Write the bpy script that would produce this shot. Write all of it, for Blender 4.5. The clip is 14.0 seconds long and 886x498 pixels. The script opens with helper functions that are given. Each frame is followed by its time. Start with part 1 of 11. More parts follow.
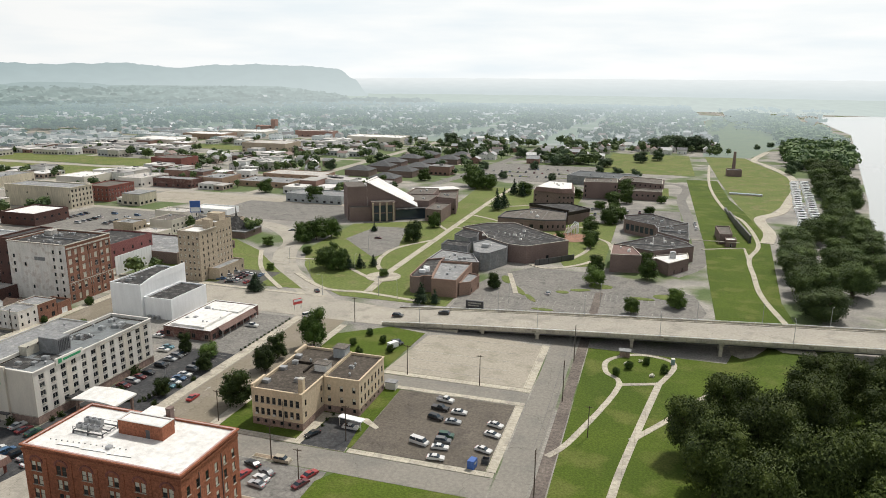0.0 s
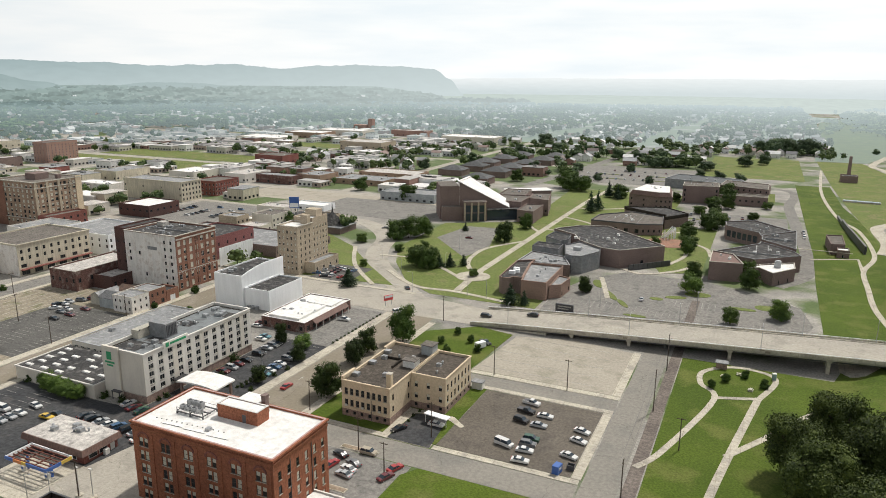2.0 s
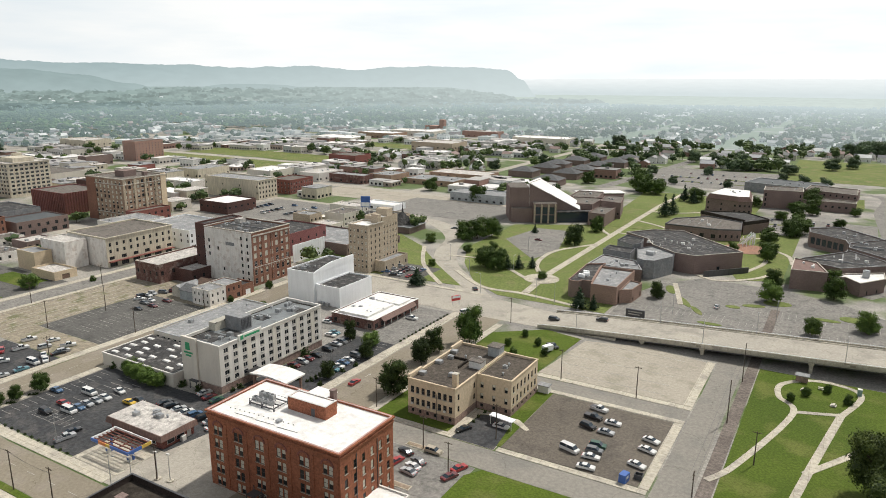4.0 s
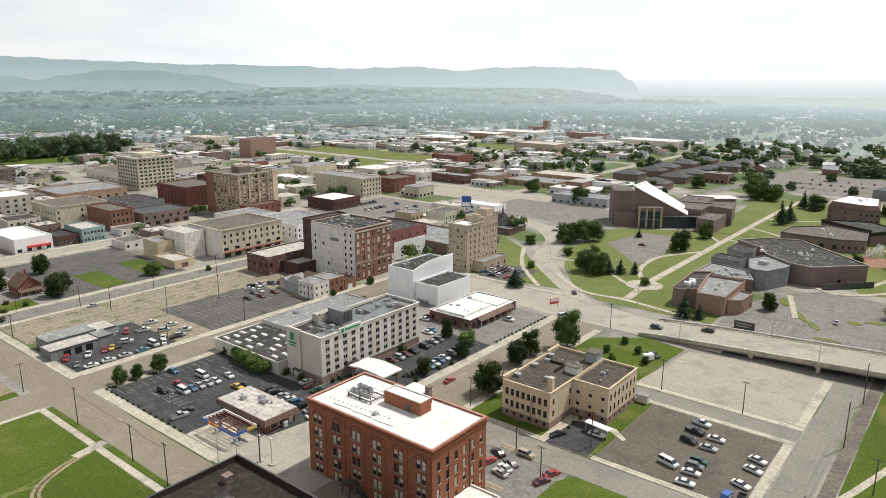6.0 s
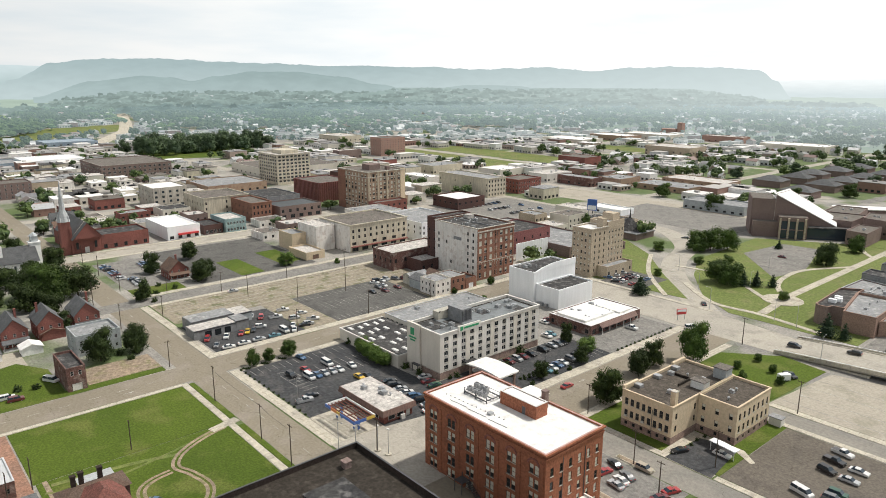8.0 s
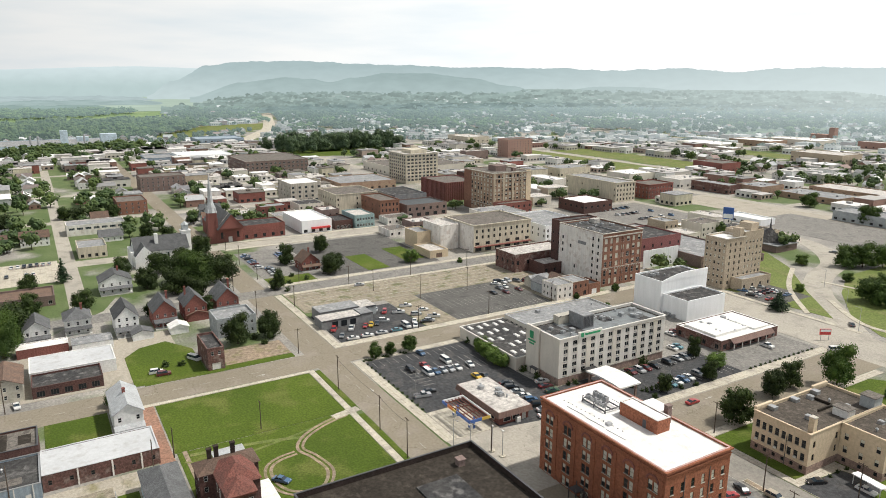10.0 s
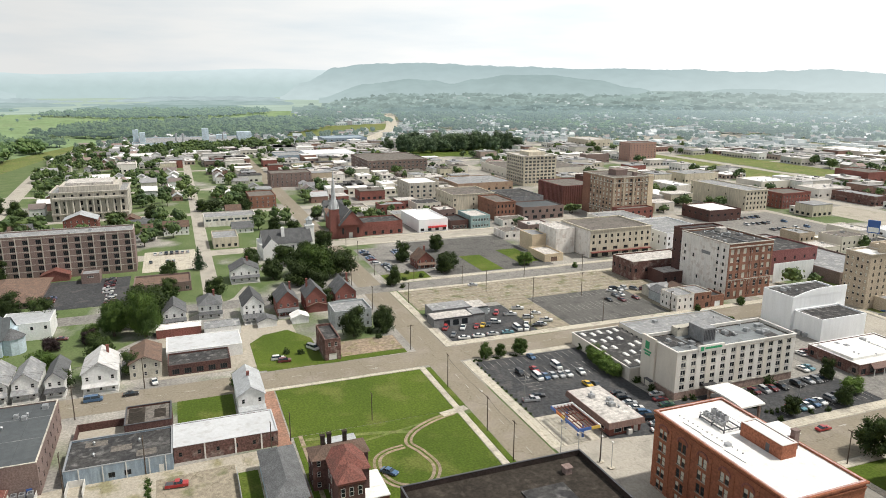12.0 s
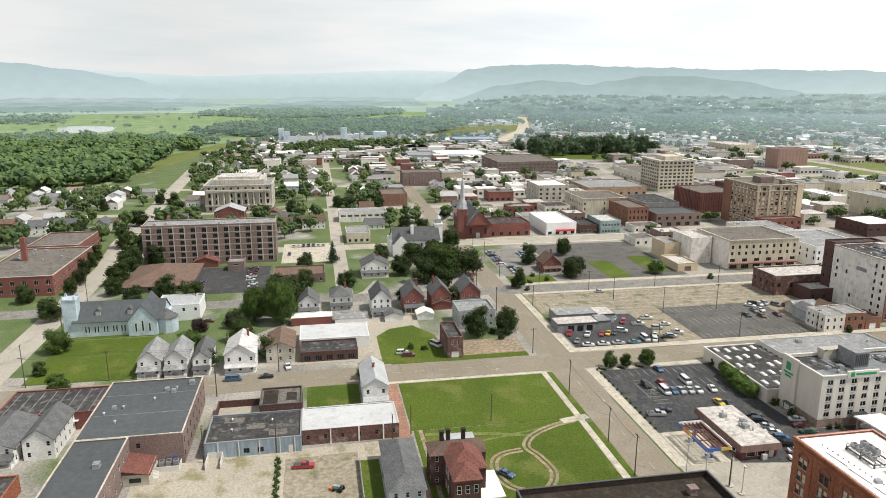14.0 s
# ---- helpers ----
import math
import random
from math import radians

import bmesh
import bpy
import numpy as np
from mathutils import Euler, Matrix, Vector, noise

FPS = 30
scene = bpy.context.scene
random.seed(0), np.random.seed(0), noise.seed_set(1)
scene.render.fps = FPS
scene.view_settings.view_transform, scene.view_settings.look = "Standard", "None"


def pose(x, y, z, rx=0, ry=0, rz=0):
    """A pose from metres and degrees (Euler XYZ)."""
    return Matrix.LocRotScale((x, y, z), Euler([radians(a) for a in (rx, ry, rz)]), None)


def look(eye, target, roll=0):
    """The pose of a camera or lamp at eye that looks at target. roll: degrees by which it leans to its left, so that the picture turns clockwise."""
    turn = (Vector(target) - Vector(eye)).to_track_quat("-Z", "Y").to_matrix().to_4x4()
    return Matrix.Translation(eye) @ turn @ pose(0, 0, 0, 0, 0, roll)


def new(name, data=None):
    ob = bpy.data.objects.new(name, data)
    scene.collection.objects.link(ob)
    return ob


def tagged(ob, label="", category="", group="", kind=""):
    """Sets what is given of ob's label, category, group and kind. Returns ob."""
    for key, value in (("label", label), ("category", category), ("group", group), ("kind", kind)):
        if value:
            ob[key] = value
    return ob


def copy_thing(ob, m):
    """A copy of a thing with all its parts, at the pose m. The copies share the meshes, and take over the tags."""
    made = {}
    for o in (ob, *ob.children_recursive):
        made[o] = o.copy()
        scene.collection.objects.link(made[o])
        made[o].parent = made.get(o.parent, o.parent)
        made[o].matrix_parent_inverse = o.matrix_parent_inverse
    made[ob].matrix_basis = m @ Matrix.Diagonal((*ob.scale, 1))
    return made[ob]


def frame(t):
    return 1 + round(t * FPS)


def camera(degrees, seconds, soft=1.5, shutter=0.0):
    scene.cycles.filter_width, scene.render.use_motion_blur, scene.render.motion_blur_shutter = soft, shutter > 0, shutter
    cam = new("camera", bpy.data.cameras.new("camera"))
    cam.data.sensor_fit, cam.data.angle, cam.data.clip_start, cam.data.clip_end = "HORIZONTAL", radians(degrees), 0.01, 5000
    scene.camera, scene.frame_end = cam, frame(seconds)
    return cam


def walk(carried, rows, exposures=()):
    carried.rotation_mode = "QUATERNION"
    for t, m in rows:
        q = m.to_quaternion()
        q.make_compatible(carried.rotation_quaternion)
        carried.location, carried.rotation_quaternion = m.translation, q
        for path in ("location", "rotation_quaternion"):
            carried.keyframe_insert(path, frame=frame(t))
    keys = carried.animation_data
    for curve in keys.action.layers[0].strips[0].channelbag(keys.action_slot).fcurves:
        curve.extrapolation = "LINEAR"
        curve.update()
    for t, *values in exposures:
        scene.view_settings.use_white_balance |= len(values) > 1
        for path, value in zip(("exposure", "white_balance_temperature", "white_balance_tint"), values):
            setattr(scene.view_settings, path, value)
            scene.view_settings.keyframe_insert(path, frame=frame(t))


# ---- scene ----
# ---- camera: it hovers 100 m over the town and turns to its left ----
cam = camera(64.84, 14.0, 0.9)
EYE = (0.0, 0.0, 100.0)
TURNS = [
    (0.0, 17.00, -13.78, 0.52), (0.5, 19.21, -13.80, 0.52), (1.0, 21.14, -13.82, 0.48), (1.5, 22.90, -13.82, 0.46),
    (2.0, 24.64, -13.82, 0.44), (2.5, 26.33, -13.81, 0.41), (3.0, 27.76, -13.80, 0.36), (5.5, 36.11, -13.77, 0.16),
    (6.0, 38.81, -13.77, 0.15), (6.5, 41.42, -13.77, 0.12), (7.0, 44.00, -13.77, 0.10), (7.5, 46.56, -13.74, 0.11),
    (8.0, 49.10, -13.74, 0.10), (10.5, 62.05, -13.61, 0.11), (11.0, 64.54, -13.58, 0.12), (11.5, 66.69, -13.57, 0.12),
    (12.0, 69.09, -13.54, 0.14), (12.5, 71.82, -13.52, 0.14), (13.0, 74.53, -13.52, 0.14), (13.5, 77.09, -13.48, 0.14),
    (14.0, 79.73, -13.45, 0.15),
]


def aim(yaw, pitch):
    a, p = radians(yaw), radians(pitch)
    return Vector(EYE) + 100 * Vector((-math.sin(a) * math.cos(p), math.cos(a) * math.cos(p), math.sin(p)))


walk(cam, [(t, look(EYE, aim(yaw, pitch), roll)) for t, yaw, pitch, roll in TURNS],
     ((0.0, 0.08), (3.0, 0.14), (7.0, 0.24), (10.5, 0.32), (14.0, 0.40)))

# ---- daylight: a hazy white sky, the sun high beyond the town ----
SUN_TO = Vector((0.22, 0.58, 1.0)).normalized()
world = bpy.data.worlds.new("sky")
scene.world = world
world.use_nodes = True
wn = world.node_tree.nodes
wl = world.node_tree.links
wn.clear()
sky = wn.new("ShaderNodeTexSky")
sky.sky_type = "NISHITA"
sky.sun_disc = False
sky.sun_elevation = math.asin(SUN_TO.z)
sky.sun_rotation = math.atan2(SUN_TO.x, SUN_TO.y)
sky.altitude = 150
sky.air_density = 1.0
sky.dust_density = 4.0
sky.ozone_density = 1.0
coord = wn.new("ShaderNodeTexCoord")
sep = wn.new("ShaderNodeSeparateXYZ")
wl.new(coord.outputs["Generated"], sep.inputs[0])
ramp = wn.new("ShaderNodeValToRGB")
ramp.color_ramp.elements[0].position, ramp.color_ramp.elements[0].color = 0.0, (1, 1, 1, 1)
ramp.color_ramp.elements[1].position, ramp.color_ramp.elements[1].color = 0.9, (0.8, 0.8, 0.8, 1)
wl.new(sep.outputs[2], ramp.inputs[0])
wisps = wn.new("ShaderNodeTexNoise")
wisps.inputs["Scale"].default_value = 5.0
wisps.inputs["Detail"].default_value = 5.0
stretch = wn.new("ShaderNodeMapping")
stretch.inputs["Scale"].default_value = (1, 1, 7)
wl.new(coord.outputs["Generated"], stretch.inputs[0])
wl.new(stretch.outputs[0], wisps.inputs["Vector"])
cloud = wn.new("ShaderNodeValToRGB")
cloud.color_ramp.elements[0].position, cloud.color_ramp.elements[0].color = 0.3, (8.2, 8.8, 9.1, 1)
cloud.color_ramp.elements[1].position, cloud.color_ramp.elements[1].color = 0.62, (9.6, 9.7, 9.6, 1)
wl.new(wisps.outputs["Fac"], cloud.inputs[0])
toward = wn.new("ShaderNodeVectorMath")
toward.operation = "DOT_PRODUCT"
toward.inputs[1].default_value = (0.05, 0.998, 0.0)
wl.new(coord.outputs["Generated"], toward.inputs[0])
half = wn.new("ShaderNodeMath")
half.operation = "MULTIPLY_ADD"
half.inputs[1].default_value, half.inputs[2].default_value = 0.5, 0.5
wl.new(toward.outputs["Value"], half.inputs[0])
glare = wn.new("ShaderNodeValToRGB")
els = glare.color_ramp.elements
els[0].position, els[0].color = 0.0, (0.80, 0.80, 0.80, 1)
els[1].position, els[1].color = 0.93, (1.0, 1.0, 1.0, 1)
els.new(0.40).color = (0.63, 0.63, 0.63, 1)
els.new(0.72).color = (0.88, 0.88, 0.88, 1)
wl.new(half.outputs[0], glare.inputs[0])
dome = wn.new("ShaderNodeMapRange")
dome.inputs[1].default_value, dome.inputs[2].default_value = 0.12, 0.95
dome.inputs[3].default_value, dome.inputs[4].default_value = 1.0, 0.48
wl.new(sep.outputs[2], dome.inputs[0])
level = wn.new("ShaderNodeMath")
level.operation = "MULTIPLY"
wl.new(glare.outputs[0], level.inputs[0])
wl.new(dome.outputs[0], level.inputs[1])
lit = wn.new("ShaderNodeVectorMath")
lit.operation = "SCALE"
wl.new(cloud.outputs[0], lit.inputs[0])
wl.new(level.outputs[0], lit.inputs["Scale"])
veil = wn.new("ShaderNodeMix")
veil.data_type = "RGBA"
wl.new(ramp.outputs[0], veil.inputs[0])
wl.new(sky.outputs[0], veil.inputs[6])
wl.new(lit.outputs[0], veil.inputs[7])
bg = wn.new("ShaderNodeBackground")
bg.inputs["Strength"].default_value = 0.1
wl.new(veil.outputs[2], bg.inputs[0])
wo = wn.new("ShaderNodeOutputWorld")
wl.new(bg.outputs[0], wo.inputs[0])
sun = new("sun", bpy.data.lights.new("sun", "SUN"))
sun.data.energy, sun.data.angle, sun.data.color = 3.4, radians(2.5), (1.0, 0.95, 0.87)
sun.matrix_world = look(SUN_TO * 300, (0, 0, 0))


# ---- materials ----
def nodes_of(name):
    m = bpy.data.materials.new(name)
    m.use_nodes = True
    n, l = m.node_tree.nodes, m.node_tree.links
    return m, n, l, n["Principled BSDF"]


def blend(n, l, kind, fac, a, b):
    x = n.new("ShaderNodeMix")
    x.data_type, x.blend_type = "RGBA", kind
    for i, v in ((0, fac), (6, a), (7, b)):
        if hasattr(v, "links"):
            l.new(v, x.inputs[i])
        else:
            x.inputs[i].default_value = v if i == 0 else (*v, 1)
    return x.outputs[2]


def noise_of(n, l, scale, detail=4, squash=(1, 1, 1), lo=0.35, hi=0.65):
    c = n.new("ShaderNodeTexCoord")
    mp = n.new("ShaderNodeMapping")
    mp.inputs["Scale"].default_value = squash
    l.new(c.outputs["Object"], mp.inputs[0])
    t = n.new("ShaderNodeTexNoise")
    t.inputs["Scale"].default_value, t.inputs["Detail"].default_value = scale, detail
    l.new(mp.outputs[0], t.inputs["Vector"])
    r = n.new("ShaderNodeMapRange")
    r.inputs[1].default_value, r.inputs[2].default_value = lo, hi
    l.new(t.outputs["Fac"], r.inputs[0])
    return r.outputs[0]


def surface(name, colour, other=None, coarse=0.08, fine=1.5, rough=0.85, amount=0.25, bump=0.0, metal=0.0, streak=False, vary=0.0, third=None, cracks=0.0, slabs=0.0):
    """A matt surface: colour worn towards other in broad patches, with a finer grain over it."""
    m, n, l, b = nodes_of(name)
    other = other or tuple(v * 0.72 for v in colour)
    big = noise_of(n, l, coarse, 5)
    col = blend(n, l, "MIX", big, colour, other)
    if third:
        col = blend(n, l, "MIX", noise_of(n, l, coarse * 3.1, 6, lo=0.52, hi=0.66), col, third)
    small = noise_of(n, l, fine, 6, (1, 1, 0.12) if streak else (1, 1, 1), 0.36, 0.64)
    dark = blend(n, l, "MIX", small, tuple([1 - amount] * 3), (1.0 + amount * 0.4,) * 3)
    col = blend(n, l, "MULTIPLY", 1.0, col, dark)
    grain = noise_of(n, l, fine * 6, 3, (1, 1, 0.3) if streak else (1, 1, 1), 0.4, 0.6)
    col = blend(n, l, "MULTIPLY", 1.0, col, blend(n, l, "MIX", grain, tuple([1 - amount * 0.6] * 3), (1.0 + amount * 0.4,) * 3))
    if cracks:
        co = n.new("ShaderNodeTexCoord")
        wob = n.new("ShaderNodeTexNoise")
        wob.inputs["Scale"].default_value, wob.inputs["Detail"].default_value = 0.35, 5
        l.new(co.outputs["Object"], wob.inputs["Vector"])
        add = n.new("ShaderNodeMix")
        add.data_type, add.blend_type = "RGBA", "ADD"
        add.inputs[0].default_value = 1.0
        l.new(co.outputs["Object"], add.inputs[6])
        amp = n.new("ShaderNodeVectorMath")
        amp.operation = "SCALE"
        amp.inputs["Scale"].default_value = 5.0
        l.new(wob.outputs["Color"], amp.inputs[0])
        l.new(amp.outputs[0], add.inputs[7])
        vor = n.new("ShaderNodeTexVoronoi")
        vor.feature, vor.voronoi_dimensions = "DISTANCE_TO_EDGE", "2D"
        vor.inputs["Scale"].default_value = cracks
        l.new(add.outputs[2], vor.inputs["Vector"])
        edge = n.new("ShaderNodeMapRange")
        edge.inputs[1].default_value, edge.inputs[2].default_value = cracks * 0.02, cracks * 0.10
        l.new(vor.outputs["Distance"], edge.inputs[0])
        col = blend(n, l, "MULTIPLY", 1.0, col, blend(n, l, "MIX", edge.outputs[0], (0.66, 0.66, 0.63), (1, 1, 1)))
    if slabs:
        co = n.new("ShaderNodeTexCoord")
        joints = n.new("ShaderNodeTexBrick")
        joints.offset = 0.0
        for nm, val in (("Scale", 1.0), ("Mortar Size", 0.045), ("Brick Width", slabs), ("Row Height", slabs)):
            joints.inputs[nm].default_value = val
        joints.inputs["Color1"].default_value, joints.inputs["Color2"].default_value, joints.inputs["Mortar"].default_value = (1, 1, 1, 1), (0.9, 0.9, 0.9, 1), (0.6, 0.58, 0.55, 1)
        l.new(co.outputs["Object"], joints.inputs["Vector"])
        col = blend(n, l, "MULTIPLY", 1.0, col, joints.outputs["Color"])
    if vary:
        info = n.new("ShaderNodeObjectInfo")
        mr = n.new("ShaderNodeMapRange")
        mr.inputs[3].default_value, mr.inputs[4].default_value = 1 - vary, 1 + vary
        l.new(info.outputs["Random"], mr.inputs[0])
        h = n.new("ShaderNodeHueSaturation")
        l.new(mr.outputs[0], h.inputs["Value"])
        l.new(col, h.inputs["Color"])
        col = h.outputs[0]
    l.new(col, b.inputs["Base Color"])
    b.inputs["Roughness"].default_value, b.inputs["Metallic"].default_value = rough, metal
    b.inputs["Specular IOR Level"].default_value = 0.5 if rough < 0.9 else 0.2
    if bump:
        bp = n.new("ShaderNodeBump")
        bp.inputs["Strength"].default_value, bp.inputs["Distance"].default_value = bump, 0.1
        l.new(small, bp.inputs["Height"])
        l.new(bp.outputs[0], b.inputs["Normal"])
    return m


def gloss(name, colour, rough=0.25, metal=0.0, coat=0.0, shine=0.5):
    m, n, l, b = nodes_of(name)
    grain = noise_of(n, l, 2.5, 3)
    l.new(blend(n, l, "MIX", grain, colour, tuple(v * 0.88 for v in colour)), b.inputs["Base Color"])
    b.inputs["Roughness"].default_value, b.inputs["Metallic"].default_value = rough, metal
    b.inputs["Coat Weight"].default_value, b.inputs["Specular IOR Level"].default_value = coat, shine
    return m


def islands(name, colours, rough=0.85, fine=0.6, amount=0.2):
    """Picks one of the colours for each joined piece."""
    m, n, l, b = nodes_of(name)
    geo = n.new("ShaderNodeNewGeometry")
    r = n.new("ShaderNodeValToRGB")
    r.color_ramp.interpolation = "CONSTANT"
    els = r.color_ramp.elements
    while len(els) < len(colours):
        els.new(0.5)
    for i, c in enumerate(colours):
        els[i].position, els[i].color = i / len(colours), (*c, 1)
    l.new(geo.outputs["Random Per Island"], r.inputs[0])
    small = noise_of(n, l, fine, 4, lo=0.3, hi=0.7)
    l.new(blend(n, l, "MULTIPLY", 1.0, r.outputs[0], blend(n, l, "MIX", small, (1 - amount,) * 3, (1.05,) * 3)), b.inputs["Base Color"])
    b.inputs["Roughness"].default_value = rough
    return m


def leafy(name, a, b_col, vary=0.25):
    m, n, l, b = nodes_of(name)
    geo = n.new("ShaderNodeNewGeometry")
    col = blend(n, l, "MIX", geo.outputs["Random Per Island"], a, b_col)
    col = blend(n, l, "MULTIPLY", 1.0, col, blend(n, l, "MIX", noise_of(n, l, 0.35, 3), (0.7, 0.73, 0.7), (1.2, 1.2, 1.0)))
    col = blend(n, l, "MULTIPLY", 1.0, col, blend(n, l, "MIX", noise_of(n, l, 0.05, 2), (0.72, 0.8, 0.85), (1.2, 1.15, 0.95)))
    info = n.new("ShaderNodeObjectInfo")
    mr = n.new("ShaderNodeMapRange")
    mr.inputs[3].default_value, mr.inputs[4].default_value = 1 - vary, 1 + vary
    l.new(info.outputs["Random"], mr.inputs[0])
    h = n.new("ShaderNodeHueSaturation")
    l.new(mr.outputs[0], h.inputs["Value"])
    l.new(col, h.inputs["Color"])
    l.new(h.outputs[0], b.inputs["Base Color"])
    b.inputs["Roughness"].default_value = 0.7
    b.inputs["Specular IOR Level"].default_value = 0.25
    return m


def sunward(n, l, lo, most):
    """Mask for painted haze: how far a distant place lies towards the glare over the river."""
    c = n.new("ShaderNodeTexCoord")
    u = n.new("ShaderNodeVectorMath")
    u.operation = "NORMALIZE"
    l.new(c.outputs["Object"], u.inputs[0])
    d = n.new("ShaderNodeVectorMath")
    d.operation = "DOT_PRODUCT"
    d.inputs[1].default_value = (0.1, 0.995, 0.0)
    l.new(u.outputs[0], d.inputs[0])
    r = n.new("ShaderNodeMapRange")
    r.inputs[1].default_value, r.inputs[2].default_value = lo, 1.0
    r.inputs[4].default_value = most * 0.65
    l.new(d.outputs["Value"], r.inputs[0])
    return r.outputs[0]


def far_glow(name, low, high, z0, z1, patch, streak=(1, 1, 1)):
    """Hazy distance behind everything, the haze painted as emission: paler towards its foot, mottled by its woods."""
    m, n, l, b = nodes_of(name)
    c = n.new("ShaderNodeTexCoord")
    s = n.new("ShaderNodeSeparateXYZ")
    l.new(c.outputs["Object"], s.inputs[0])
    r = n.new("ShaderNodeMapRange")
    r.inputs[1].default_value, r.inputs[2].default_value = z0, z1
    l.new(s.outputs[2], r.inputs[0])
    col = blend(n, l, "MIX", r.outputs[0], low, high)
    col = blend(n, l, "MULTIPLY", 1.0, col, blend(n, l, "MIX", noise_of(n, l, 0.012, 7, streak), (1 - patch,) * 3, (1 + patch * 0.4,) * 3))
    # painted glare: the haze colour turns whiter towards the sun's side
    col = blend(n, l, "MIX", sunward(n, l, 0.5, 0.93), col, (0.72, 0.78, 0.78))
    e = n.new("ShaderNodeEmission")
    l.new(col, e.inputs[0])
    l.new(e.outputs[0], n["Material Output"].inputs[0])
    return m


brick_rust = surface("brick_rust", (0.29, 0.15, 0.105), (0.23, 0.12, 0.088), 0.15, 2.2, 0.9, 0.25, 0.3)
brick_orange = surface("brick_orange", (0.36, 0.14, 0.08), (0.29, 0.112, 0.066), 0.15, 2.2, 0.9, 0.3, 0.3)
brick_red = surface("brick_red", (0.27, 0.108, 0.09), (0.21, 0.09, 0.076), 0.1, 2.0, 0.9, 0.3, 0.3)
brick_dark = surface("brick_dark", (0.13, 0.07, 0.06), (0.10, 0.06, 0.055), 0.1, 2.0, 0.9, 0.3, 0.3)
brick_purple = surface("brick_purple", (0.29, 0.125, 0.12), (0.22, 0.10, 0.098), 0.1, 2.0, 0.9, 0.3)
brick_brown = surface("brick_brown", (0.25, 0.185, 0.165), (0.205, 0.152, 0.138), 0.1, 2.0, 0.9, 0.25, 0.3)
brick_clay = surface("brick_clay", (0.335, 0.225, 0.18), (0.285, 0.195, 0.155), 0.1, 2.0, 0.9, 0.25, 0.3)
brick_pink = surface("brick_pink", (0.42, 0.265, 0.22), (0.36, 0.23, 0.19), 0.1, 2.0, 0.9, 0.2)
brick_tan = surface("brick_tan", (0.40, 0.29, 0.21), (0.34, 0.245, 0.18), 0.1, 2.0, 0.9, 0.22, third=(0.30, 0.19, 0.14))
brick_buff = surface("brick_buff", (0.50, 0.42, 0.32), (0.43, 0.36, 0.275), 0.1, 2.0, 0.9, 0.22, 0.2)
stone_tan = surface("stone_tan", (0.64, 0.52, 0.365), (0.57, 0.465, 0.33), 0.1, 1.2, 0.85, 0.12, 0.2)
stone_base = surface("stone_base", (0.36, 0.26, 0.22), None, 0.3, 1.2, 0.9, 0.3, 0.3)
limestone = surface("limestone", (0.55, 0.51, 0.44), (0.42, 0.39, 0.34), 0.1, 1.0, 0.85, 0.25, streak=True)
cream = surface("cream", (0.60, 0.545, 0.43), (0.52, 0.47, 0.375), 0.1, 1.0, 0.85, 0.2, streak=True)
stucco_white = surface("stucco_white", (0.70, 0.675, 0.63), (0.63, 0.605, 0.56), 0.08, 0.8, 0.8, 0.07, streak=True)
stucco_beige = surface("stucco_beige", (0.64, 0.60, 0.525), (0.59, 0.55, 0.485), 0.08, 0.8, 0.85, 0.06, streak=True)
paint_white = surface("paint_white", (0.85, 0.86, 0.87), (0.79, 0.805, 0.815), 0.06, 0.7, 0.7, 0.05, streak=True)
paint_worn = surface("paint_worn", (0.78, 0.75, 0.71), (0.71, 0.68, 0.64), 0.16, 0.9, 0.85, 0.12, streak=True, third=(0.60, 0.54, 0.49))
siding_white = surface("siding_white", (0.80, 0.80, 0.79), (0.73, 0.73, 0.71), 0.2, 1.5, 0.7, 0.12)
siding_cream = surface("siding_cream", (0.55, 0.52, 0.44), None, 0.2, 1.5, 0.7, 0.15)
siding_blue = surface("siding_blue", (0.56, 0.67, 0.74), None, 0.2, 1.5, 0.7, 0.15)
siding_grey = surface("siding_grey", (0.42, 0.45, 0.46), None, 0.2, 1.5, 0.7, 0.15)
metal_blue = surface("metal_blue", (0.24, 0.31, 0.38), (0.30, 0.36, 0.41), 0.3, 1.5, 0.6, 0.2, streak=True)
teal_paint = surface("teal_paint", (0.30, 0.42, 0.42), None, 0.2, 1.0, 0.7, 0.2)
block_grey = surface("block_grey", (0.20, 0.21, 0.22), (0.27, 0.27, 0.27), 0.3, 1.0, 0.8, 0.2)
roof_white = surface("roof_white", (0.80, 0.79, 0.77), (0.72, 0.71, 0.68), 0.12, 0.7, 0.8, 0.12, third=(0.66, 0.645, 0.62))
roof_pale = surface("roof_pale", (0.56, 0.555, 0.545), (0.49, 0.485, 0.475), 0.15, 0.9, 0.8, 0.15, third=(0.45, 0.43, 0.41), streak=True)
roof_dirty = surface("roof_dirty", (0.60, 0.57, 0.53), (0.46, 0.43, 0.40), 0.2, 0.8, 0.85, 0.3, third=(0.35, 0.33, 0.31))
roof_tar = surface("roof_tar", (0.045, 0.045, 0.047), (0.072, 0.070, 0.068), 0.12, 0.9, 0.9, 0.35, third=(0.16, 0.155, 0.15))
roof_gravel = surface("roof_gravel", (0.19, 0.172, 0.152), (0.15, 0.135, 0.12), 0.15, 1.4, 0.95, 0.3, third=(0.10, 0.09, 0.08))
roof_black = surface("roof_black", (0.030, 0.025, 0.020), (0.044, 0.037, 0.030), 0.15, 1.4, 0.95, 0.3, third=(0.065, 0.055, 0.045))
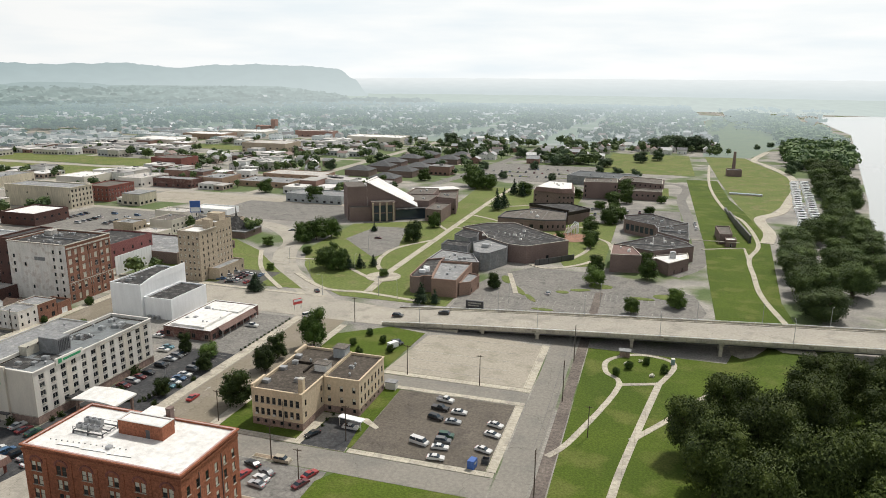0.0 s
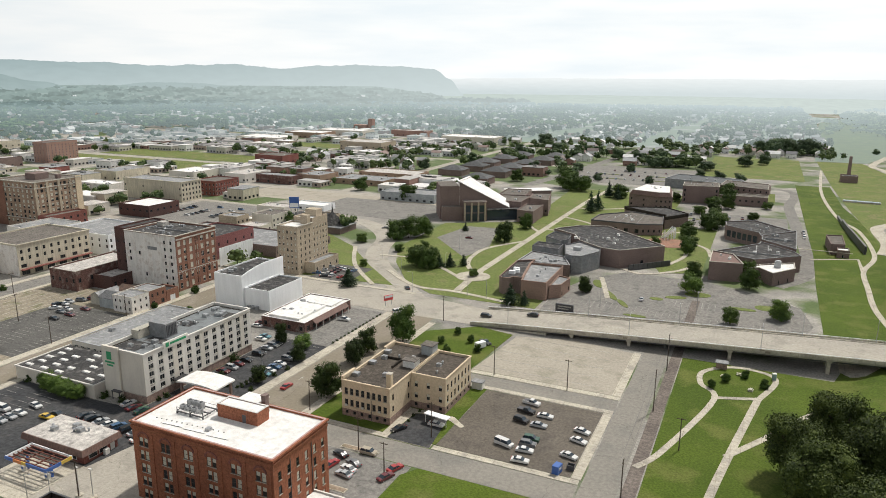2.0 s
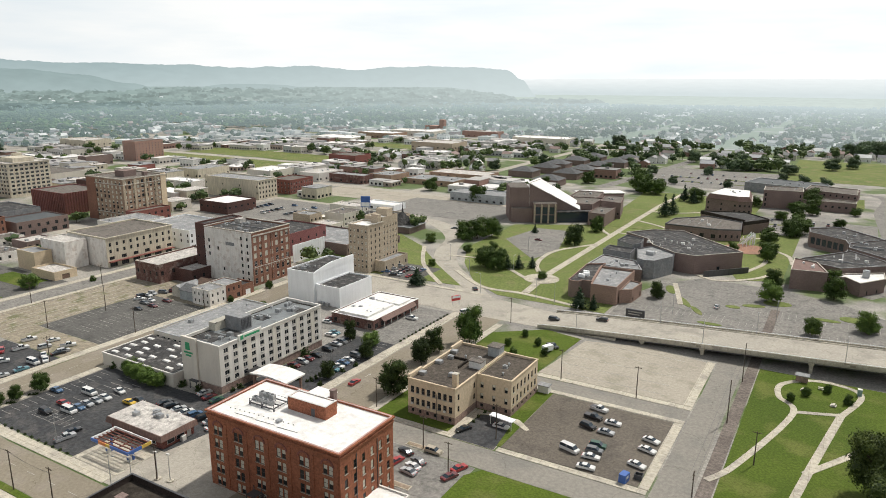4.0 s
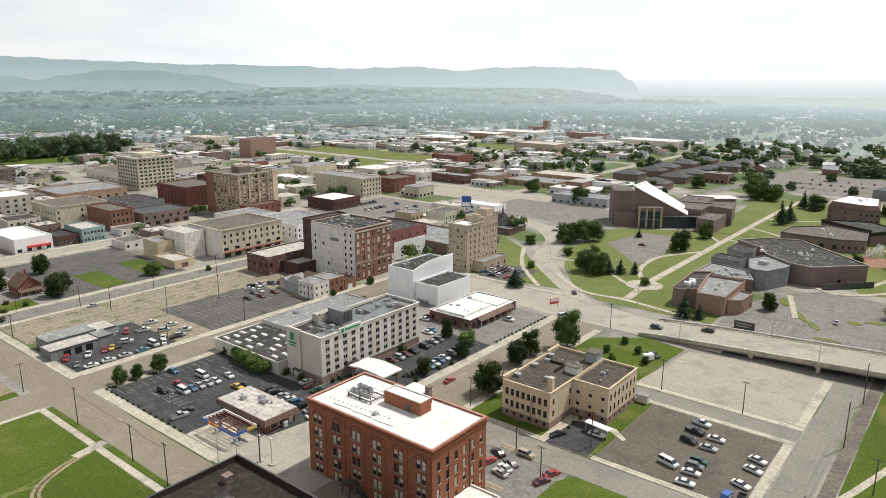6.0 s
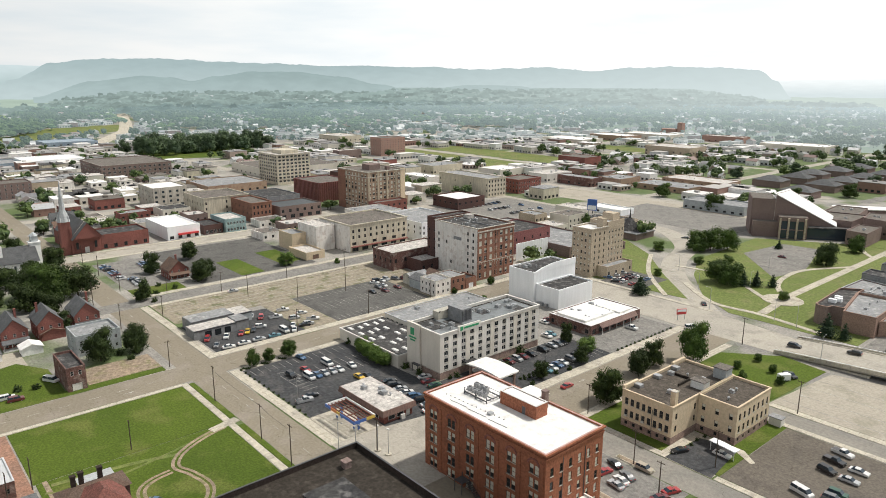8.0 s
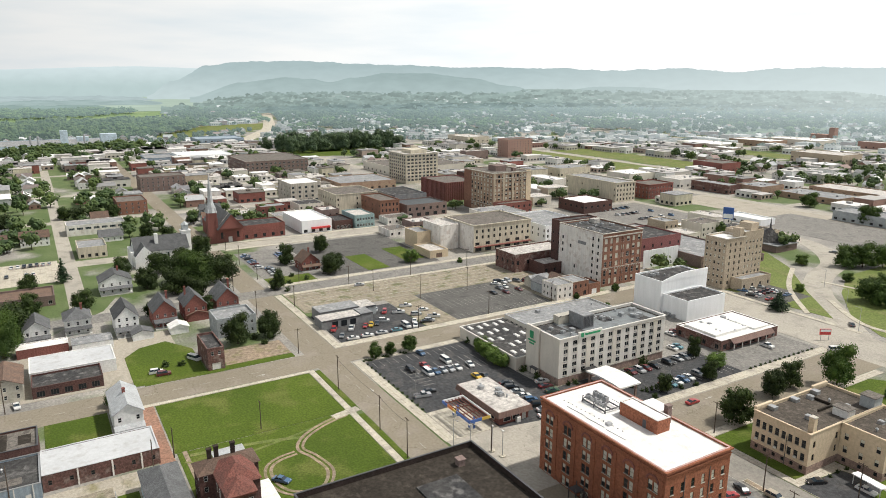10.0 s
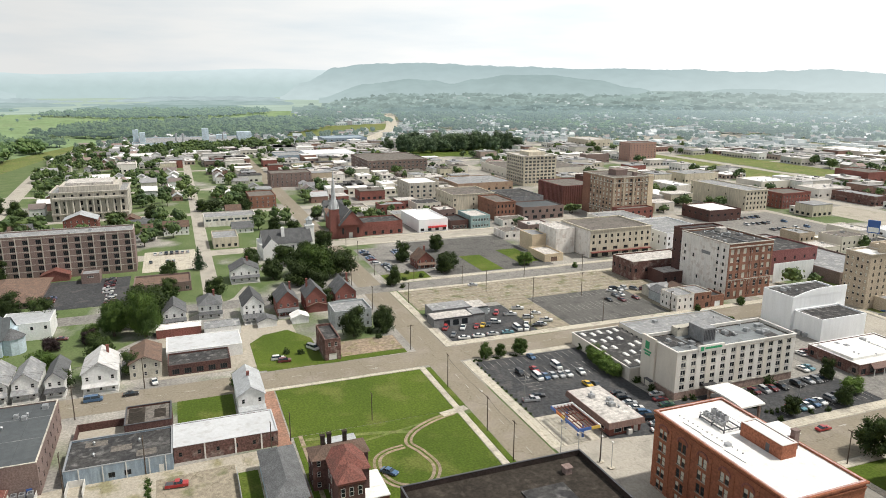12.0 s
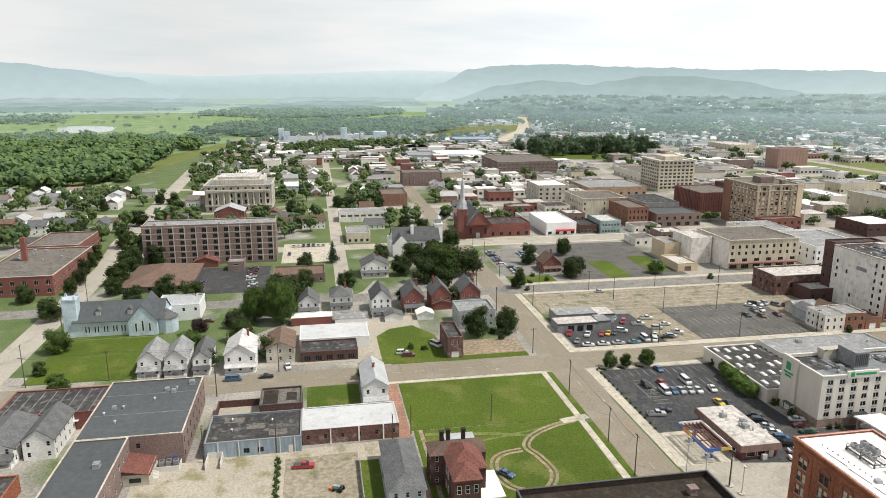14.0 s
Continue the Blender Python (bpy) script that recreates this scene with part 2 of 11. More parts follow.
brick_black = surface("brick_black", (0.045, 0.032, 0.028), (0.034, 0.026, 0.023), 0.2, 2.0, 0.9, 0.3, 0.3)
mansard_brown = surface("mansard_brown", (0.20, 0.125, 0.105), (0.16, 0.10, 0.085), 0.4, 2.5, 0.85, 0.25, streak=True)
rust = surface("rust", (0.20, 0.07, 0.04), (0.12, 0.055, 0.04), 0.8, 3.0, 0.9, 0.3)
cap_pink = surface("cap_pink", (0.55, 0.36, 0.33), None, 0.3, 2.0, 0.8, 0.2)
roof_brown = surface("roof_brown", (0.10, 0.085, 0.07), (0.075, 0.064, 0.054), 0.15, 1.4, 0.95, 0.3, third=(0.14, 0.12, 0.10))
roof_bluegrey = surface("roof_bluegrey", (0.165, 0.185, 0.195), (0.205, 0.222, 0.228), 0.06, 0.6, 0.8, 0.15, third=(0.12, 0.13, 0.135), slabs=7.5)
brick_worn = surface("brick_worn", (0.185, 0.10, 0.085), (0.14, 0.08, 0.07), 0.12, 1.6, 0.9, 0.35, 0.3, third=(0.26, 0.20, 0.175))
asphalt_mid = surface("asphalt_mid", (0.115, 0.112, 0.105), (0.135, 0.13, 0.122), 0.05, 1.0, 0.95, 0.25, third=(0.09, 0.088, 0.083), cracks=0.10)
roof_slate = surface("roof_slate", (0.068, 0.077, 0.083), (0.084, 0.094, 0.099), 0.06, 0.6, 0.8, 0.15, slabs=7.5)
roof_grey = surface("roof_grey", (0.27, 0.275, 0.28), (0.21, 0.215, 0.22), 0.1, 0.8, 0.85, 0.25, third=(0.36, 0.36, 0.35))
shingle_grey = surface("shingle_grey", (0.135, 0.138, 0.142), (0.10, 0.103, 0.106), 0.4, 2.5, 0.9, 0.3, 0.3, vary=0.2)
shingle_brown = surface("shingle_brown", (0.19, 0.125, 0.095), (0.14, 0.10, 0.08), 0.4, 2.5, 0.9, 0.3, 0.3, vary=0.2)
shingle_red = surface("shingle_red", (0.21, 0.085, 0.068), (0.15, 0.072, 0.06), 0.4, 2.5, 0.9, 0.35, 0.3)
metal_roof = surface("metal_roof", (0.54, 0.55, 0.56), (0.48, 0.49, 0.50), 0.12, 1.2, 0.55, 0.07, streak=True, third=(0.42, 0.42, 0.42))
leaf_purple = leafy("leaf_purple", (0.022, 0.014, 0.018), (0.045, 0.026, 0.030))
tin_roof = surface("tin_roof", (0.45, 0.47, 0.48), (0.36, 0.37, 0.38), 0.3, 1.5, 0.5, 0.2)
asphalt = surface("asphalt", (0.052, 0.054, 0.058), (0.072, 0.073, 0.075), 0.06, 0.9, 0.9, 0.3, third=(0.095, 0.092, 0.09))
asphalt_old = surface("asphalt_old", (0.215, 0.207, 0.192), (0.25, 0.238, 0.218), 0.06, 0.8, 0.95, 0.25, third=(0.175, 0.169, 0.158), cracks=0.1)
asphalt_brown = surface("asphalt_brown", (0.135, 0.118, 0.098), (0.158, 0.138, 0.116), 0.05, 1.2, 0.95, 0.22, third=(0.115, 0.102, 0.088), cracks=0.12)
road_tan = surface("road_tan", (0.250, 0.219, 0.168), (0.226, 0.198, 0.153), 0.03, 1.2, 0.95, 0.12, third=(0.265, 0.234, 0.192), cracks=0.07)
concrete = surface("concrete", (0.54, 0.50, 0.41), (0.48, 0.44, 0.365), 0.06, 1.0, 0.9, 0.18, third=(0.38, 0.35, 0.30), slabs=2.6)
lot_pale = surface("lot_pale", (0.39, 0.355, 0.295), (0.355, 0.323, 0.27), 0.04, 1.0, 0.95, 0.14, third=(0.30, 0.28, 0.225))
lot_weedy = surface("lot_weedy", (0.315, 0.275, 0.212), (0.27, 0.237, 0.18), 0.05, 0.7, 0.95, 0.25, third=(0.17, 0.17, 0.095), cracks=0.16)
dirt = surface("dirt", (0.34, 0.26, 0.19), (0.27, 0.22, 0.165), 0.08, 0.7, 0.95, 0.3, third=(0.22, 0.20, 0.11))
ballast = surface("ballast", (0.20, 0.17, 0.15), None, 0.1, 1.0, 0.95, 0.3)
brick_path = surface("brick_path", (0.36, 0.20, 0.14), (0.28, 0.17, 0.125), 0.15, 1.2, 0.9, 0.3)
grass = surface("grass", (0.064, 0.100, 0.012), (0.090, 0.130, 0.016), 0.025, 1.6, 0.95, 0.26, 0.4, third=(0.125, 0.145, 0.034))
# college grass, its colour paled and greyed to hold haze and sunlight
grass_pale = surface("grass_pale", (0.135, 0.172, 0.048), (0.165, 0.20, 0.062), 0.03, 0.8, 0.95, 0.28, 0.3, third=(0.18, 0.19, 0.075))
grass_dry = surface("grass_dry", (0.17, 0.195, 0.06), (0.125, 0.165, 0.045), 0.03, 0.7, 0.95, 0.3, 0.3, third=(0.20, 0.19, 0.085))
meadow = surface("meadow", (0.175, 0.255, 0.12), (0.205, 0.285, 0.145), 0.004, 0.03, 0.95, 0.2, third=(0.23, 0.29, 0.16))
road_grey = surface("road_grey", (0.265, 0.248, 0.218), (0.235, 0.222, 0.197), 0.03, 1.0, 0.95, 0.14, third=(0.215, 0.205, 0.185), cracks=0.05)
gravel_pale = surface("gravel_pale", (0.43, 0.39, 0.32), (0.37, 0.335, 0.275), 0.05, 1.4, 0.95, 0.18, third=(0.25, 0.23, 0.14), cracks=0.09)
road_pale = surface("road_pale", (0.41, 0.38, 0.325), (0.36, 0.335, 0.29), 0.04, 1.2, 0.95, 0.14, third=(0.31, 0.29, 0.25), cracks=0.06)
paint_line = surface("paint_line", (0.50, 0.48, 0.43), (0.26, 0.25, 0.23), 0.4, 2.0, 0.8, 0.3)
glass_dark = gloss("glass_dark", (0.022, 0.026, 0.030), 0.12, shine=0.3)
glass_tint = gloss("glass_tint", (0.035, 0.05, 0.065), 0.08)
frame_white = gloss("frame_white", (0.62, 0.61, 0.58), 0.5)
frame_dark = gloss("frame_dark", (0.07, 0.06, 0.055), 0.5)
blind_cream = gloss("blind_cream", (0.58, 0.56, 0.47), 0.7)
steel = gloss("steel", (0.42, 0.43, 0.44), 0.45, 0.6)
steel_dark = gloss("steel_dark", (0.07, 0.07, 0.075), 0.5)
wood_pole = surface("wood_pole", (0.12, 0.095, 0.075), None, 0.5, 3.0, 0.95, 0.3)
bark = surface("bark", (0.10, 0.08, 0.06), None, 0.6, 3.0, 0.95, 0.3)
tyre_rubber = gloss("tyre_rubber", (0.02, 0.02, 0.02), 0.8)
sign_green = gloss("sign_green", (0.03, 0.30, 0.13), 0.5)
sign_blue = gloss("sign_blue", (0.05, 0.13, 0.40), 0.4)
sign_red = gloss("sign_red", (0.55, 0.05, 0.05), 0.4)
yellow_paint = gloss("yellow_paint", (0.60, 0.42, 0.08), 0.5)
orange_paint = gloss("orange_paint", (0.60, 0.20, 0.06), 0.5)
leaf_green = leafy("leaf_green", (0.040, 0.074, 0.015), (0.080, 0.122, 0.027))
leaf_bank = leafy("leaf_bank", (0.040, 0.066, 0.022), (0.115, 0.155, 0.050))
leaf_river = leafy("leaf_river", (0.024, 0.040, 0.010), (0.088, 0.112, 0.028))
# park row a kilometre off: haze put into the leaf colour by paling it
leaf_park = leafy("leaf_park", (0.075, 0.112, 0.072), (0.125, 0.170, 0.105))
leaf_dark = leafy("leaf_dark", (0.021, 0.037, 0.010), (0.052, 0.076, 0.019))
leaf_light = leafy("leaf_light", (0.075, 0.125, 0.028), (0.115, 0.17, 0.04))
leaf_conifer = leafy("leaf_conifer", (0.015, 0.032, 0.016), (0.030, 0.055, 0.024))
# far trees: paler, bluer leaf colour with the haze painted in
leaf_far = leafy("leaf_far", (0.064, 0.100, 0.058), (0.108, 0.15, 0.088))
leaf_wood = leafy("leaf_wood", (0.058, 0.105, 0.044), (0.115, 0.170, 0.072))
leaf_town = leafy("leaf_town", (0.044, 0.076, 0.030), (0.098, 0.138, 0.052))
# pale base colour: the bright sky's reflection is put into the water's own tone
water = gloss("water", (0.42, 0.44, 0.43), 0.12)


# ---- builders ----
class Shape:
    """Collects faces for one mesh, each with the number of its material."""

    def __init__(self):
        self.v, self.f, self.m = [], [], []

    def face(self, pts, mi=0):
        k = len(self.v)
        self.v.extend(tuple(p) for p in pts)
        self.f.append(tuple(range(k, k + len(pts))))
        self.m.append(mi)

    def solid(self, pts, faces, mi=0):
        k = len(self.v)
        self.v.extend(tuple(p) for p in pts)
        for q in faces:
            self.f.append(tuple(k + i for i in q))
            self.m.append(mi)

    def box(self, x0, x1, y0, y1, z0, z1, mi=0):
        self.solid([(x0, y0, z0), (x1, y0, z0), (x1, y1, z0), (x0, y1, z0), (x0, y0, z1), (x1, y0, z1), (x1, y1, z1), (x0, y1, z1)],
                   [(3, 2, 1, 0), (4, 5, 6, 7), (0, 1, 5, 4), (1, 2, 6, 5), (2, 3, 7, 6), (3, 0, 4, 7)], mi)

    def prism(self, ring, z0, z1, mi=0, top=None):
        """A ring of (x, y), counter-clockwise, raised from z0 to z1; top: the upper ring where it differs."""
        n = len(ring)
        up = top or ring
        self.solid([(x, y, z0) for x, y in ring] + [(x, y, z1) for x, y in up],
                   [tuple(range(n, 2 * n)), tuple(range(n - 1, -1, -1))] + [(i, (i + 1) % n, n + (i + 1) % n, n + i) for i in range(n)], mi)

    def tube(self, x, y, z0, z1, r0, r1, n=8, mi=0):
        self.prism([(x + r0 * math.cos(i * math.tau / n), y + r0 * math.sin(i * math.tau / n)) for i in range(n)], z0, z1, mi,
                   [(x + r1 * math.cos(i * math.tau / n), y + r1 * math.sin(i * math.tau / n)) for i in range(n)])

    def rod(self, a, b, r, n=6, mi=0):
        a, b = Vector(a), Vector(b)
        d = (b - a).normalized()
        s = d.orthogonal().normalized()
        u = d.cross(s)
        ring = [s * math.cos(i * math.tau / n) * r + u * math.sin(i * math.tau / n) * r for i in range(n)]
        self.solid([a + q for q in ring] + [b + q for q in ring],
                   [tuple(range(n - 1, -1, -1)), tuple(range(n, 2 * n))] + [(i, (i + 1) % n, n + (i + 1) % n, n + i) for i in range(n)], mi)

    def data(self, name, mats):
        me = bpy.data.meshes.new(name)
        me.from_pydata(self.v, [], self.f)
        for m in mats:
            me.materials.append(m)
        me.polygons.foreach_set("material_index", self.m)
        me.update()
        return me


def as_list(m):
    return list(m) if isinstance(m, (list, tuple)) else [m]


def part(name, shape, mats, parent=None, label="", at=None):
    me = shape if isinstance(shape, bpy.types.Mesh) else shape.data(name, as_list(mats))
    ob = new(name, me)
    if parent is not None:
        ob.parent = parent
    if at is not None:
        ob.matrix_basis = at
    if label:
        ob["label"] = label
    return ob


TAKEN = []


def thing(name, x, y, z, turn, label, category, group="", kind=""):
    e = new(name)
    e.empty_display_size = 0.5
    e.matrix_basis = pose(x, y, z, 0, 0, turn)
    return tagged(e, label, category, group, kind)


def sheet(name, mat, ring, z, label, thick=0.3, category="ground"):
    """A flat piece of ground, a slab let into the earth."""
    if category in ("grass", "car park", "water", "yard", "field", "road"):
        TAKEN.append(ring)
    s = Shape()
    s.prism(ring, z - thick, z)
    return tagged(part(name, s, mat), label, category, kind="structure")


def rect(x0, x1, y0, y1):
    return [(x0, y0), (x1, y0), (x1, y1), (x0, y1)]


def ribbon(s, pts, width, z0, z1, mi=0):
    """A strip of even width along a line of points."""
    pts = [Vector((*p, 0)) for p in pts]
    left, right = [], []
    for i, p in enumerate(pts):
        d = (pts[min(i + 1, len(pts) - 1)] - pts[max(i - 1, 0)]).normalized()
        nrm = Vector((-d.y, d.x, 0)) * width / 2
        left.append(p + nrm)
        right.append(p - nrm)
    for i in range(len(pts) - 1):
        s.prism([(right[i].x, right[i].y), (right[i + 1].x, right[i + 1].y), (left[i + 1].x, left[i + 1].y), (left[i].x, left[i].y)], z0, z1, mi)


def curve_points(pts, steps=6):
    """A smooth line through the points."""
    out = []
    p = [Vector(q) for q in pts]
    for i in range(len(p) - 1):
        a, b, c, d = p[max(i - 1, 0)], p[i], p[i + 1], p[min(i + 2, len(p) - 1)]
        for k in range(steps):
            t = k / steps
            q = 0.5 * ((2 * b) + (c - a) * t + (2 * a - 5 * b + 4 * c - d) * t * t + (3 * b - a - 3 * c + d) * t ** 3)
            out.append((q.x, q.y))
    out.append(tuple(p[-1]))
    return out


def strip(name, mat, pts, width, z, label, smooth=True, category="path"):
    s = Shape()
    line = curve_points(pts) if smooth else pts
    ribbon(s, line, width, z - 0.3, z)
    if category == "road":
        for p, q in zip(line[:-1], line[1:]):
            d = Vector((q[0] - p[0], q[1] - p[1])).normalized() * (width / 2 + 6)
            TAKEN.append([(p[0] + d.y, p[1] - d.x), (q[0] + d.y, q[1] - d.x), (q[0] - d.y, q[1] + d.x), (p[0] - d.y, p[1] + d.x)])
    return tagged(part(name, s, mat), label, category, kind="structure")


# windows: one mesh for each size and make
WINDOW_MESHES = {}


def window_mesh(w, h, frame, glass, style):
    key = (round(w, 2), round(h, 2), frame.name, glass.name, style)
    if key not in WINDOW_MESHES:
        s = Shape()
        e = 0.09 if w < 2.5 else 0.12
        a, b = w / 2, w / 2 - e
        loop = [(-a, 0), (a, 0), (a, h), (-a, h), (-b, e), (b, e), (b, h - e), (-b, h - e)]
        s.solid([(x, -0.04, z) for x, z in loop] + [(x, 0.04, z) for x, z in loop],
                [q for i in range(4) for j in ((i + 1) % 4,) for q in ((i, j, 4 + j, 4 + i), (8 + j, 8 + i, 12 + i, 12 + j), (j, i, 8 + i, 8 + j), (4 + i, 4 + j, 12 + j, 12 + i))])
        if "rail" in style:
            s.box(-w / 2 + e, w / 2 - e, -0.03, 0.03, h * 0.5 - 0.04, h * 0.5 + 0.04)
        if "mullion" in style:
            k = max(1, round(w / 1.4))
            for i in range(1, k + 1):
                x = -w / 2 + w * i / (k + 1)
                s.box(x - 0.04, x + 0.04, -0.03, 0.03, e, h - e)
        if "glazed" not in style:
            s.face([(-w / 2 + e, 0.01, e), (w / 2 - e, 0.01, e), (w / 2 - e, 0.01, h - e), (-w / 2 + e, 0.01, h - e)], 1)
        if "blind" in style:
            low = e if "shut" in style else h * 0.5
            s.face([(-w / 2 + e, 0.0, low), (w / 2 - e, 0.0, low), (w / 2 - e, 0.0, h - e), (-w / 2 + e, 0.0, h - e)], 2)
        if "sill" in style:
            s.box(-w / 2 - 0.1, w / 2 + 0.1, -0.3, 0.0, -0.12, 0.0, 3)
        WINDOW_MESHES[key] = s.data("window", [frame, glass, blind_cream, limestone])
    return WINDOW_MESHES[key]


def pane_mesh(w, h, glass):
    key = ("pane", round(w, 2), round(h, 2), glass.name)
    if key not in WINDOW_MESHES:
        s = Shape()
        e = 0.09 if w < 2.5 else 0.12
        s.box(-w / 2 + e, w / 2 - e, 0.012, 0.032, e, h - e)
        WINDOW_MESHES[key] = s.data("pane", [glass])
    return WINDOW_MESHES[key]


def bays(length, n, w, margin=1.2):
    """Centres of n windows along a wall."""
    if n == 1:
        return [length / 2]
    a = margin + w / 2
    return [a + (length - 2 * a) * i / (n - 1) for i in range(n)]


SIDES = {"S": 0, "E": 90, "N": 180, "W": -90}


def pierced(s, length, height, holes, place, depth=0.22, mi=0, base=0.0):
    """One wall face with holes (u0, u1, v0, v1) that have reveals; place turns (u, depth, v) into the thing's space."""
    us = sorted({0.0, length, *[h[0] for h in holes], *[h[1] for h in holes]})
    vs = sorted({base, height, *[h[2] for h in holes], *[h[3] for h in holes]})
    cells = {(round(h[0], 4), round(h[2], 4)) for h in holes}
    for j in range(len(vs) - 1):
        run = None
        for i in range(len(us) - 1):
            inside = any(h[0] - 1e-6 <= us[i] and us[i + 1] <= h[1] + 1e-6 and h[2] - 1e-6 <= vs[j] and vs[j + 1] <= h[3] + 1e-6 for h in holes)
            if inside:
                if run is not None:
                    s.face([place(run, 0, vs[j]), place(us[i], 0, vs[j]), place(us[i], 0, vs[j + 1]), place(run, 0, vs[j + 1])], mi)
                run = None
            elif run is None:
                run = us[i]
        if run is not None:
            s.face([place(run, 0, vs[j]), place(length, 0, vs[j]), place(length, 0, vs[j + 1]), place(run, 0, vs[j + 1])], mi)
    for u0, u1, v0, v1 in holes:
        s.face([place(u0, 0, v0), place(u1, 0, v0), place(u1, depth, v0), place(u0, depth, v0)], mi)
        s.face([place(u0, depth, v1), place(u1, depth, v1), place(u1, 0, v1), place(u0, 0, v1)], mi)
        s.face([place(u0, 0, v0), place(u0, depth, v0), place(u0, depth, v1), place(u0, 0, v1)], mi)
        s.face([place(u1, depth, v0), place(u1, 0, v0), place(u1, 0, v1), place(u1, depth, v1)], mi)


def rows_of(n, floors, w, h, first, pitch, style="rail", frame=None, glass=None, margin=1.2, pair=0.0):
    return dict(n=n, floors=floors, w=w, h=h, first=first, pitch=pitch, style=style, frame=frame or frame_white, glass=glass or glass_dark, margin=margin, pair=pair)


def block(name, x0, x1, y0, y1, h, wall, roof, label, category="building", faces=None, parapet=0.7, coping=None, turn=0, z=0.0, band=None, group="", lift=0.0, cornice=0.0):
    """A flat-roofed building: walls with real openings, a roof sunk behind its parapet, a coping, and each window its own part.
    faces: for each side (S, E, N, W) a list of rows_of(); band: a material for the foot of the wall and its height."""
    w, d = x1 - x0, y1 - y0
    if len(label.split()) < 4:
        label += " beside the street"
    TAKEN.append(rect(x0 - 3, x1 + 3, y0 - 3, y1 + 3))
    e = thing(name, (x0 + x1) / 2, (y0 + y1) / 2, z, turn, label, category, group)
    s = Shape()
    wins = []
    for side, rot in SIDES.items():
        length = w if side in "SN" else d
        off = d / 2 if side in "SN" else w / 2
        R = Matrix.Rotation(radians(rot), 4, "Z")

        def place(u, dep, v, length=length, off=off, R=R):
            return R @ Vector((u - length / 2, -off + dep, v))

        holes = []
        for r in (faces or {}).get(side, []):
            for fl in range(r["floors"]):
                v0 = r["first"] + fl * r["pitch"]
                if v0 + r["h"] > h - 0.2:
                    continue
                for u in bays(length, r["n"], r["w"] * (2 if r["pair"] else 1) + r["pair"], r["margin"]):
                    for du in ((-r["w"] / 2 - r["pair"] / 2, r["w"] / 2 + r["pair"] / 2) if r["pair"] else (0,)):
                        holes.append((u + du - r["w"] / 2, u + du + r["w"] / 2, v0, v0 + r["h"]))
                        wins.append((R @ Matrix.Translation((u + du - length / 2, -off + 0.16, v0)), r))
        if band:
            pierced(s, length, band[1], [q for q in holes if q[3] <= band[1]], place, mi=1)
            pierced(s, length, h, [q for q in holes if q[2] >= band[1]], place, base=band[1])
        else:
            pierced(s, length, h, holes, place)
    # inner side of the parapet
    t = 0.3
    a, b = w / 2 - t, d / 2 - t
    for p, q in (((-a, -b), (a, -b)), ((a, -b), (a, b)), ((a, b), (-a, b)), ((-a, b), (-a, -b))):
        s.face([(q[0], q[1], h - parapet), (p[0], p[1], h - parapet), (p[0], p[1], h), (q[0], q[1], h)])
    part("wall", s, [wall, band[0] if band else wall], e)
    s = Shape()
    s.box(-a, a, -b, b, h - parapet - 0.3, h - parapet)
    part("roof", s, roof, e)
    s = Shape()
    o = 0.06 + cornice
    hh = 0.14 + cornice * 0.8
    W2, D2 = w / 2 + o, d / 2 + o
    s.box(-W2, W2, -D2, -D2 + t + o + 0.05, h - hh + 0.14, h + 0.14)
    s.box(-W2, W2, D2 - t - o - 0.05, D2, h - hh + 0.14, h + 0.14)
    s.box(-W2, -W2 + t + o + 0.05, -D2 + t + o + 0.05, D2 - t - o - 0.05, h - hh + 0.14, h + 0.14)
    s.box(W2 - t - o - 0.05, W2, -D2 + t + o + 0.05, D2 - t - o - 0.05, h - hh + 0.14, h + 0.14)
    part("coping", s, coping or wall, e)
    rnd = random.Random(int(x0 * 7 + y0 * 13))
    for m, r in wins:
        st = r["style"]
        if "mixed" in st:
            st = st.replace("mixed", "") + rnd.choice((" blind", " blind", " blind shut", " blind shut", ""))
        win = part("window", window_mesh(r["w"], r["h"], r["frame"], r["glass"], st), None, e, at=m)
        if "glazed" in st:
            part("pane", pane_mesh(r["w"], r["h"], r["glass"]), None, win)
    return e


def inset(ring, d):
    """The ring drawn in by d (out where d is negative), with mitred corners."""
    out = []
    for i, p in enumerate(ring):
        a, b = Vector(ring[i - 1]), Vector(ring[(i + 1) % len(ring)])
        p = Vector(p)
        u, v = (p - a).normalized(), (b - p).normalized()
        n = Vector((-u.y - v.y, u.x + v.x)).normalized()
        k = d / max(0.35, n.dot(Vector((-u.y, u.x))))
        out.append((p.x + n.x * k, p.y + n.y * k))
    return out


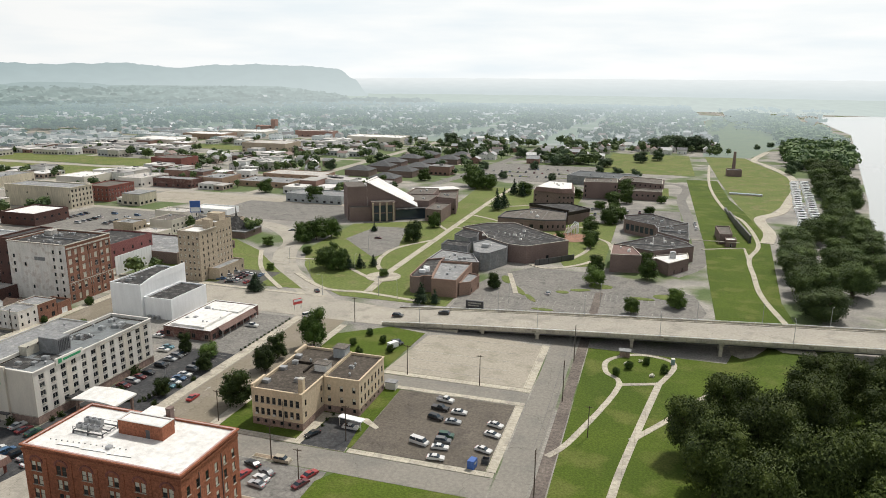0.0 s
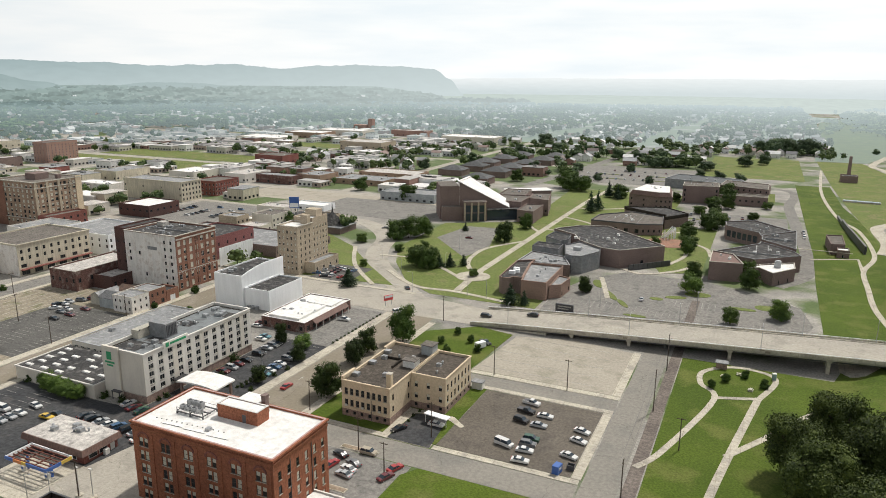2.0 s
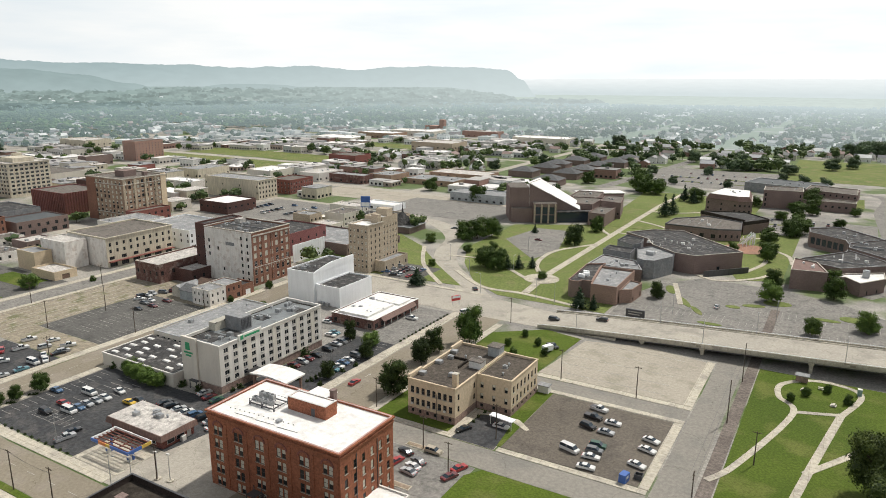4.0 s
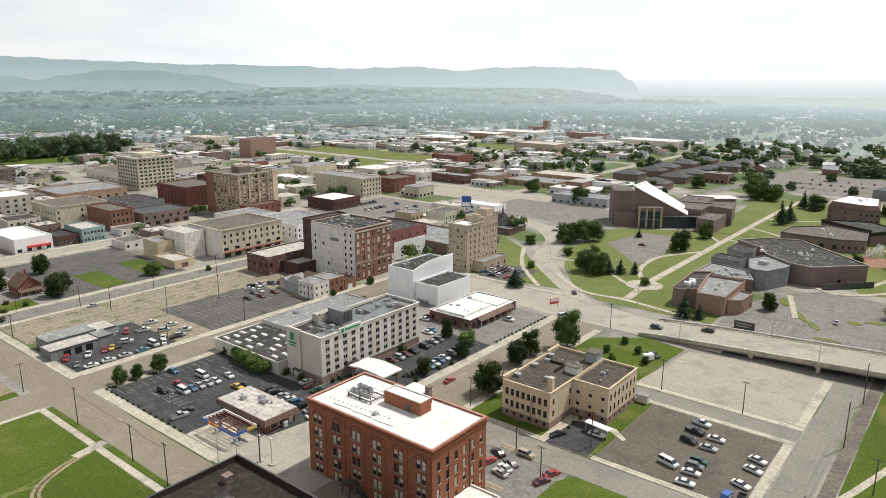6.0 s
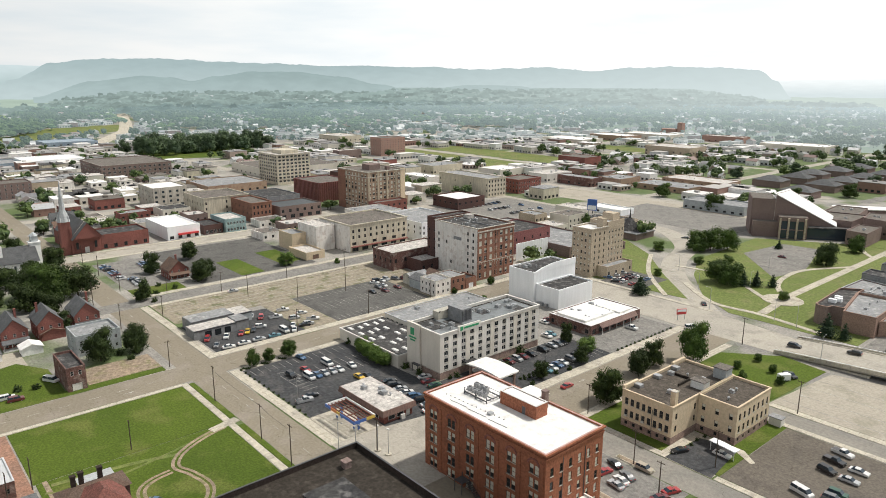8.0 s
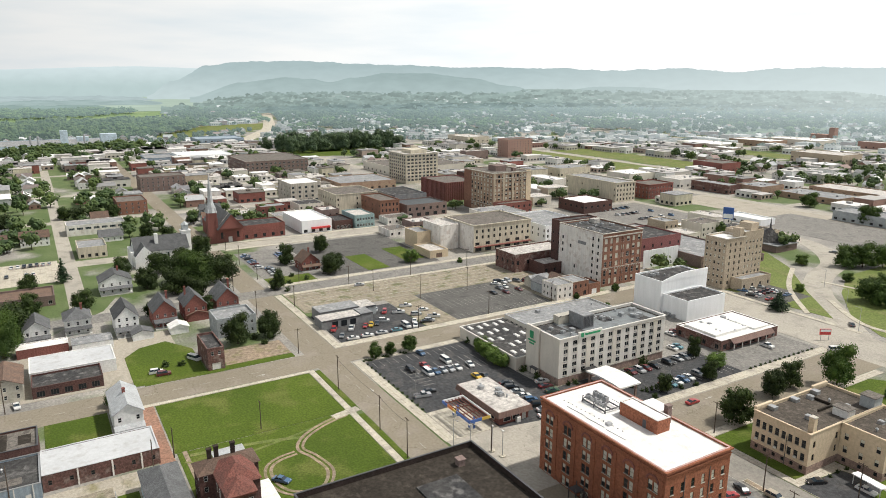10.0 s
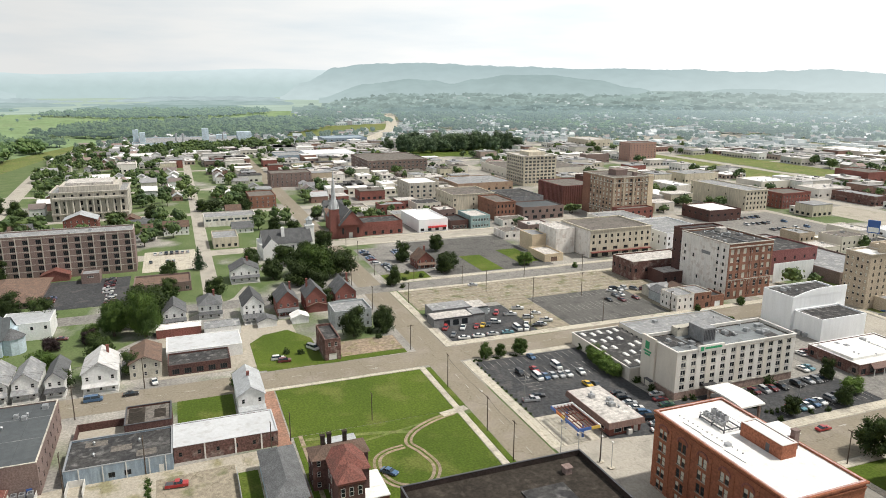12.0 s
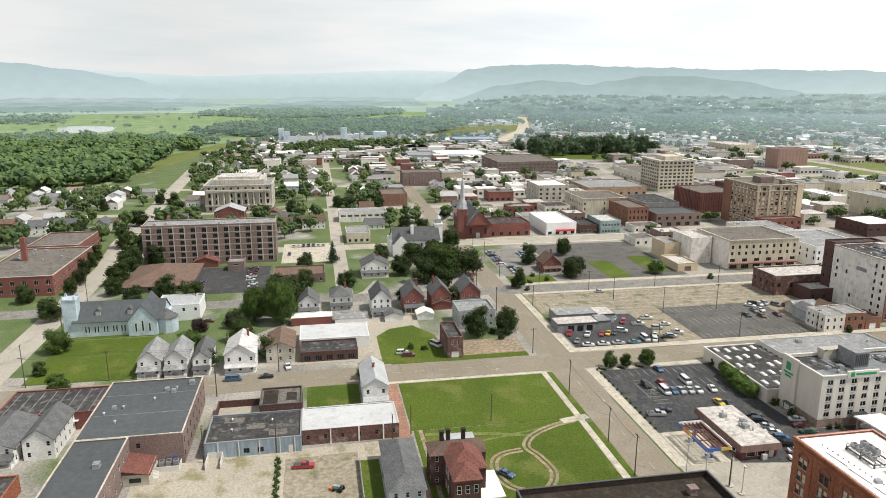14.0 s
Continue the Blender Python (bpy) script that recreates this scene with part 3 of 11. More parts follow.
def plan_block(name, ring, h, wall, roof, label, category="college building", faces=None, parapet=0.5, coping=None, band=None, group=""):
    """A flat-roofed building on a many-sided plan, counter-clockwise. faces: for the side that starts at corner i a list of rows_of()."""
    TAKEN.append(ring)
    cx, cy = sum(p[0] for p in ring) / len(ring), sum(p[1] for p in ring) / len(ring)
    ring = [(x - cx, y - cy) for x, y in ring]
    e = thing(name, cx, cy, 0, 0, label, category, group)
    s = Shape()
    wins = []
    for i, p in enumerate(ring):
        p, q = Vector(p), Vector(ring[(i + 1) % len(ring)])
        length = (q - p).length
        d = (q - p) / length
        n = Vector((-d.y, d.x))

        def place(u, dep, v, p=p, d=d, n=n):
            return (p.x + d.x * u + n.x * dep, p.y + d.y * u + n.y * dep, v)

        holes = []
        for r in (faces or {}).get(i, []):
            for fl in range(r["floors"]):
                v0 = r["first"] + fl * r["pitch"]
                if v0 + r["h"] > h - 0.2:
                    continue
                for u in bays(length, r["n"], r["w"], r["margin"]):
                    holes.append((u - r["w"] / 2, u + r["w"] / 2, v0, v0 + r["h"]))
                    at = p + d * u + n * 0.16
                    wins.append((Matrix(((d.x, n.x, 0, at.x), (d.y, n.y, 0, at.y), (0, 0, 1, v0), (0, 0, 0, 1))), r))
        pierced(s, length, h, holes, place)
    t = inset(ring, 0.3)
    for i, p in enumerate(t):
        q = t[(i + 1) % len(t)]
        s.face([(q[0], q[1], h - parapet), (p[0], p[1], h - parapet), (p[0], p[1], h), (q[0], q[1], h)])
    part("wall", s, wall, e)
    s = Shape()
    s.prism(t, h - parapet - 0.3, h - parapet)
    part("roof", s, roof, e)
    s = Shape()
    o, q = inset(ring, -0.1), inset(ring, 0.38)
    for i in range(len(ring)):
        j = (i + 1) % len(ring)
        s.prism([o[i], o[j], q[j], q[i]], h - (band or 0.1), h + 0.14)
    part("coping", s, coping or wall, e)
    for m, r in wins:
        part("window", window_mesh(r["w"], r["h"], r["frame"], r["glass"], r["style"]), None, e, at=m)
    return e


def box_part(e, name, x0, x1, y0, y1, z0, z1, mat, label=""):
    s = Shape()
    s.box(x0, x1, y0, y1, z0, z1)
    return part(name, s, mat, e, label)


def rooftop_units(e, n, w, d, z, seed, mat=None):
    """Vents and air units that stand on a flat roof."""
    rnd = random.Random(seed)
    for i in range(n):
        x, y = rnd.uniform(-w / 2 + 1.2, w / 2 - 1.2), rnd.uniform(-d / 2 + 1.2, d / 2 - 1.2)
        s = Shape()
        if rnd.random() < 0.4:
            s.tube(x, y, z, z + 0.8, 0.28, 0.28, 8)
            s.tube(x, y, z + 0.8, z + 1.05, 0.45, 0.2, 8)
            part("roof_vent", s, mat or steel, e)
        else:
            q = rnd.uniform(0.5, 1.0)
            s.box(x - q, x + q, y - q * 0.8, y + q * 0.8, z + 0.15, z + 0.15 + q)
            s.box(x - q - 0.1, x + q + 0.1, y - q * 0.8 - 0.1, y + q * 0.8 + 0.1, z, z + 0.15)
            s.tube(x, y, z + 0.15 + q, z + 0.3 + q, q * 0.55, q * 0.55, 10)
            part("air_unit", s, mat or steel, e)


def gable(s, w, d, h, rise, over=0.4, axis="y", mi=0, mi_end=1, thick=0.18):
    """Two roof slopes with thickness, and the gable walls under them. The ridge runs along axis."""
    def q(u, v, z):
        return (u, v, z) if axis == "y" else (v, u, z)
    half, ln = (w / 2, d / 2) if axis == "y" else (d / 2, w / 2)
    drop = rise * over / half
    for sg in (-1, 1):
        pts = [q(sg * (half + over), -ln - over, h - drop), q(sg * (half + over), ln + over, h - drop), q(0, ln + over, h + rise), q(0, -ln - over, h + rise)]
        up = [(a, b, c + thick) for a, b, c in pts]
        s.solid(pts + up, [(0, 1, 2, 3), (7, 6, 5, 4), (0, 4, 5, 1), (1, 5, 6, 2), (2, 6, 7, 3), (3, 7, 4, 0)], mi)
    for sg in (-1, 1):
        s.face([q(-half, sg * ln, h), q(half, sg * ln, h), q(0, sg * ln, h + rise)], mi_end)


def hip(s, w, d, h, rise, over=0.4, mi=0):
    a, b = w / 2 + over, d / 2 + over
    if d >= w:
        r = [(0, -(b - a), h + rise), (0, b - a, h + rise)]
        f = [(0, 1, 4), (1, 2, 5, 4), (2, 3, 5), (3, 0, 4, 5)]
    else:
        r = [(-(a - b), 0, h + rise), (a - b, 0, h + rise)]
        f = [(0, 1, 5, 4), (1, 2, 5), (2, 3, 4, 5), (3, 0, 4)]
    s.solid([(-a, -b, h), (a, -b, h), (a, b, h), (-a, b, h)] + r, f + [(3, 2, 1, 0)], mi)


def house(x, y, w, d, h, rise, wall, roof, label, turn=0, style="gable", axis="y", porch=None, chimney=None, dormer=False, name="house", wins=True, group="", category="house", rows=None):
    """A pitched-roof house. The front looks along its own -y (turn 90: to the east)."""
    k = max(w, d) / 2 + 2
    TAKEN.append(rect(x - k, x + k, y - k, y + k))
    e = thing(name, x, y, 0, turn, label, category, group)
    s = Shape()
    fl = max(1, round(h / 3.0))
    holes_by = []
    for side, rot in SIDES.items():
        length = w if side in "SN" else d
        off = d / 2 if side in "SN" else w / 2
        R = Matrix.Rotation(radians(rot), 4, "Z")

        def place(u, dep, v, length=length, off=off, R=R):
            return R @ Vector((u - length / 2, -off + dep, v))

        holes = []
        out = Matrix.Rotation(radians(turn), 3, "Z") @ (R.to_3x3() @ Vector((0, -1, 0)))
        if wins and out.x > -0.5 and (out.y < 0.5 or y < 0):
            n = max(2, round(length / 3.4))
            for k in range(fl):
                for u in bays(length, n, 0.95, 1.0):
                    v0 = 0.95 + k * (h / fl)
                    if v0 + 1.5 < h + 0.01:
                        holes.append((u - 0.475, u + 0.475, v0, v0 + 1.45))
                        holes_by.append(R @ Matrix.Translation((u - length / 2, -off + 0.1, v0)))
        pierced(s, length, h, holes, place, 0.15)
    if style == "gable":
        r = Shape()
        gable(r, w, d, h, rise, 0.45, axis, 0, 1)
        part("roof", r, [roof, wall], e)
    else:
        r = Shape()
        hip(r, w, d, h, rise, 0.5)
        part("roof", r, roof, e)
    part("wall", s, wall, e)
    for m in holes_by:
        part("window", window_mesh(0.95, 1.45, frame_white, glass_dark, "rail"), None, e, at=m)
    if porch:
        pd, ph = porch
        ps = Shape()
        ps.box(-w / 2, w / 2, -d / 2 - pd, -d / 2 - 0.01, 0, 0.5)
        for px in (-w / 2 + 0.25, -w / 6, w / 6, w / 2 - 0.25):
            ps.box(px - 0.1, px + 0.1, -d / 2 - pd + 0.1, -d / 2 - pd + 0.3, 0.5, ph)
        part("porch", ps, frame_white, e)
        pr = Shape()
        pr.solid([(-w / 2 - 0.2, -d / 2 - pd - 0.3, ph), (w / 2 + 0.2, -d / 2 - pd - 0.3, ph), (w / 2 + 0.2, -d / 2, ph + 0.9), (-w / 2 - 0.2, -d / 2, ph + 0.9),
                  (-w / 2 - 0.2, -d / 2 - pd - 0.3, ph - 0.2), (w / 2 + 0.2, -d / 2 - pd - 0.3, ph - 0.2), (w / 2 + 0.2, -d / 2, ph - 0.2), (-w / 2 - 0.2, -d / 2, ph - 0.2)],
                 [(0, 1, 2, 3), (7, 6, 5, 4), (4, 5, 1, 0), (5, 6, 2, 1), (7, 4, 0, 3)])
        part("porch_roof", pr, roof, e)
    if chimney:
        cx, cy = chimney
        cs = Shape()
        cs.box(cx - 0.4, cx + 0.4, cy - 0.4, cy + 0.4, h, h + rise + 1.2)
        cs.box(cx - 0.5, cx + 0.5, cy - 0.5, cy + 0.5, h + rise + 1.2, h + rise + 1.4)
        part("chimney", cs, brick_red, e)
    if dormer:
        ds = Shape()
        ds.box(-1.0, 1.0, -d / 2 + 0.3, -d / 2 + 3, h, h + rise * 0.55, 0)
        for sg in (-1, 1):
            ds.face([(sg * 1.3, -d / 2, h + rise * 0.5), (sg * 1.3, -d / 2 + 3.2, h + rise * 0.5), (0, -d / 2 + 3.2, h + rise * 0.9), (0, -d / 2, h + rise * 0.9)], 1)
        ds.face([(-1.0, -d / 2 + 0.3, h + rise * 0.55), (1.0, -d / 2 + 0.3, h + rise * 0.55), (0, -d / 2 + 0.3, h + rise * 0.88)], 0)
        ds.face([(-0.5, -d / 2 + 0.28, h + 0.4), (0.5, -d / 2 + 0.28, h + 0.4), (0.5, -d / 2 + 0.28, h + rise * 0.5), (-0.5, -d / 2 + 0.28, h + rise * 0.5)], 2)
        part("dormer", ds, [wall, roof, glass_dark], e)
    return e


# trees
def crown_shape(seed, r, h, base, lobes, clumps, leaf, cone=False):
    """A crown of many small leaf tufts over uneven lobes, with gaps."""
    rnd = random.Random(seed)
    s = Shape()
    balls = []
    if cone:
        for i in range(lobes):
            f = i / (lobes - 1)
            balls.append((Vector((rnd.uniform(-0.1, 0.1) * r, rnd.uniform(-0.1, 0.1) * r, base + h * (0.08 + 0.86 * f))), r * (1.0 - 0.86 * f) * rnd.uniform(0.9, 1.08), h / lobes * 0.9))
    else:
        balls.append((Vector((0, 0, base + h * 0.5)), r * 0.62, h * 0.40))
        for i in range(lobes):
            a = i * 2.4 + rnd.uniform(-0.4, 0.4)
            f = rnd.uniform(0.08, 0.86)
            q = r * rnd.uniform(0.42, 0.80) * math.sqrt(max(0.1, 1 - (f - 0.4) ** 2 * 2.4))
            k = r * rnd.uniform(0.22, 0.46)
            balls.append((Vector((q * math.cos(a), q * math.sin(a), base + h * f)), k, k * 0.85))
        for i in range(6):
            a = i * 1.05 + rnd.uniform(-0.3, 0.3)
            k = r * rnd.uniform(0.30, 0.42)
            balls.append((Vector((r * 0.52 * math.cos(a), r * 0.52 * math.sin(a), base + h * rnd.uniform(0.17, 0.30))), k, k * 0.9))
    tot = sum(b[1] * b[1] for b in balls)
    for c, br, bz in balls:
        s.solid(*ico(c, br * 0.66, bz * 0.66, rnd))
        for i in range(max(4, round(clumps * br * br / tot))):
            d = Vector((rnd.gauss(0, 1), rnd.gauss(0, 1), rnd.gauss(0, 1) + 0.25)).normalized()
            k = rnd.uniform(0.62, 1.02) if rnd.random() < 0.7 else rnd.uniform(1.0, 1.3)
            p = c + Vector((d.x * br * k, d.y * br * k, d.z * bz * k))
            for j in range(2):
                n = (d + Vector((rnd.uniform(-0.9, 0.9), rnd.uniform(-0.9, 0.9), rnd.uniform(-0.5, 0.9)))).normalized()
                u = n.orthogonal().normalized()
                u.rotate(Matrix.Rotation(rnd.uniform(0, 6.28), 3, n))
                w = n.cross(u)
                z = leaf * rnd.uniform(0.6, 1.25)
                o = p + Vector((rnd.uniform(-1, 1), rnd.uniform(-1, 1), rnd.uniform(-1, 1))) * leaf * 0.5
                s.face([o - u * z * 0.6, o - w * z * 0.45 + n * z * 0.1, o + u * z * 0.65, o + w * z * 0.5 + n * z * 0.12])
    return s


ICO_V = [Vector(v).normalized() for v in ((0, 0, 1), (0.89, 0, 0.45), (0.28, 0.85, 0.45), (-0.72, 0.53, 0.45), (-0.72, -0.53, 0.45), (0.28, -0.85, 0.45),
                                           (0.72, 0.53, -0.45), (-0.28, 0.85, -0.45), (-0.89, 0, -0.45), (-0.28, -0.85, -0.45), (0.72, -0.53, -0.45), (0, 0, -1))]
ICO_F = [(0, 1, 2), (0, 2, 3), (0, 3, 4), (0, 4, 5), (0, 5, 1), (1, 6, 2), (2, 7, 3), (3, 8, 4), (4, 9, 5), (5, 10, 1),
         (6, 7, 2), (7, 8, 3), (8, 9, 4), (9, 10, 5), (10, 6, 1), (11, 7, 6), (11, 8, 7), (11, 9, 8), (11, 10, 9), (11, 6, 10)]


def ico(c, r, rz, rnd):
    return [c + Vector((v.x * r, v.y * r, v.z * rz)) * rnd.uniform(0.8, 1.2) for v in ICO_V], ICO_F


TREE_MESHES = {}


def tree(x, y, r, h, kind="round", leafmat=None, label="leafy green tree beside the street", group="", seed=None, fine=False, name="tree", z=0.0):
    """A tapered trunk with limbs and a crown; crowns share a few meshes, scaled to the tree."""
    leafmat = leafmat or leaf_green
    v = (int(abs(x * 3 + y * 5)) if seed is None else seed) % (5 if not fine else 3)
    key = (kind, v, leafmat.name, fine)
    if key not in TREE_MESHES:
        t, c = Shape(), None
        if kind == "cone":
            t.tube(0, 0, 0, 3.0, 0.22, 0.15, 7)
            c = crown_shape(31 + v, 1.0 * 2.6, 9.4, 0.6, 9, 520, 0.42, True)
        elif fine:
            t.tube(0, 0, 0, 4.5, 0.55, 0.36, 8)
            for a in (0.4, 1.9, 3.3, 4.6, 5.6):
                t.rod((0, 0, 3.6), (2.4 * math.cos(a), 2.4 * math.sin(a), 7.0), 0.16, 6)
            c = crown_shape(71 + v, 5.0, 8.4, 1.5, 34, 13000, 0.25)
        else:
            t.tube(0, 0, 0, 4.0, 0.28, 0.18, 7)
            for a in (0.3, 2.2, 4.3):
                t.rod((0, 0, 2.6), (1.6 * math.cos(a), 1.6 * math.sin(a), 5.6), 0.09, 5)
            c = crown_shape(11 + v, 5.0, 9.2, 0.7, 20, 3000, 0.40)
        TREE_MESHES[key] = (t.data("trunk", [bark]), c.data("crown", [leafmat]))
    tm, cm = TREE_MESHES[key]
    e = thing(name, x, y, z, (x * 37 + y * 91) % 360, label, "tree", group)
    k = (r / 2.6 if kind == "cone" else r / 5.0, h / 10.0)
    m = Matrix.Diagonal((k[0], k[0], k[1], 1))
    part("trunk", tm, None, e, at=m)
    part("crown", cm, None, e, at=m)
    return e


def shrub(x, y, r, h, mat=None, label="low clipped green shrub in a bed", z=0.0):
    key = ("shrub", (mat or leaf_dark).name)
    if key not in TREE_MESHES:
        TREE_MESHES[key] = crown_shape(5, 1.0, 1.7, -0.15, 5, 90, 0.32).data("shrub", [mat or leaf_dark])
    ob = new("shrub", TREE_MESHES[key])
    ob.matrix_basis = pose(x, y, z, 0, 0, (x * 51 + y * 77) % 360) @ Matrix.Diagonal((r, r, h / 1.5, 1))
    return tagged(ob, label, "shrub", "shrubs in beds")


# cars
CARS = {}
PAINTS = {"white": (0.66, 0.66, 0.65), "silver": (0.42, 0.43, 0.44), "grey": (0.16, 0.165, 0.17), "black": (0.018, 0.018, 0.02), "red": (0.36, 0.03, 0.03),
          "maroon": (0.14, 0.03, 0.035), "blue": (0.06, 0.13, 0.24), "teal": (0.08, 0.22, 0.27), "yellow": (0.65, 0.42, 0.03), "green": (0.03, 0.09, 0.06), "tan": (0.40, 0.35, 0.27)}
PAINT_MATS = {}


def car_profile(kind):
    """Side outline: (along, height) of the body's belt and of the cabin's roof."""
    if kind == "sedan":
        return 4.9, 1.82, [(-2.45, 0.62), (-2.3, 0.86), (-1.1, 0.98), (1.55, 1.0), (2.35, 0.92), (2.45, 0.6)], [(-1.15, 0.97), (-0.35, 1.42), (0.95, 1.44), (1.75, 1.0)]
    if kind == "suv":
        return 4.8, 1.92, [(-2.4, 0.7), (-2.3, 1.0), (-1.25, 1.1), (2.25, 1.12), (2.4, 0.7)], [(-1.3, 1.09), (-0.6, 1.72), (1.9, 1.74), (2.28, 1.12)]
    if kind == "van":
        return 5.6, 2.0, [(-2.8, 0.7), (-2.7, 1.05), (-2.0, 1.2), (2.75, 1.22), (2.8, 0.6)], [(-2.05, 1.19), (-1.4, 2.02), (2.6, 2.05), (2.76, 1.2)]
    return 5.6, 1.95, [(-2.8, 0.75), (-2.7, 1.05), (-1.35, 1.12), (2.75, 1.1), (2.8, 0.75)], [(-1.4, 1.1), (-0.75, 1.78), (0.45, 1.8), (0.75, 1.1)]


def car(x, y, turn, kind="sedan", colour="white", where="parked in a marked stall", z=0.0, group=""):
    """turn: the way the front looks, in degrees from the x axis."""
    names = {"sedan": "sedan", "suv": "sport_utility_car", "van": "passenger_van", "pickup": "pickup_truck"}
    key = (kind, colour)
    label = f"{colour} {names[kind].replace('_', ' ')} {where}"
    m = pose(x, y, z, 0, 0, turn + 180)
    if key in CARS:
        return tagged(copy_thing(CARS[key], m), label, "car")
    if colour not in PAINT_MATS:
        PAINT_MATS[colour] = gloss("car_paint_" + colour, PAINTS[colour], 0.3, 0.0, 0.4)
    paint = PAINT_MATS[colour]
    ln, wd, belt, cab = car_profile(kind)
    e = new(names[kind])
    tagged(e, label, "car")
    e.matrix_basis = m
    hw = wd / 2
    s = Shape()
    low = [(belt[0][0], 0.32)] + belt + [(belt[-1][0], 0.32)]
    n = len(low)
    ring_l = [(u, -hw, v) for u, v in low]
    ring_r = [(u, hw, v) for u, v in low]
    s.solid(ring_l + ring_r, [tuple(range(n)), tuple(range(2 * n - 1, n - 1, -1))] + [(i, n + i, n + (i + 1) % n, (i + 1) % n) for i in range(n)])
    if kind == "pickup":
        s.box(0.9, 2.7, -hw + 0.12, hw - 0.12, 1.02, 1.13, 1)
    roofline = cab[1:3]
    s.box(roofline[0][0], roofline[1][0], -hw + 0.2, hw - 0.2, roofline[0][1] - 0.03, roofline[0][1] + 0.05)
    u = (cab[1][0] + cab[2][0]) / 2
    for sg in (-1, 1):
        s.box(u - 0.06, u + 0.06, sg * (hw - 0.14) - 0.05, sg * (hw - 0.14) + 0.05, cab[0][1] - 0.02, cab[1][1])
    part("body", s, [paint, steel_dark], e)
    g = Shape()
    k = [(u, -hw + (0.06 if i in (0, 3) else 0.19), v) for i, (u, v) in enumerate(cab)]
    k2 = [(u, -q, v) for u, q, v in k]
    g.solid(k + k2, [(0, 1, 2, 3), (7, 6, 5, 4), (0, 4, 5, 1), (1, 5, 6, 2), (2, 6, 7, 3)])
    part("glazing", g, glass_tint, e)
    wm = Shape()
    wm.solid(*disc(0.34, 0.22))
    wm.solid(*disc(0.2, 0.235), 1)
    tyre = wm.data("wheel", [tyre_rubber, steel])
    for wx in (-ln * 0.31, ln * 0.31):
        for sg in (-1, 1):
            part("wheel", tyre, None, e, at=Matrix.Translation((wx, sg * (hw - 0.12), 0.34)))
    lt = Shape()
    for sg in (-1, 1):
        lt.box(belt[0][0] - 0.01, belt[0][0] + 0.12, sg * (hw - 0.35) - 0.2, sg * (hw - 0.35) + 0.2, 0.62, 0.78)
        lt.box(belt[-1][0] - 0.12, belt[-1][0] + 0.01, sg * (hw - 0.3) - 0.2, sg * (hw - 0.3) + 0.2, 0.7, 0.88, 1)
    tagged(part("lights", lt, [frame_white, sign_red], e), kind="stuff")
    CARS[key] = e
    return e


def disc(r, w, n=12):
    a = [(r * math.cos(i * math.tau / n), -w / 2, r * math.sin(i * math.tau / n)) for i in range(n)]
    b = [(q[0], w / 2, q[2]) for q in a]
    return a + b, [tuple(range(n)), tuple(range(2 * n - 1, n - 1, -1))] + [(i, n + i, n + (i + 1) % n, (i + 1) % n) for i in range(n)]


def arch(s, centre, r0, r1, depth, axis="x", n=12, squash=1.0):
    """Half a ring of stones over an opening, one joined piece. axis: the way its span runs."""
    v, f = [], []
    for i in range(n + 1):
        t = math.pi * i / n
        for r in (r0, r1):
            for dy in (0.0, depth):
                u, z = r * math.cos(t), centre[2] + r * squash * math.sin(t)
                v.append((centre[0] + u, centre[1] + dy, z) if axis == "x" else (centre[0] + dy, centre[1] + u, z))
        if i:
            k = 4 * i
            f += [(k - 4, k - 3, k + 1, k), (k - 3, k - 1, k + 3, k + 1), (k - 1, k - 2, k + 2, k + 3), (k - 2, k - 4, k, k + 2)]
    s.solid(v, f)


def pole(x, y, h=11.0, lamp=False, arms=1, turn=0, z=0.0, metal=False):
    e = thing("utility_pole" if not metal else "street_lamp", x, y, z, turn,
              "weathered wooden utility pole with a crossarm" if not metal else "tall grey metal street lamp with a curved arm", "pole", "poles along the streets")
    s = Shape()
    s.tube(0, 0, 0, h, 0.17 if not metal else 0.12, 0.11 if not metal else 0.07, 8)
    part("shaft", s, wood_pole if not metal else steel, e)
    if not metal:
        for i in range(arms):
            s = Shape()
            zz = h - 0.5 - i * 1.1
            s.box(-1.2, 1.2, -0.07, 0.07, zz, zz + 0.14)
            for k in (-1.0, -0.5, 0.5, 1.0):
                s.tube(k, 0, zz + 0.14, zz + 0.36, 0.05, 0.03, 6)
            part("crossarm", s, wood_pole, e)
    if lamp or metal:
        s = Shape()
        zz = h - (0.2 if metal else 1.8)
        s.rod((0, 0, zz), (1.7, 0, zz + 0.5), 0.05)
        part("arm", s, steel, e)
        s = Shape()
        s.prism([(1.6, -0.14), (2.3, -0.1), (2.3, 0.1), (1.6, 0.14)], zz + 0.42, zz + 0.56)
        part("lamp_head", s, steel, e)
    return e


def stalls(s, x0, x1, y0, y1, n, along="x", z=0.02, w=0.11):
    """Painted lines of a row of n stalls."""
    for i in range(n + 1):
        if along == "x":
            u = x0 + (x1 - x0) * i / n
            s.box(u - w / 2, u + w / 2, y0, y1, z - 0.02, z)
        else:
            u = y0 + (y1 - y0) * i / n
            s.box(x0, x1, u - w / 2, u + w / 2, z - 0.02, z)


def dashes(s, a, b, n, w=0.15, fill=0.4, z=0.05):
    a, b = Vector((*a, 0)), Vector((*b, 0))
    for i in range(n):
        p, q = a + (b - a) * (i / n), a + (b - a) * ((i + fill) / n)
        ribbon(s, [(p.x, p.y), (q.x, q.y)], w, z - 0.03, z)


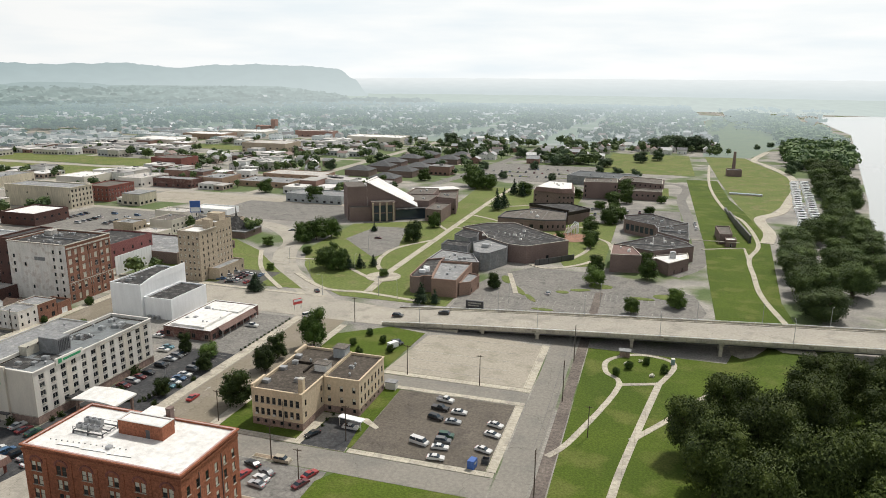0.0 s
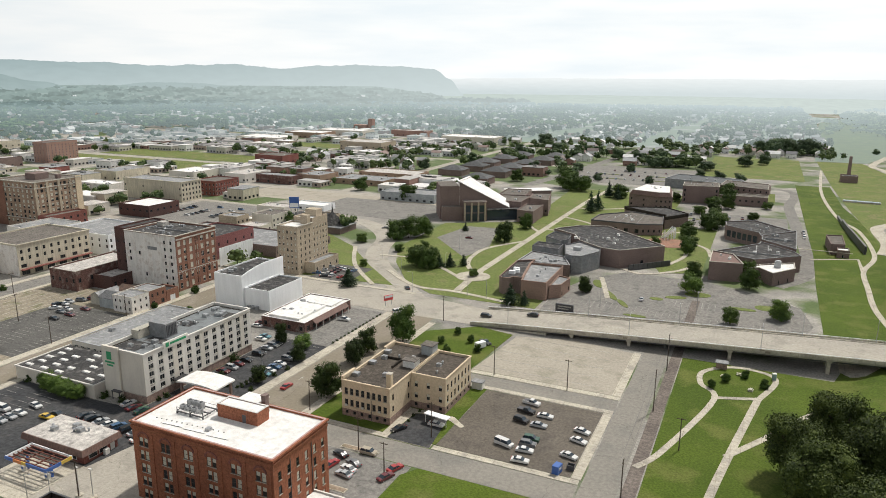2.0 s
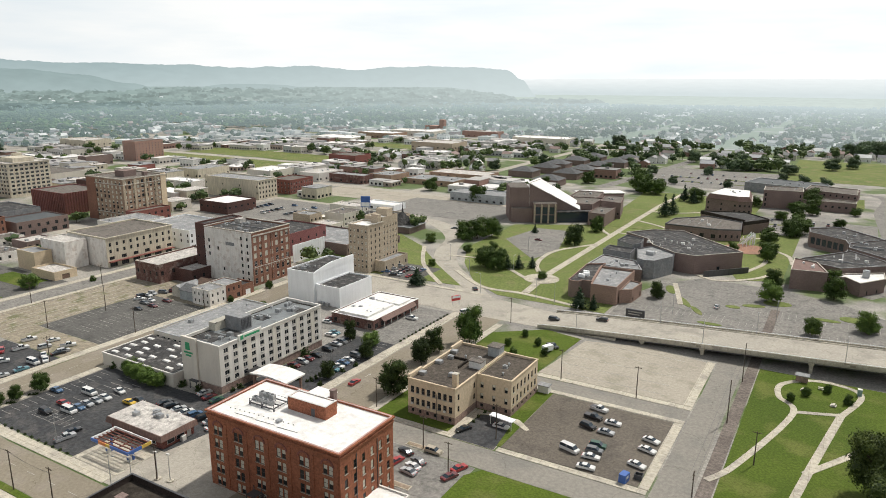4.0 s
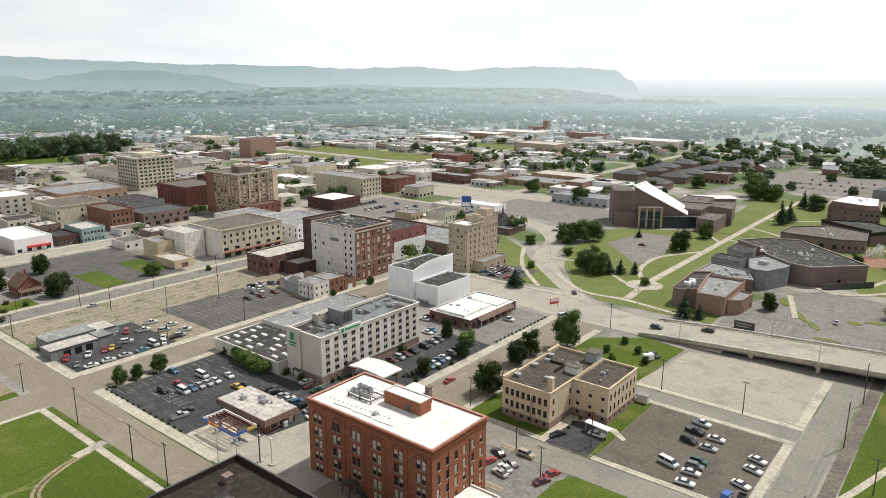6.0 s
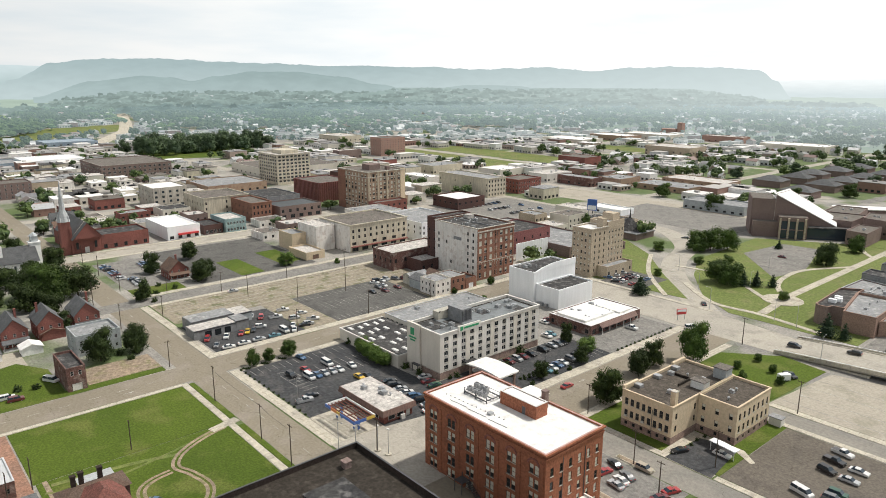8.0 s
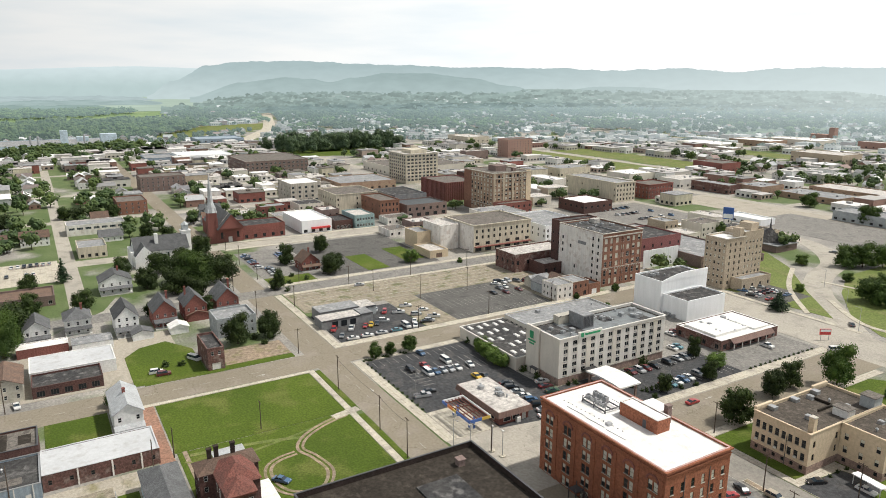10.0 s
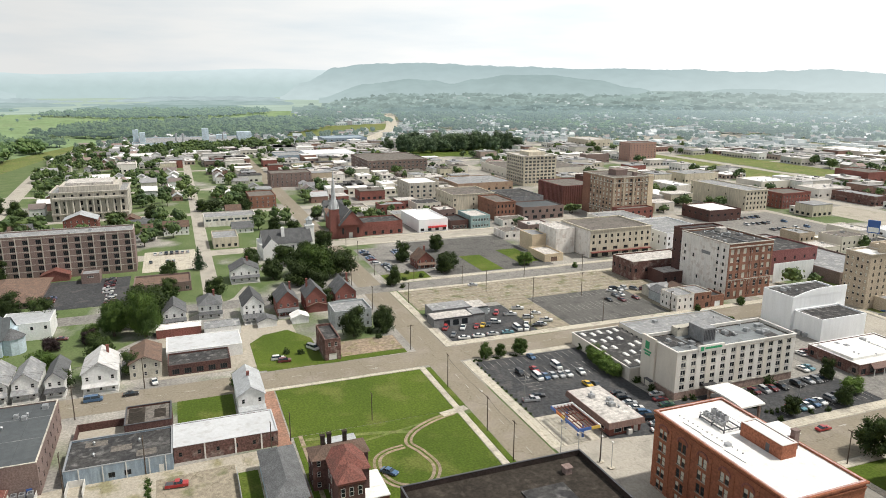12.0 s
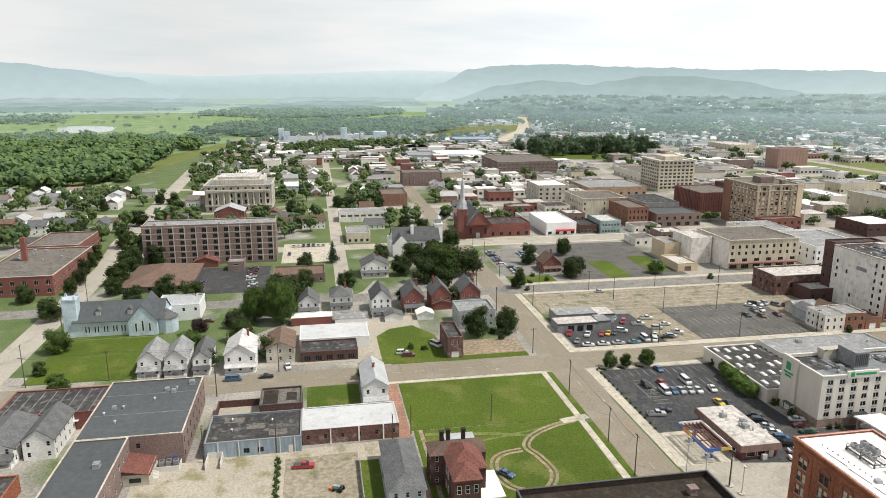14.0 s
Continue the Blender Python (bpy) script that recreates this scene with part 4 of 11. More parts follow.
# ---- the ground, one sheet to the horizon, and what is laid on it ----
def ground_material(name, lo):
    m, n, l, b = nodes_of(name)
    paved = blend(n, l, "MIX", noise_of(n, l, 0.05, 6), (0.36, 0.34, 0.30), (0.21, 0.20, 0.185))
    green = blend(n, l, "MIX", noise_of(n, l, 0.08, 5), (0.075, 0.118, 0.032), (0.115, 0.15, 0.055))
    col = blend(n, l, "MIX", noise_of(n, l, 0.017, 6, lo=lo, hi=lo + 0.08), paved, green)
    col = blend(n, l, "MULTIPLY", 1.0, col, blend(n, l, "MIX", noise_of(n, l, 1.2, 5), (0.72,) * 3, (1.15,) * 3))
    l.new(col, b.inputs["Base Color"])
    b.inputs["Roughness"].default_value = 0.95
    return m


s = Shape()
s.prism([(4950 * math.cos(i * math.tau / 96), 4950 * math.sin(i * math.tau / 96)) for i in range(96)], -2.0, 0.0)
tagged(part("ground", s, ground_material("town_ground", 0.50)), "flat valley floor of pavement, grass and bare earth", "ground", kind="structure")

# country beyond the town
home_ground = ground_material("home_ground", 0.36)
sheet("garden_ground", home_ground, [(-1080, -180), (-640, -225), (-470, -175), (-330, -200), (-250, -125), (-240, -60), (-330, 20), (-440, 60), (-620, 70), (-1080, 120)], 0.012, "gardens and lawns between the western houses")
sheet("garden_ground", home_ground, [(-330, 560), (-60, 830), (10, 1080), (-200, 1130), (-420, 1080), (-420, 800)], 0.013, "gardens and lawns between the northern houses")
sheet("meadow", meadow, [(-4800, -1150), (-3300, -3300), (-900, -700), (-690, -210), (-870, -190), (-1140, -150), (-1440, 0), (-1900, 300), (-2400, 420), (-4400, 900)], 0.02, "wide pale green flood plain of meadow and reeds", category="field")
sheet("levee_bank", grass_dry, [(-690, -230), (-845, -185), (-1140, -140), (-1240, -145), (-1020, -205), (-800, -262)], 0.04, "straw-coloured grass bank of the flood wall", category="field")
sheet("levee_bank", grass_dry, [(-1270, 205), (-1310, 170), (-1600, 330), (-1640, 480), (-1440, 420)], 0.04, "green grass bank beside the wood", category="field")
sheet("pond", water, [(-1480, -440), (-1560, -520), (-1720, -570), (-1745, -500), (-1700, -440), (-1560, -415)], 0.05, "shallow pale pond in the meadow", category="water")
sheet("river", water, [(60, 90), (124, 420), (150, 561), (174, 665), (228, 927), (350, 1517), (392, 2111), (440, 2260), (640, 2420), (1500, 2700), (3200, 2200), (2600, 200)], 0.05, "broad pale river along the wooded bank", category="water")
sheet("river_reach", water, [(-330, 3300), (60, 2700), (330, 2420), (430, 2300), (470, 2330), (330, 2520), (60, 2900), (-330, 3420)], 0.05, "far reach of the river beyond the town", category="water")
sheet("river_reach", water, [(-1200, 4300), (-700, 3950), (-380, 3600), (-300, 3650), (-620, 4050), (-1100, 4420)], 0.05, "far reach of the river under the haze", category="water")

# streets
sheet("street_a", road_tan, rect(-1000, -30, 79.5, 91.5), 0.040, "worn tan asphalt street with faded lane lines", category="road")
sheet("street_b", road_tan, rect(-236, -222, -112, 254), 0.045, "worn tan asphalt cross street", category="road")
sheet("street_c", asphalt_old, rect(-326, -314, -210, 254), 0.046, "grey asphalt street beside the empty lots", category="road")
sheet("street_i", road_pale, rect(-433, -419, -110, 420), 0.047, "grey street in front of the churches", category="road")
sheet("street_j", road_pale, [(-190, -119), (-180, -107), (-400, -110), (-460, -117), (-930, -138), (-930, -152), (-460, -130), (-400, -122)], 0.042, "pale residential street lined with trees", category="road")
sheet("street_k", road_pale, rect(-900, -326.5, 7, 15), 0.043, "narrow pale lane between white houses", category="road")
sheet("avenue_d", road_tan, rect(-139, -121, 92, 262), 0.050, "wide tan avenue with worn arrows", category="road")
sheet("street_e", road_grey, rect(-120.5, -34, 147, 157), 0.044, "patched grey side street", category="road")
sheet("street_f", road_grey, rect(-86, -34, 202, 209.5), 0.041, "narrow patched street between two lots", category="road")
sheet("street_g", road_grey, rect(-33.5, -24.5, 60, 330), 0.048, "grey street that passes under the bridge", category="road")
sheet("avenue_h", road_pale, [(-620, 252), (-104, 255), (-104, 276), (-140, 281), (-620, 276)], 0.052, "wide pale avenue leading to the bridge", category="road")
strip("curved_road", road_pale, [(-143, 277), (-166, 300), (-187, 322), (-203, 350), (-214, 380), (-236, 405), (-262, 420), (-330, 430), (-700, 440)], 13, 0.06, "curving pale road round the college green", category="road")
strip("college_drive", asphalt_old, [(-205, 640), (-190, 760), (-170, 1000), (-150, 1500), (-120, 2200)], 12, 0.044, "long straight street through the far houses", category="road")
strip("field_road", asphalt_old, [(12, 372), (26, 400), (29, 450), (26, 523), (22, 620), (21, 718), (-80, 722)], 8, 0.043, "grey service road round the college", category="road")
for k, (a, b) in enumerate((((-560, -300), (-560, 1300)), ((-690, -300), (-690, 1500)), ((-840, -100), (-840, 1700)), ((-1010, 150), (-1010, 1900)), ((-340, 440), (-340, 1800)),
                            ((-1000, 330), (-330, 330)), ((-1400, 520), (-240, 520)), ((-1500, 640), (-230, 640)), ((-1600, 800), (-200, 800)), ((-1600, 1000), (-180, 1000)), ((-1700, 1250), (-150, 1250)))):
    strip("town_street", road_pale, [a, b], 11, 0.030 + 0.0006 * k, "straight pale street of the town grid", smooth=False, category="road")
strip("far_highway", concrete, [(-1110, 285), (-1200, 318), (-1357, 392), (-1500, 450), (-1913, 571), (-2300, 680)], 26, 0.055, "wide pale highway leaving the town", category="road")
strip("river_road", concrete, [(70, 470), (76, 503), (75, 540), (78, 562), (95, 590), (111, 652), (128, 730), (137, 824), (125, 930), (119, 981), (150, 1100)], 8, 0.30, "pale winding drive along the river bank", category="road")

# pavements beside the streets
sheet("building_walk", concrete, [(-92, 159.4), (-89.7, 159.4), (-88.8, 174.2), (-84, 175.8), (-78, 174.7), (-72.6, 171.6), (-72, 173), (-77, 177), (-92, 177)], 0.152, "pale concrete walk round the building's corner", category="pavement")
walk_z = 0.14
for n, r in (("pavement_a", (-313, -236.5, 91.8, 95.2)), ("pavement_a", (-220.5, -154, 92, 95.4)), ("pavement_a", (-221, -127, 75.2, 77.3)), ("pavement_b", (-221.5, -218.6, 96, 254)),
             ("pavement_b", (-240.5, -236.4, 92, 254)), ("pavement_d", (-143.4, -139.4, 128, 254)), ("pavement_d", (-120.6, -117.6, 158, 250)), ("pavement_e", (-117, -76, 157.3, 159.6)),
             ("pavement_f", (-86, -34, 199.6, 201.8)), ("pavement_f", (-86, -34, 209.8, 212.4)), ("pavement_lot", (-75.4, -34.2, 157.2, 159.4)), ("pavement_lot", (-36.6, -34, 159.6, 199.4)),
             ("pavement_lot", (-36.8, -34, 212.6, 253)), ("pavement_h", (-330, -144, 281.5, 284.2)), ("pavement_b", (-221.4, -219.6, 20, 76)), ("pavement_c", (-330.4, -326.6, 94, 252)), ("pavement_c", (-313.6, -311, 96, 252)),
             ("pavement_i", (-418.6, -415.6, 94, 252)), ("pavement_i", (-437, -433.4, 94, 252)), ("pavement_gas", (-172, -153.8, 95.8, 110))):
    walk_z += 0.0008
    sheet(n, concrete, rect(*r), walk_z, "pale concrete pavement beside the street", category="pavement")

# car parks
sheet("car_park_a", asphalt_brown, rect(-75, -36.8, 159.8, 199.2), 0.062, "brown worn asphalt car park", category="car park")
sheet("car_park_b", lot_pale, [(-86, 212.8), (-37, 212.8), (-36, 252), (-60, 256), (-82, 250)], 0.063, "empty pale gravelled car park with faint stripes", category="car park")
sheet("car_park_d", asphalt, [(-218, 96), (-172.4, 96), (-172.4, 110), (-153, 110), (-148, 141), (-186, 138.5), (-218, 138.5)], 0.064, "fresh dark asphalt car park beside the hotel", category="car park")
sheet("hotel_car_park", asphalt, rect(-166.6, -143.8, 142, 208), 0.065, "grey hotel car park with planted beds", category="car park")
sheet("restaurant_car_park", asphalt_old, rect(-184, -143.8, 208.3, 252), 0.066, "grey restaurant car park", category="car park")
sheet("forecourt", road_pale, rect(-172.3, -121.5, 92.4, 128), 0.0605, "stained concrete forecourt of the filling station", category="car park")
sheet("car_park_c", asphalt_mid, rect(-281, -241, 150, 201), 0.068, "dark asphalt car park with worn stall lines", category="car park")
sheet("empty_lot", lot_weedy, rect(-312, -281.4, 96, 222), 0.069, "cracked tan lot with weeds in its joints", category="car park")
sheet("empty_lot", lot_weedy, rect(-281.2, -241, 134.5, 149.6), 0.0695, "cracked tan strip beside the car park", category="car park")
sheet("dealer_lot", asphalt, rect(-276, -240.8, 96.2, 134), 0.070, "grey asphalt yard of the car dealer", category="car park")
sheet("side_yard", road_tan, rect(-120.9, -77.2, 91.6, 106.4), 0.0602, "worn tan paved yard at the foot of the brick block", category="yard")
sheet("yard_e", asphalt_old, rect(-119, -76, 128, 146.6), 0.071, "grey car park beside the brick block", category="car park")
sheet("police_yard", asphalt, [(-89.6, 157.4), (-76, 157.4), (-78, 174.5), (-84, 175.6), (-88.6, 174)], 0.15, "dark asphalt drive in the building's corner", category="car park")
sheet("college_car_park", asphalt_old, [(-84, 285), (20, 292), (26, 314), (22, 338), (6, 352), (-20, 364), (-60, 366), (-76, 345), (-84, 318)], 0.072, "patched grey college car park with islands", category="car park")
sheet("college_car_park", asphalt_old, [(-186, 396), (-151, 357), (-145, 381), (-160, 439), (-181, 437)], 0.16, "small grey car park in the green", category="car park")
sheet("college_car_park", asphalt_old, rect(-70, 20, 512, 566), 0.073, "grey car park between the college halls", category="car park")
sheet("college_car_park", asphalt_old, rect(-190, -60, 690, 830), 0.074, "large half-empty car park with tree islands", category="car park")
sheet("church_lot", asphalt_mid, rect(-412, -332, 128, 194), 0.0745, "grey asphalt church car park", category="car park")
sheet("church_lot", asphalt_old, rect(-405, -340, 96, 127), 0.075, "grey church car park", category="car park")
sheet("west_lot", asphalt, rect(-388, -338, -64, -27), 0.076, "dark car park behind the apartment block", category="car park")
sheet("west_lot", concrete, rect(-440, -392, -22, 6), 0.077, "pale concrete car park", category="car park")
sheet("town_lot", asphalt_old, rect(-415, -330, 335, 432), 0.078, "large grey town car park", category="car park")
sheet("town_lot", lot_pale, rect(-415, -235, 470, 515), 0.079, "pale open lot", category="car park")
sheet("town_lot", asphalt_old, rect(-320, -215, 435, 500), 0.080, "grey lot beside the arts hall", category="car park")
sheet("back_yard", gravel_pale, [(-179, -50), (-130, -48), (-120, 24), (-182, 19), (-180, -34)], 0.081, "pale dusty yard behind the workshops", category="yard")
sheet("back_yard", dirt, rect(-256, -237, 52, 76), 0.082, "bare pale lot at the street corner", category="yard")
sheet("bare_yard", lot_weedy, [(-176, -11.5), (-132, -11.5), (-128, 8), (-177, 8)], 0.0835, "weedy gravel yard with tyre marks", category="yard")
sheet("back_yard", lot_pale, rect(-290, -242, -12, 40), 0.083, "dusty yard behind the white sheds", category="yard")

# grass
for i, (r, lab) in enumerate((
        (rect(-219.3, -186, 24.5, 75), "mown green lot with a worn track"), (rect(-220, -188, 77.5, 79.3), "strip of grass between walk and kerb"), (rect(-182, -127, 77.5, 79.3), "strip of grass between walk and kerb"), (rect(-185.7, -128, 25, 75), "mown green lot beside the street"),
        ([(-117.4, 160), (-75.2, 160), (-75.2, 199.3), (-86.4, 199.3), (-86.4, 215), (-117.4, 215)], "dark green lawn round the tan building"),
        ([(-117.4, 215.2), (-86.2, 215.2), (-84, 251), (-100, 254), (-117.4, 240)], "bright green lawn by the bridge ramp"),
        ([(-77, 100), (-34.2, 100), (-34.2, 146.8), (-74, 146.8), (-77, 142)], "green plot beside the side street"),
        (rect(-240.6, -236.5, 24, 76), "strip of grass by the kerb"),
        ([(-19.6, 60), (130, 60), (135, 250), (30, 256), (-19.6, 256)], "sunlit green park lawn"),
        ([(-221, 286), (-160, 290), (-190, 318), (-222, 352), (-290, 400), (-290, 330)], "green verge beside the curving road"),
        ([(-138, 286), (-86, 286), (-86, 300), (-112, 312), (-112, 350), (-72, 420), (-60, 470), (-150, 470), (-200, 440), (-196, 362), (-180, 330), (-158, 300)], "college green crossed by paths"),
        ([(-150, 470.5), (-60, 470.5), (-60, 640), (-160, 640)], "college lawn with young trees"),
        ([(-44, 372), (-24, 380), (-24, 500), (-70, 500), (-62, 420)], "college lawn between the halls"),
        ([(29, 285), (62, 285), (60, 340), (72, 470), (70, 560), (62, 640), (60, 760), (30, 760), (32, 450), (30, 380)], "smooth green levee slope"),
        ([(73, 475), (78, 560), (130, 700), (134, 820), (110, 1000), (60, 1000), (62, 760), (65, 640)], "green field inside the levee"),
        (rect(-56, 12, 640, 690), "sports field behind the halls"), (rect(-60, 40, 790, 1000), "open field beside the houses"),
        (rect(-305, -283, -98, -64), "lawn"), (rect(-281.5, -239.5, -101, -65), "green lawn beside the blue church"),
        ([(-266, 21), (-237.6, 21), (-237.2, 44.6), (-264, 44.6), (-277, 37), (-274, 27)], "back garden lawn with parked vans"), (rect(-222, -204, -6, 11), "patch of lawn between sheds"), (rect(-172, -147, 8.5, 13.5), "strip of lawn behind the fence"),
        (rect(-344, -327, 96, 120), "lawn"), (rect(-367, -333, 150, 163), "green lawn beside the brown house"), (rect(-374, -342, 177, 190), "green lawn with a young tree"),
        (rect(-870, -560, 575, 632), "long green sports field"), (rect(-800, -560, 652, 716), "open green park field"), (rect(-650, -540, 850, 900), "green field"),
        (rect(-1000, -890, 280, 460), "shaded park lawn under tall trees"))):
    sheet("lawn", grass_dry if "field" in lab else grass_pale if "college" in lab or "curving" in lab else grass, r, 0.10 + 0.001 * i, lab + (" by the lane" if lab == "lawn" else ""), category="grass")

# paths
strip("path_loop", concrete, [(-22.5, 172), (-17, 184), (-6.5, 224), (-11.5, 235), (-11.5, 246), (-2, 254.5), (9, 253), (11.5, 246), (6.5, 230)], 1.9, 0.20, "pale concrete park path round a small green")
strip("path_branch", concrete, [(-7, 120), (-4.5, 157), (-0.5, 187), (6.5, 231)], 2.2, 0.205, "pale concrete park path")
strip("path_branch", concrete, [(-6, 225.6), (6.4, 230.2)], 1.8, 0.21, "pale concrete park path", smooth=False)
strip("path_branch", concrete, [(-1, 188), (9, 204), (22, 226), (40, 246), (54, 253)], 2.0, 0.215, "pale concrete park path up the bank")
strip("rail_bed", ballast, [(-21.8, 60), (-21.8, 330)], 3.6, 0.12, "strip of dark ballast beside the street", smooth=False)
strip("college_walk", concrete, [(-128, 296), (-131, 332), (-131, 420), (-131, 563), (-128, 640)], 4.0, 0.22, "broad pale walk through the college green", smooth=False)
strip("college_walk", concrete, [(-137, 334), (-143, 345), (-147, 362), (-146, 384), (-131, 412)], 2.6, 0.225, "curving pale walk in the green")
strip("college_walk", concrete, [(-196, 340), (-170, 345), (-137, 318)], 2.4, 0.23, "pale walk across the green", smooth=False)
strip("college_walk", concrete, [(-176, 314), (-150, 294), (-128, 294), (-100, 289)], 2.6, 0.235, "pale walk beside the road")
strip("college_walk", concrete, [(-220, 352), (-198, 316), (-170, 287)], 2.4, 0.24, "pale walk beside the curving road")
strip("college_walk", concrete, [(-70, 350), (-64, 330), (-60, 316)], 2.4, 0.245, "pale walk in the car park")
strip("levee_path", concrete, [(58.5, 300), (52.5, 347), (53.2, 387), (55, 424), (64.7, 466), (63.5, 540), (54, 590), (50.5, 721), (60, 900)], 2.6, 0.25, "narrow pale path along the levee")
strip("levee_path", concrete, [(30, 440), (55, 452), (54.5, 424)], 2.0, 0.255, "narrow pale path", smooth=False)
strip("brick_alley", brick_path, [(-110, 23.6), (-185, 22), (-220, 22)], 4.0, 0.10, "narrow alley of worn red bricks", smooth=False)
for side, w in ((-0.75, 0.9), (0.75, 0.8)):
    line = curve_points([(-184, 74), (-181.7, 66.3), (-177, 58.6), (-171.4, 55.2), (-165.5, 57.1), (-157.4, 58.4), (-151.4, 55.6), (-149.4, 51.6), (-151.5, 46.5), (-155.6, 44), (-161, 43.4), (-166, 44.6), (-168.8, 48), (-170, 54)])
    rut = []
    for p, q in zip(line[:-1], line[1:]):
        d = Vector((q[0] - p[0], q[1] - p[1])).normalized()
        rut.append((p[0] - d.y * side, p[1] + d.x * side))
    strip("worn_track", dirt, rut, w, 0.16 + 0.002 * w, "worn earth wheel rut looping through the grass", smooth=False)
strip("faint_track", grass_dry, [(-177, 58.4), (-180, 48), (-182, 36), (-183, 28)], 1.6, 0.158, "faint trodden line across the grass")
strip("faint_track", grass_dry, [(-183, 70), (-178, 50), (-176, 34), (-180, 26)], 0.9, 0.157, "faint trodden line across the grass")
strip("bare_edge", dirt, [(-186, 27), (-150, 27.2), (-128, 27)], 1.2, 0.156, "bare earth at the edge of the grass")
strip("lot_walk", concrete, [(-186, 79), (-184, 70)], 3.0, 0.165, "concrete crossing into the grass lot", smooth=False)
s = Shape()
s.tube(-130.5, 322, -0.1, 0.30, 9.0, 9.0, 28)
tagged(part("paved_circle", s, concrete), "round paved place with a young tree", "path", kind="structure")
s = Shape()
s.tube(-50, 446, -0.1, 0.28, 13, 13, 28)
tagged(part("paved_circle", s, brick_path), "round brick-paved court between the halls", "path", kind="structure")

for i, (x, y, rx, ry, tn) in enumerate(((-60, 322, 9, 1.8, -60), (-69, 338, 7, 2.6, -70), (-52, 311, 6, 1.5, -60), (-39, 325, 3.2, 2.2, 0), (-31, 331, 5, 2.2, 20), (-22, 340, 6, 4, 10), (-2, 326, 6, 2, 0), (8, 332, 5, 4, 0), (-44, 296, 5, 1.6, 0),
                                        (-100, 724, 12, 2, 0), (-140, 724, 12, 2, 0), (-100, 756, 12, 2, 0), (-150, 756, 12, 2, 0), (-45, 536, 10, 2, 0), (-10, 536, 10, 2, 0))):
    s = Shape()
    c_, s_ = math.cos(radians(tn)), math.sin(radians(tn))
    ring = [(math.cos(k * math.tau / 20) * rx, math.sin(k * math.tau / 20) * ry) for k in range(20)]
    s.prism([(x + u * c_ - v * s_, y + u * s_ + v * c_) for u, v in ring], 0.0, 0.21 + 0.001 * i)
    tagged(part("planted_island", s, grass_pale), "kerbed grass island in the car park", "grass", kind="structure")
for i, pts in enumerate((((-64, 372), (-52, 366), (-36, 380), (-28, 398)), ((-42, 392), (-36, 415), (-38, 438)), ((-60, 466), (-52, 478), (-38, 484)), ((-36, 452), (-26, 440), (-22, 420)), ((-131, 500), (-112, 488), (-100, 476)), ((-131, 540), (-110, 545), (-92, 560)),
                         ((-131, 452), (-112, 446), (-104, 430)), ((-150, 470), (-140, 452), (-131, 440)))):
    strip("college_walk", concrete, list(pts), 2.4, 0.262 + 0.001 * i, "pale winding walk between the college halls")

for x0, x1, y0, y1 in ((-98.6, -87.2, 147.4, 149.4), (-91.5, -85.5, 128.8, 130.8)):
    s = Shape()
    s.prism(rect(x0, x1, y0, y1), 0.0, 0.22)
    tagged(part("planted_island", s, concrete), "kerbed island with bare earth beside the parked cars", "island", kind="structure")
    s = Shape()
    s.prism(rect(x0 + 0.25, x1 - 0.25, y0 + 0.25, y1 - 0.25), 0.2, 0.25)
    tagged(part("island_bed", s, dirt), "bare earth bed in a kerbed island", "bed", kind="structure")

# painted lines
s = Shape()
dashes(s, (-900, 85.4), (-240, 85.4), 60)
dashes(s, (-220, 85.4), (-60, 85.4), 18)
dashes(s, (-229, -100), (-229, 75), 20)
dashes(s, (-229, 96), (-229, 250), 18)
dashes(s, (-126, 95), (-126, 250), 20)
dashes(s, (-133, 95), (-133, 250), 20, fill=0.3)
dashes(s, (-300, 268), (-145, 269), 20, w=0.25)
dashes(s, (-320, 98), (-320, 250), 18)
for q in curve_points([(-160, 292), (-180, 313), (-196, 338), (-208, 366)], 9):
    ribbon(s, [(q[0] - 1.5, q[1] - 1.2), (q[0] + 1.6, q[1] + 0.6)], 0.45, 0.06, 0.075)
for k in range(4):
    ribbon(s, [(-150 + k * 1.6, 283.4), (-146.5 + k * 1.6, 285.6)], 0.5, 0.06, 0.08)
for ax, ay, tn in ((-135.5, 112, 90), (-130.5, 138, -90), (-135.5, 180, 90), (-130.5, 215, -90), (-123.5, 236, 90), (-150, 82.6, 180), (-196, 88.4, 0), (-226, 60, 90), (-232, 108, -90)):
    c_, s_ = math.cos(radians(tn)), math.sin(radians(tn))
    for quad in (((-1.6, -0.12), (0.4, -0.12), (0.4, 0.12), (-1.6, 0.12)), ((0.4, -0.55), (1.6, -0.03), (1.6, 0.03), (0.4, 0.55))):
        s.prism([(ax + u * c_ - v * s_, ay + u * s_ + v * c_) for u, v in quad], 0.055, 0.066)
tagged(part("road_marking", s, paint_line), "worn white lane dashes and hatching", "marking", kind="structure")
s = Shape()
stalls(s, -208, -190, 104, 109.5, 7, "x", 0.085)
stalls(s, -199.5, -194, 104, 136, 12, "y", 0.085)
stalls(s, -206, -200.5, 104, 136, 12, "y", 0.085)
stalls(s, -216.5, -211.5, 98, 134, 13, "y", 0.085)
stalls(s, -165.5, -160, 164, 206, 16, "y", 0.085)
stalls(s, -151, -146, 170, 206, 13, "y", 0.085)
stalls(s, -279, -273.5, 152, 200, 18, "y", 0.088)
stalls(s, -266, -261, 156, 197, 15, "y", 0.088)
stalls(s, -261, -256, 156, 197, 15, "y", 0.088)
stalls(s, -247, -242, 152, 200, 18, "y", 0.088)
stalls(s, -80, -40, 286.5, 291, 15, "x", 0.09)
stalls(s, -75, -40, 300, 310, 13, "x", 0.09)
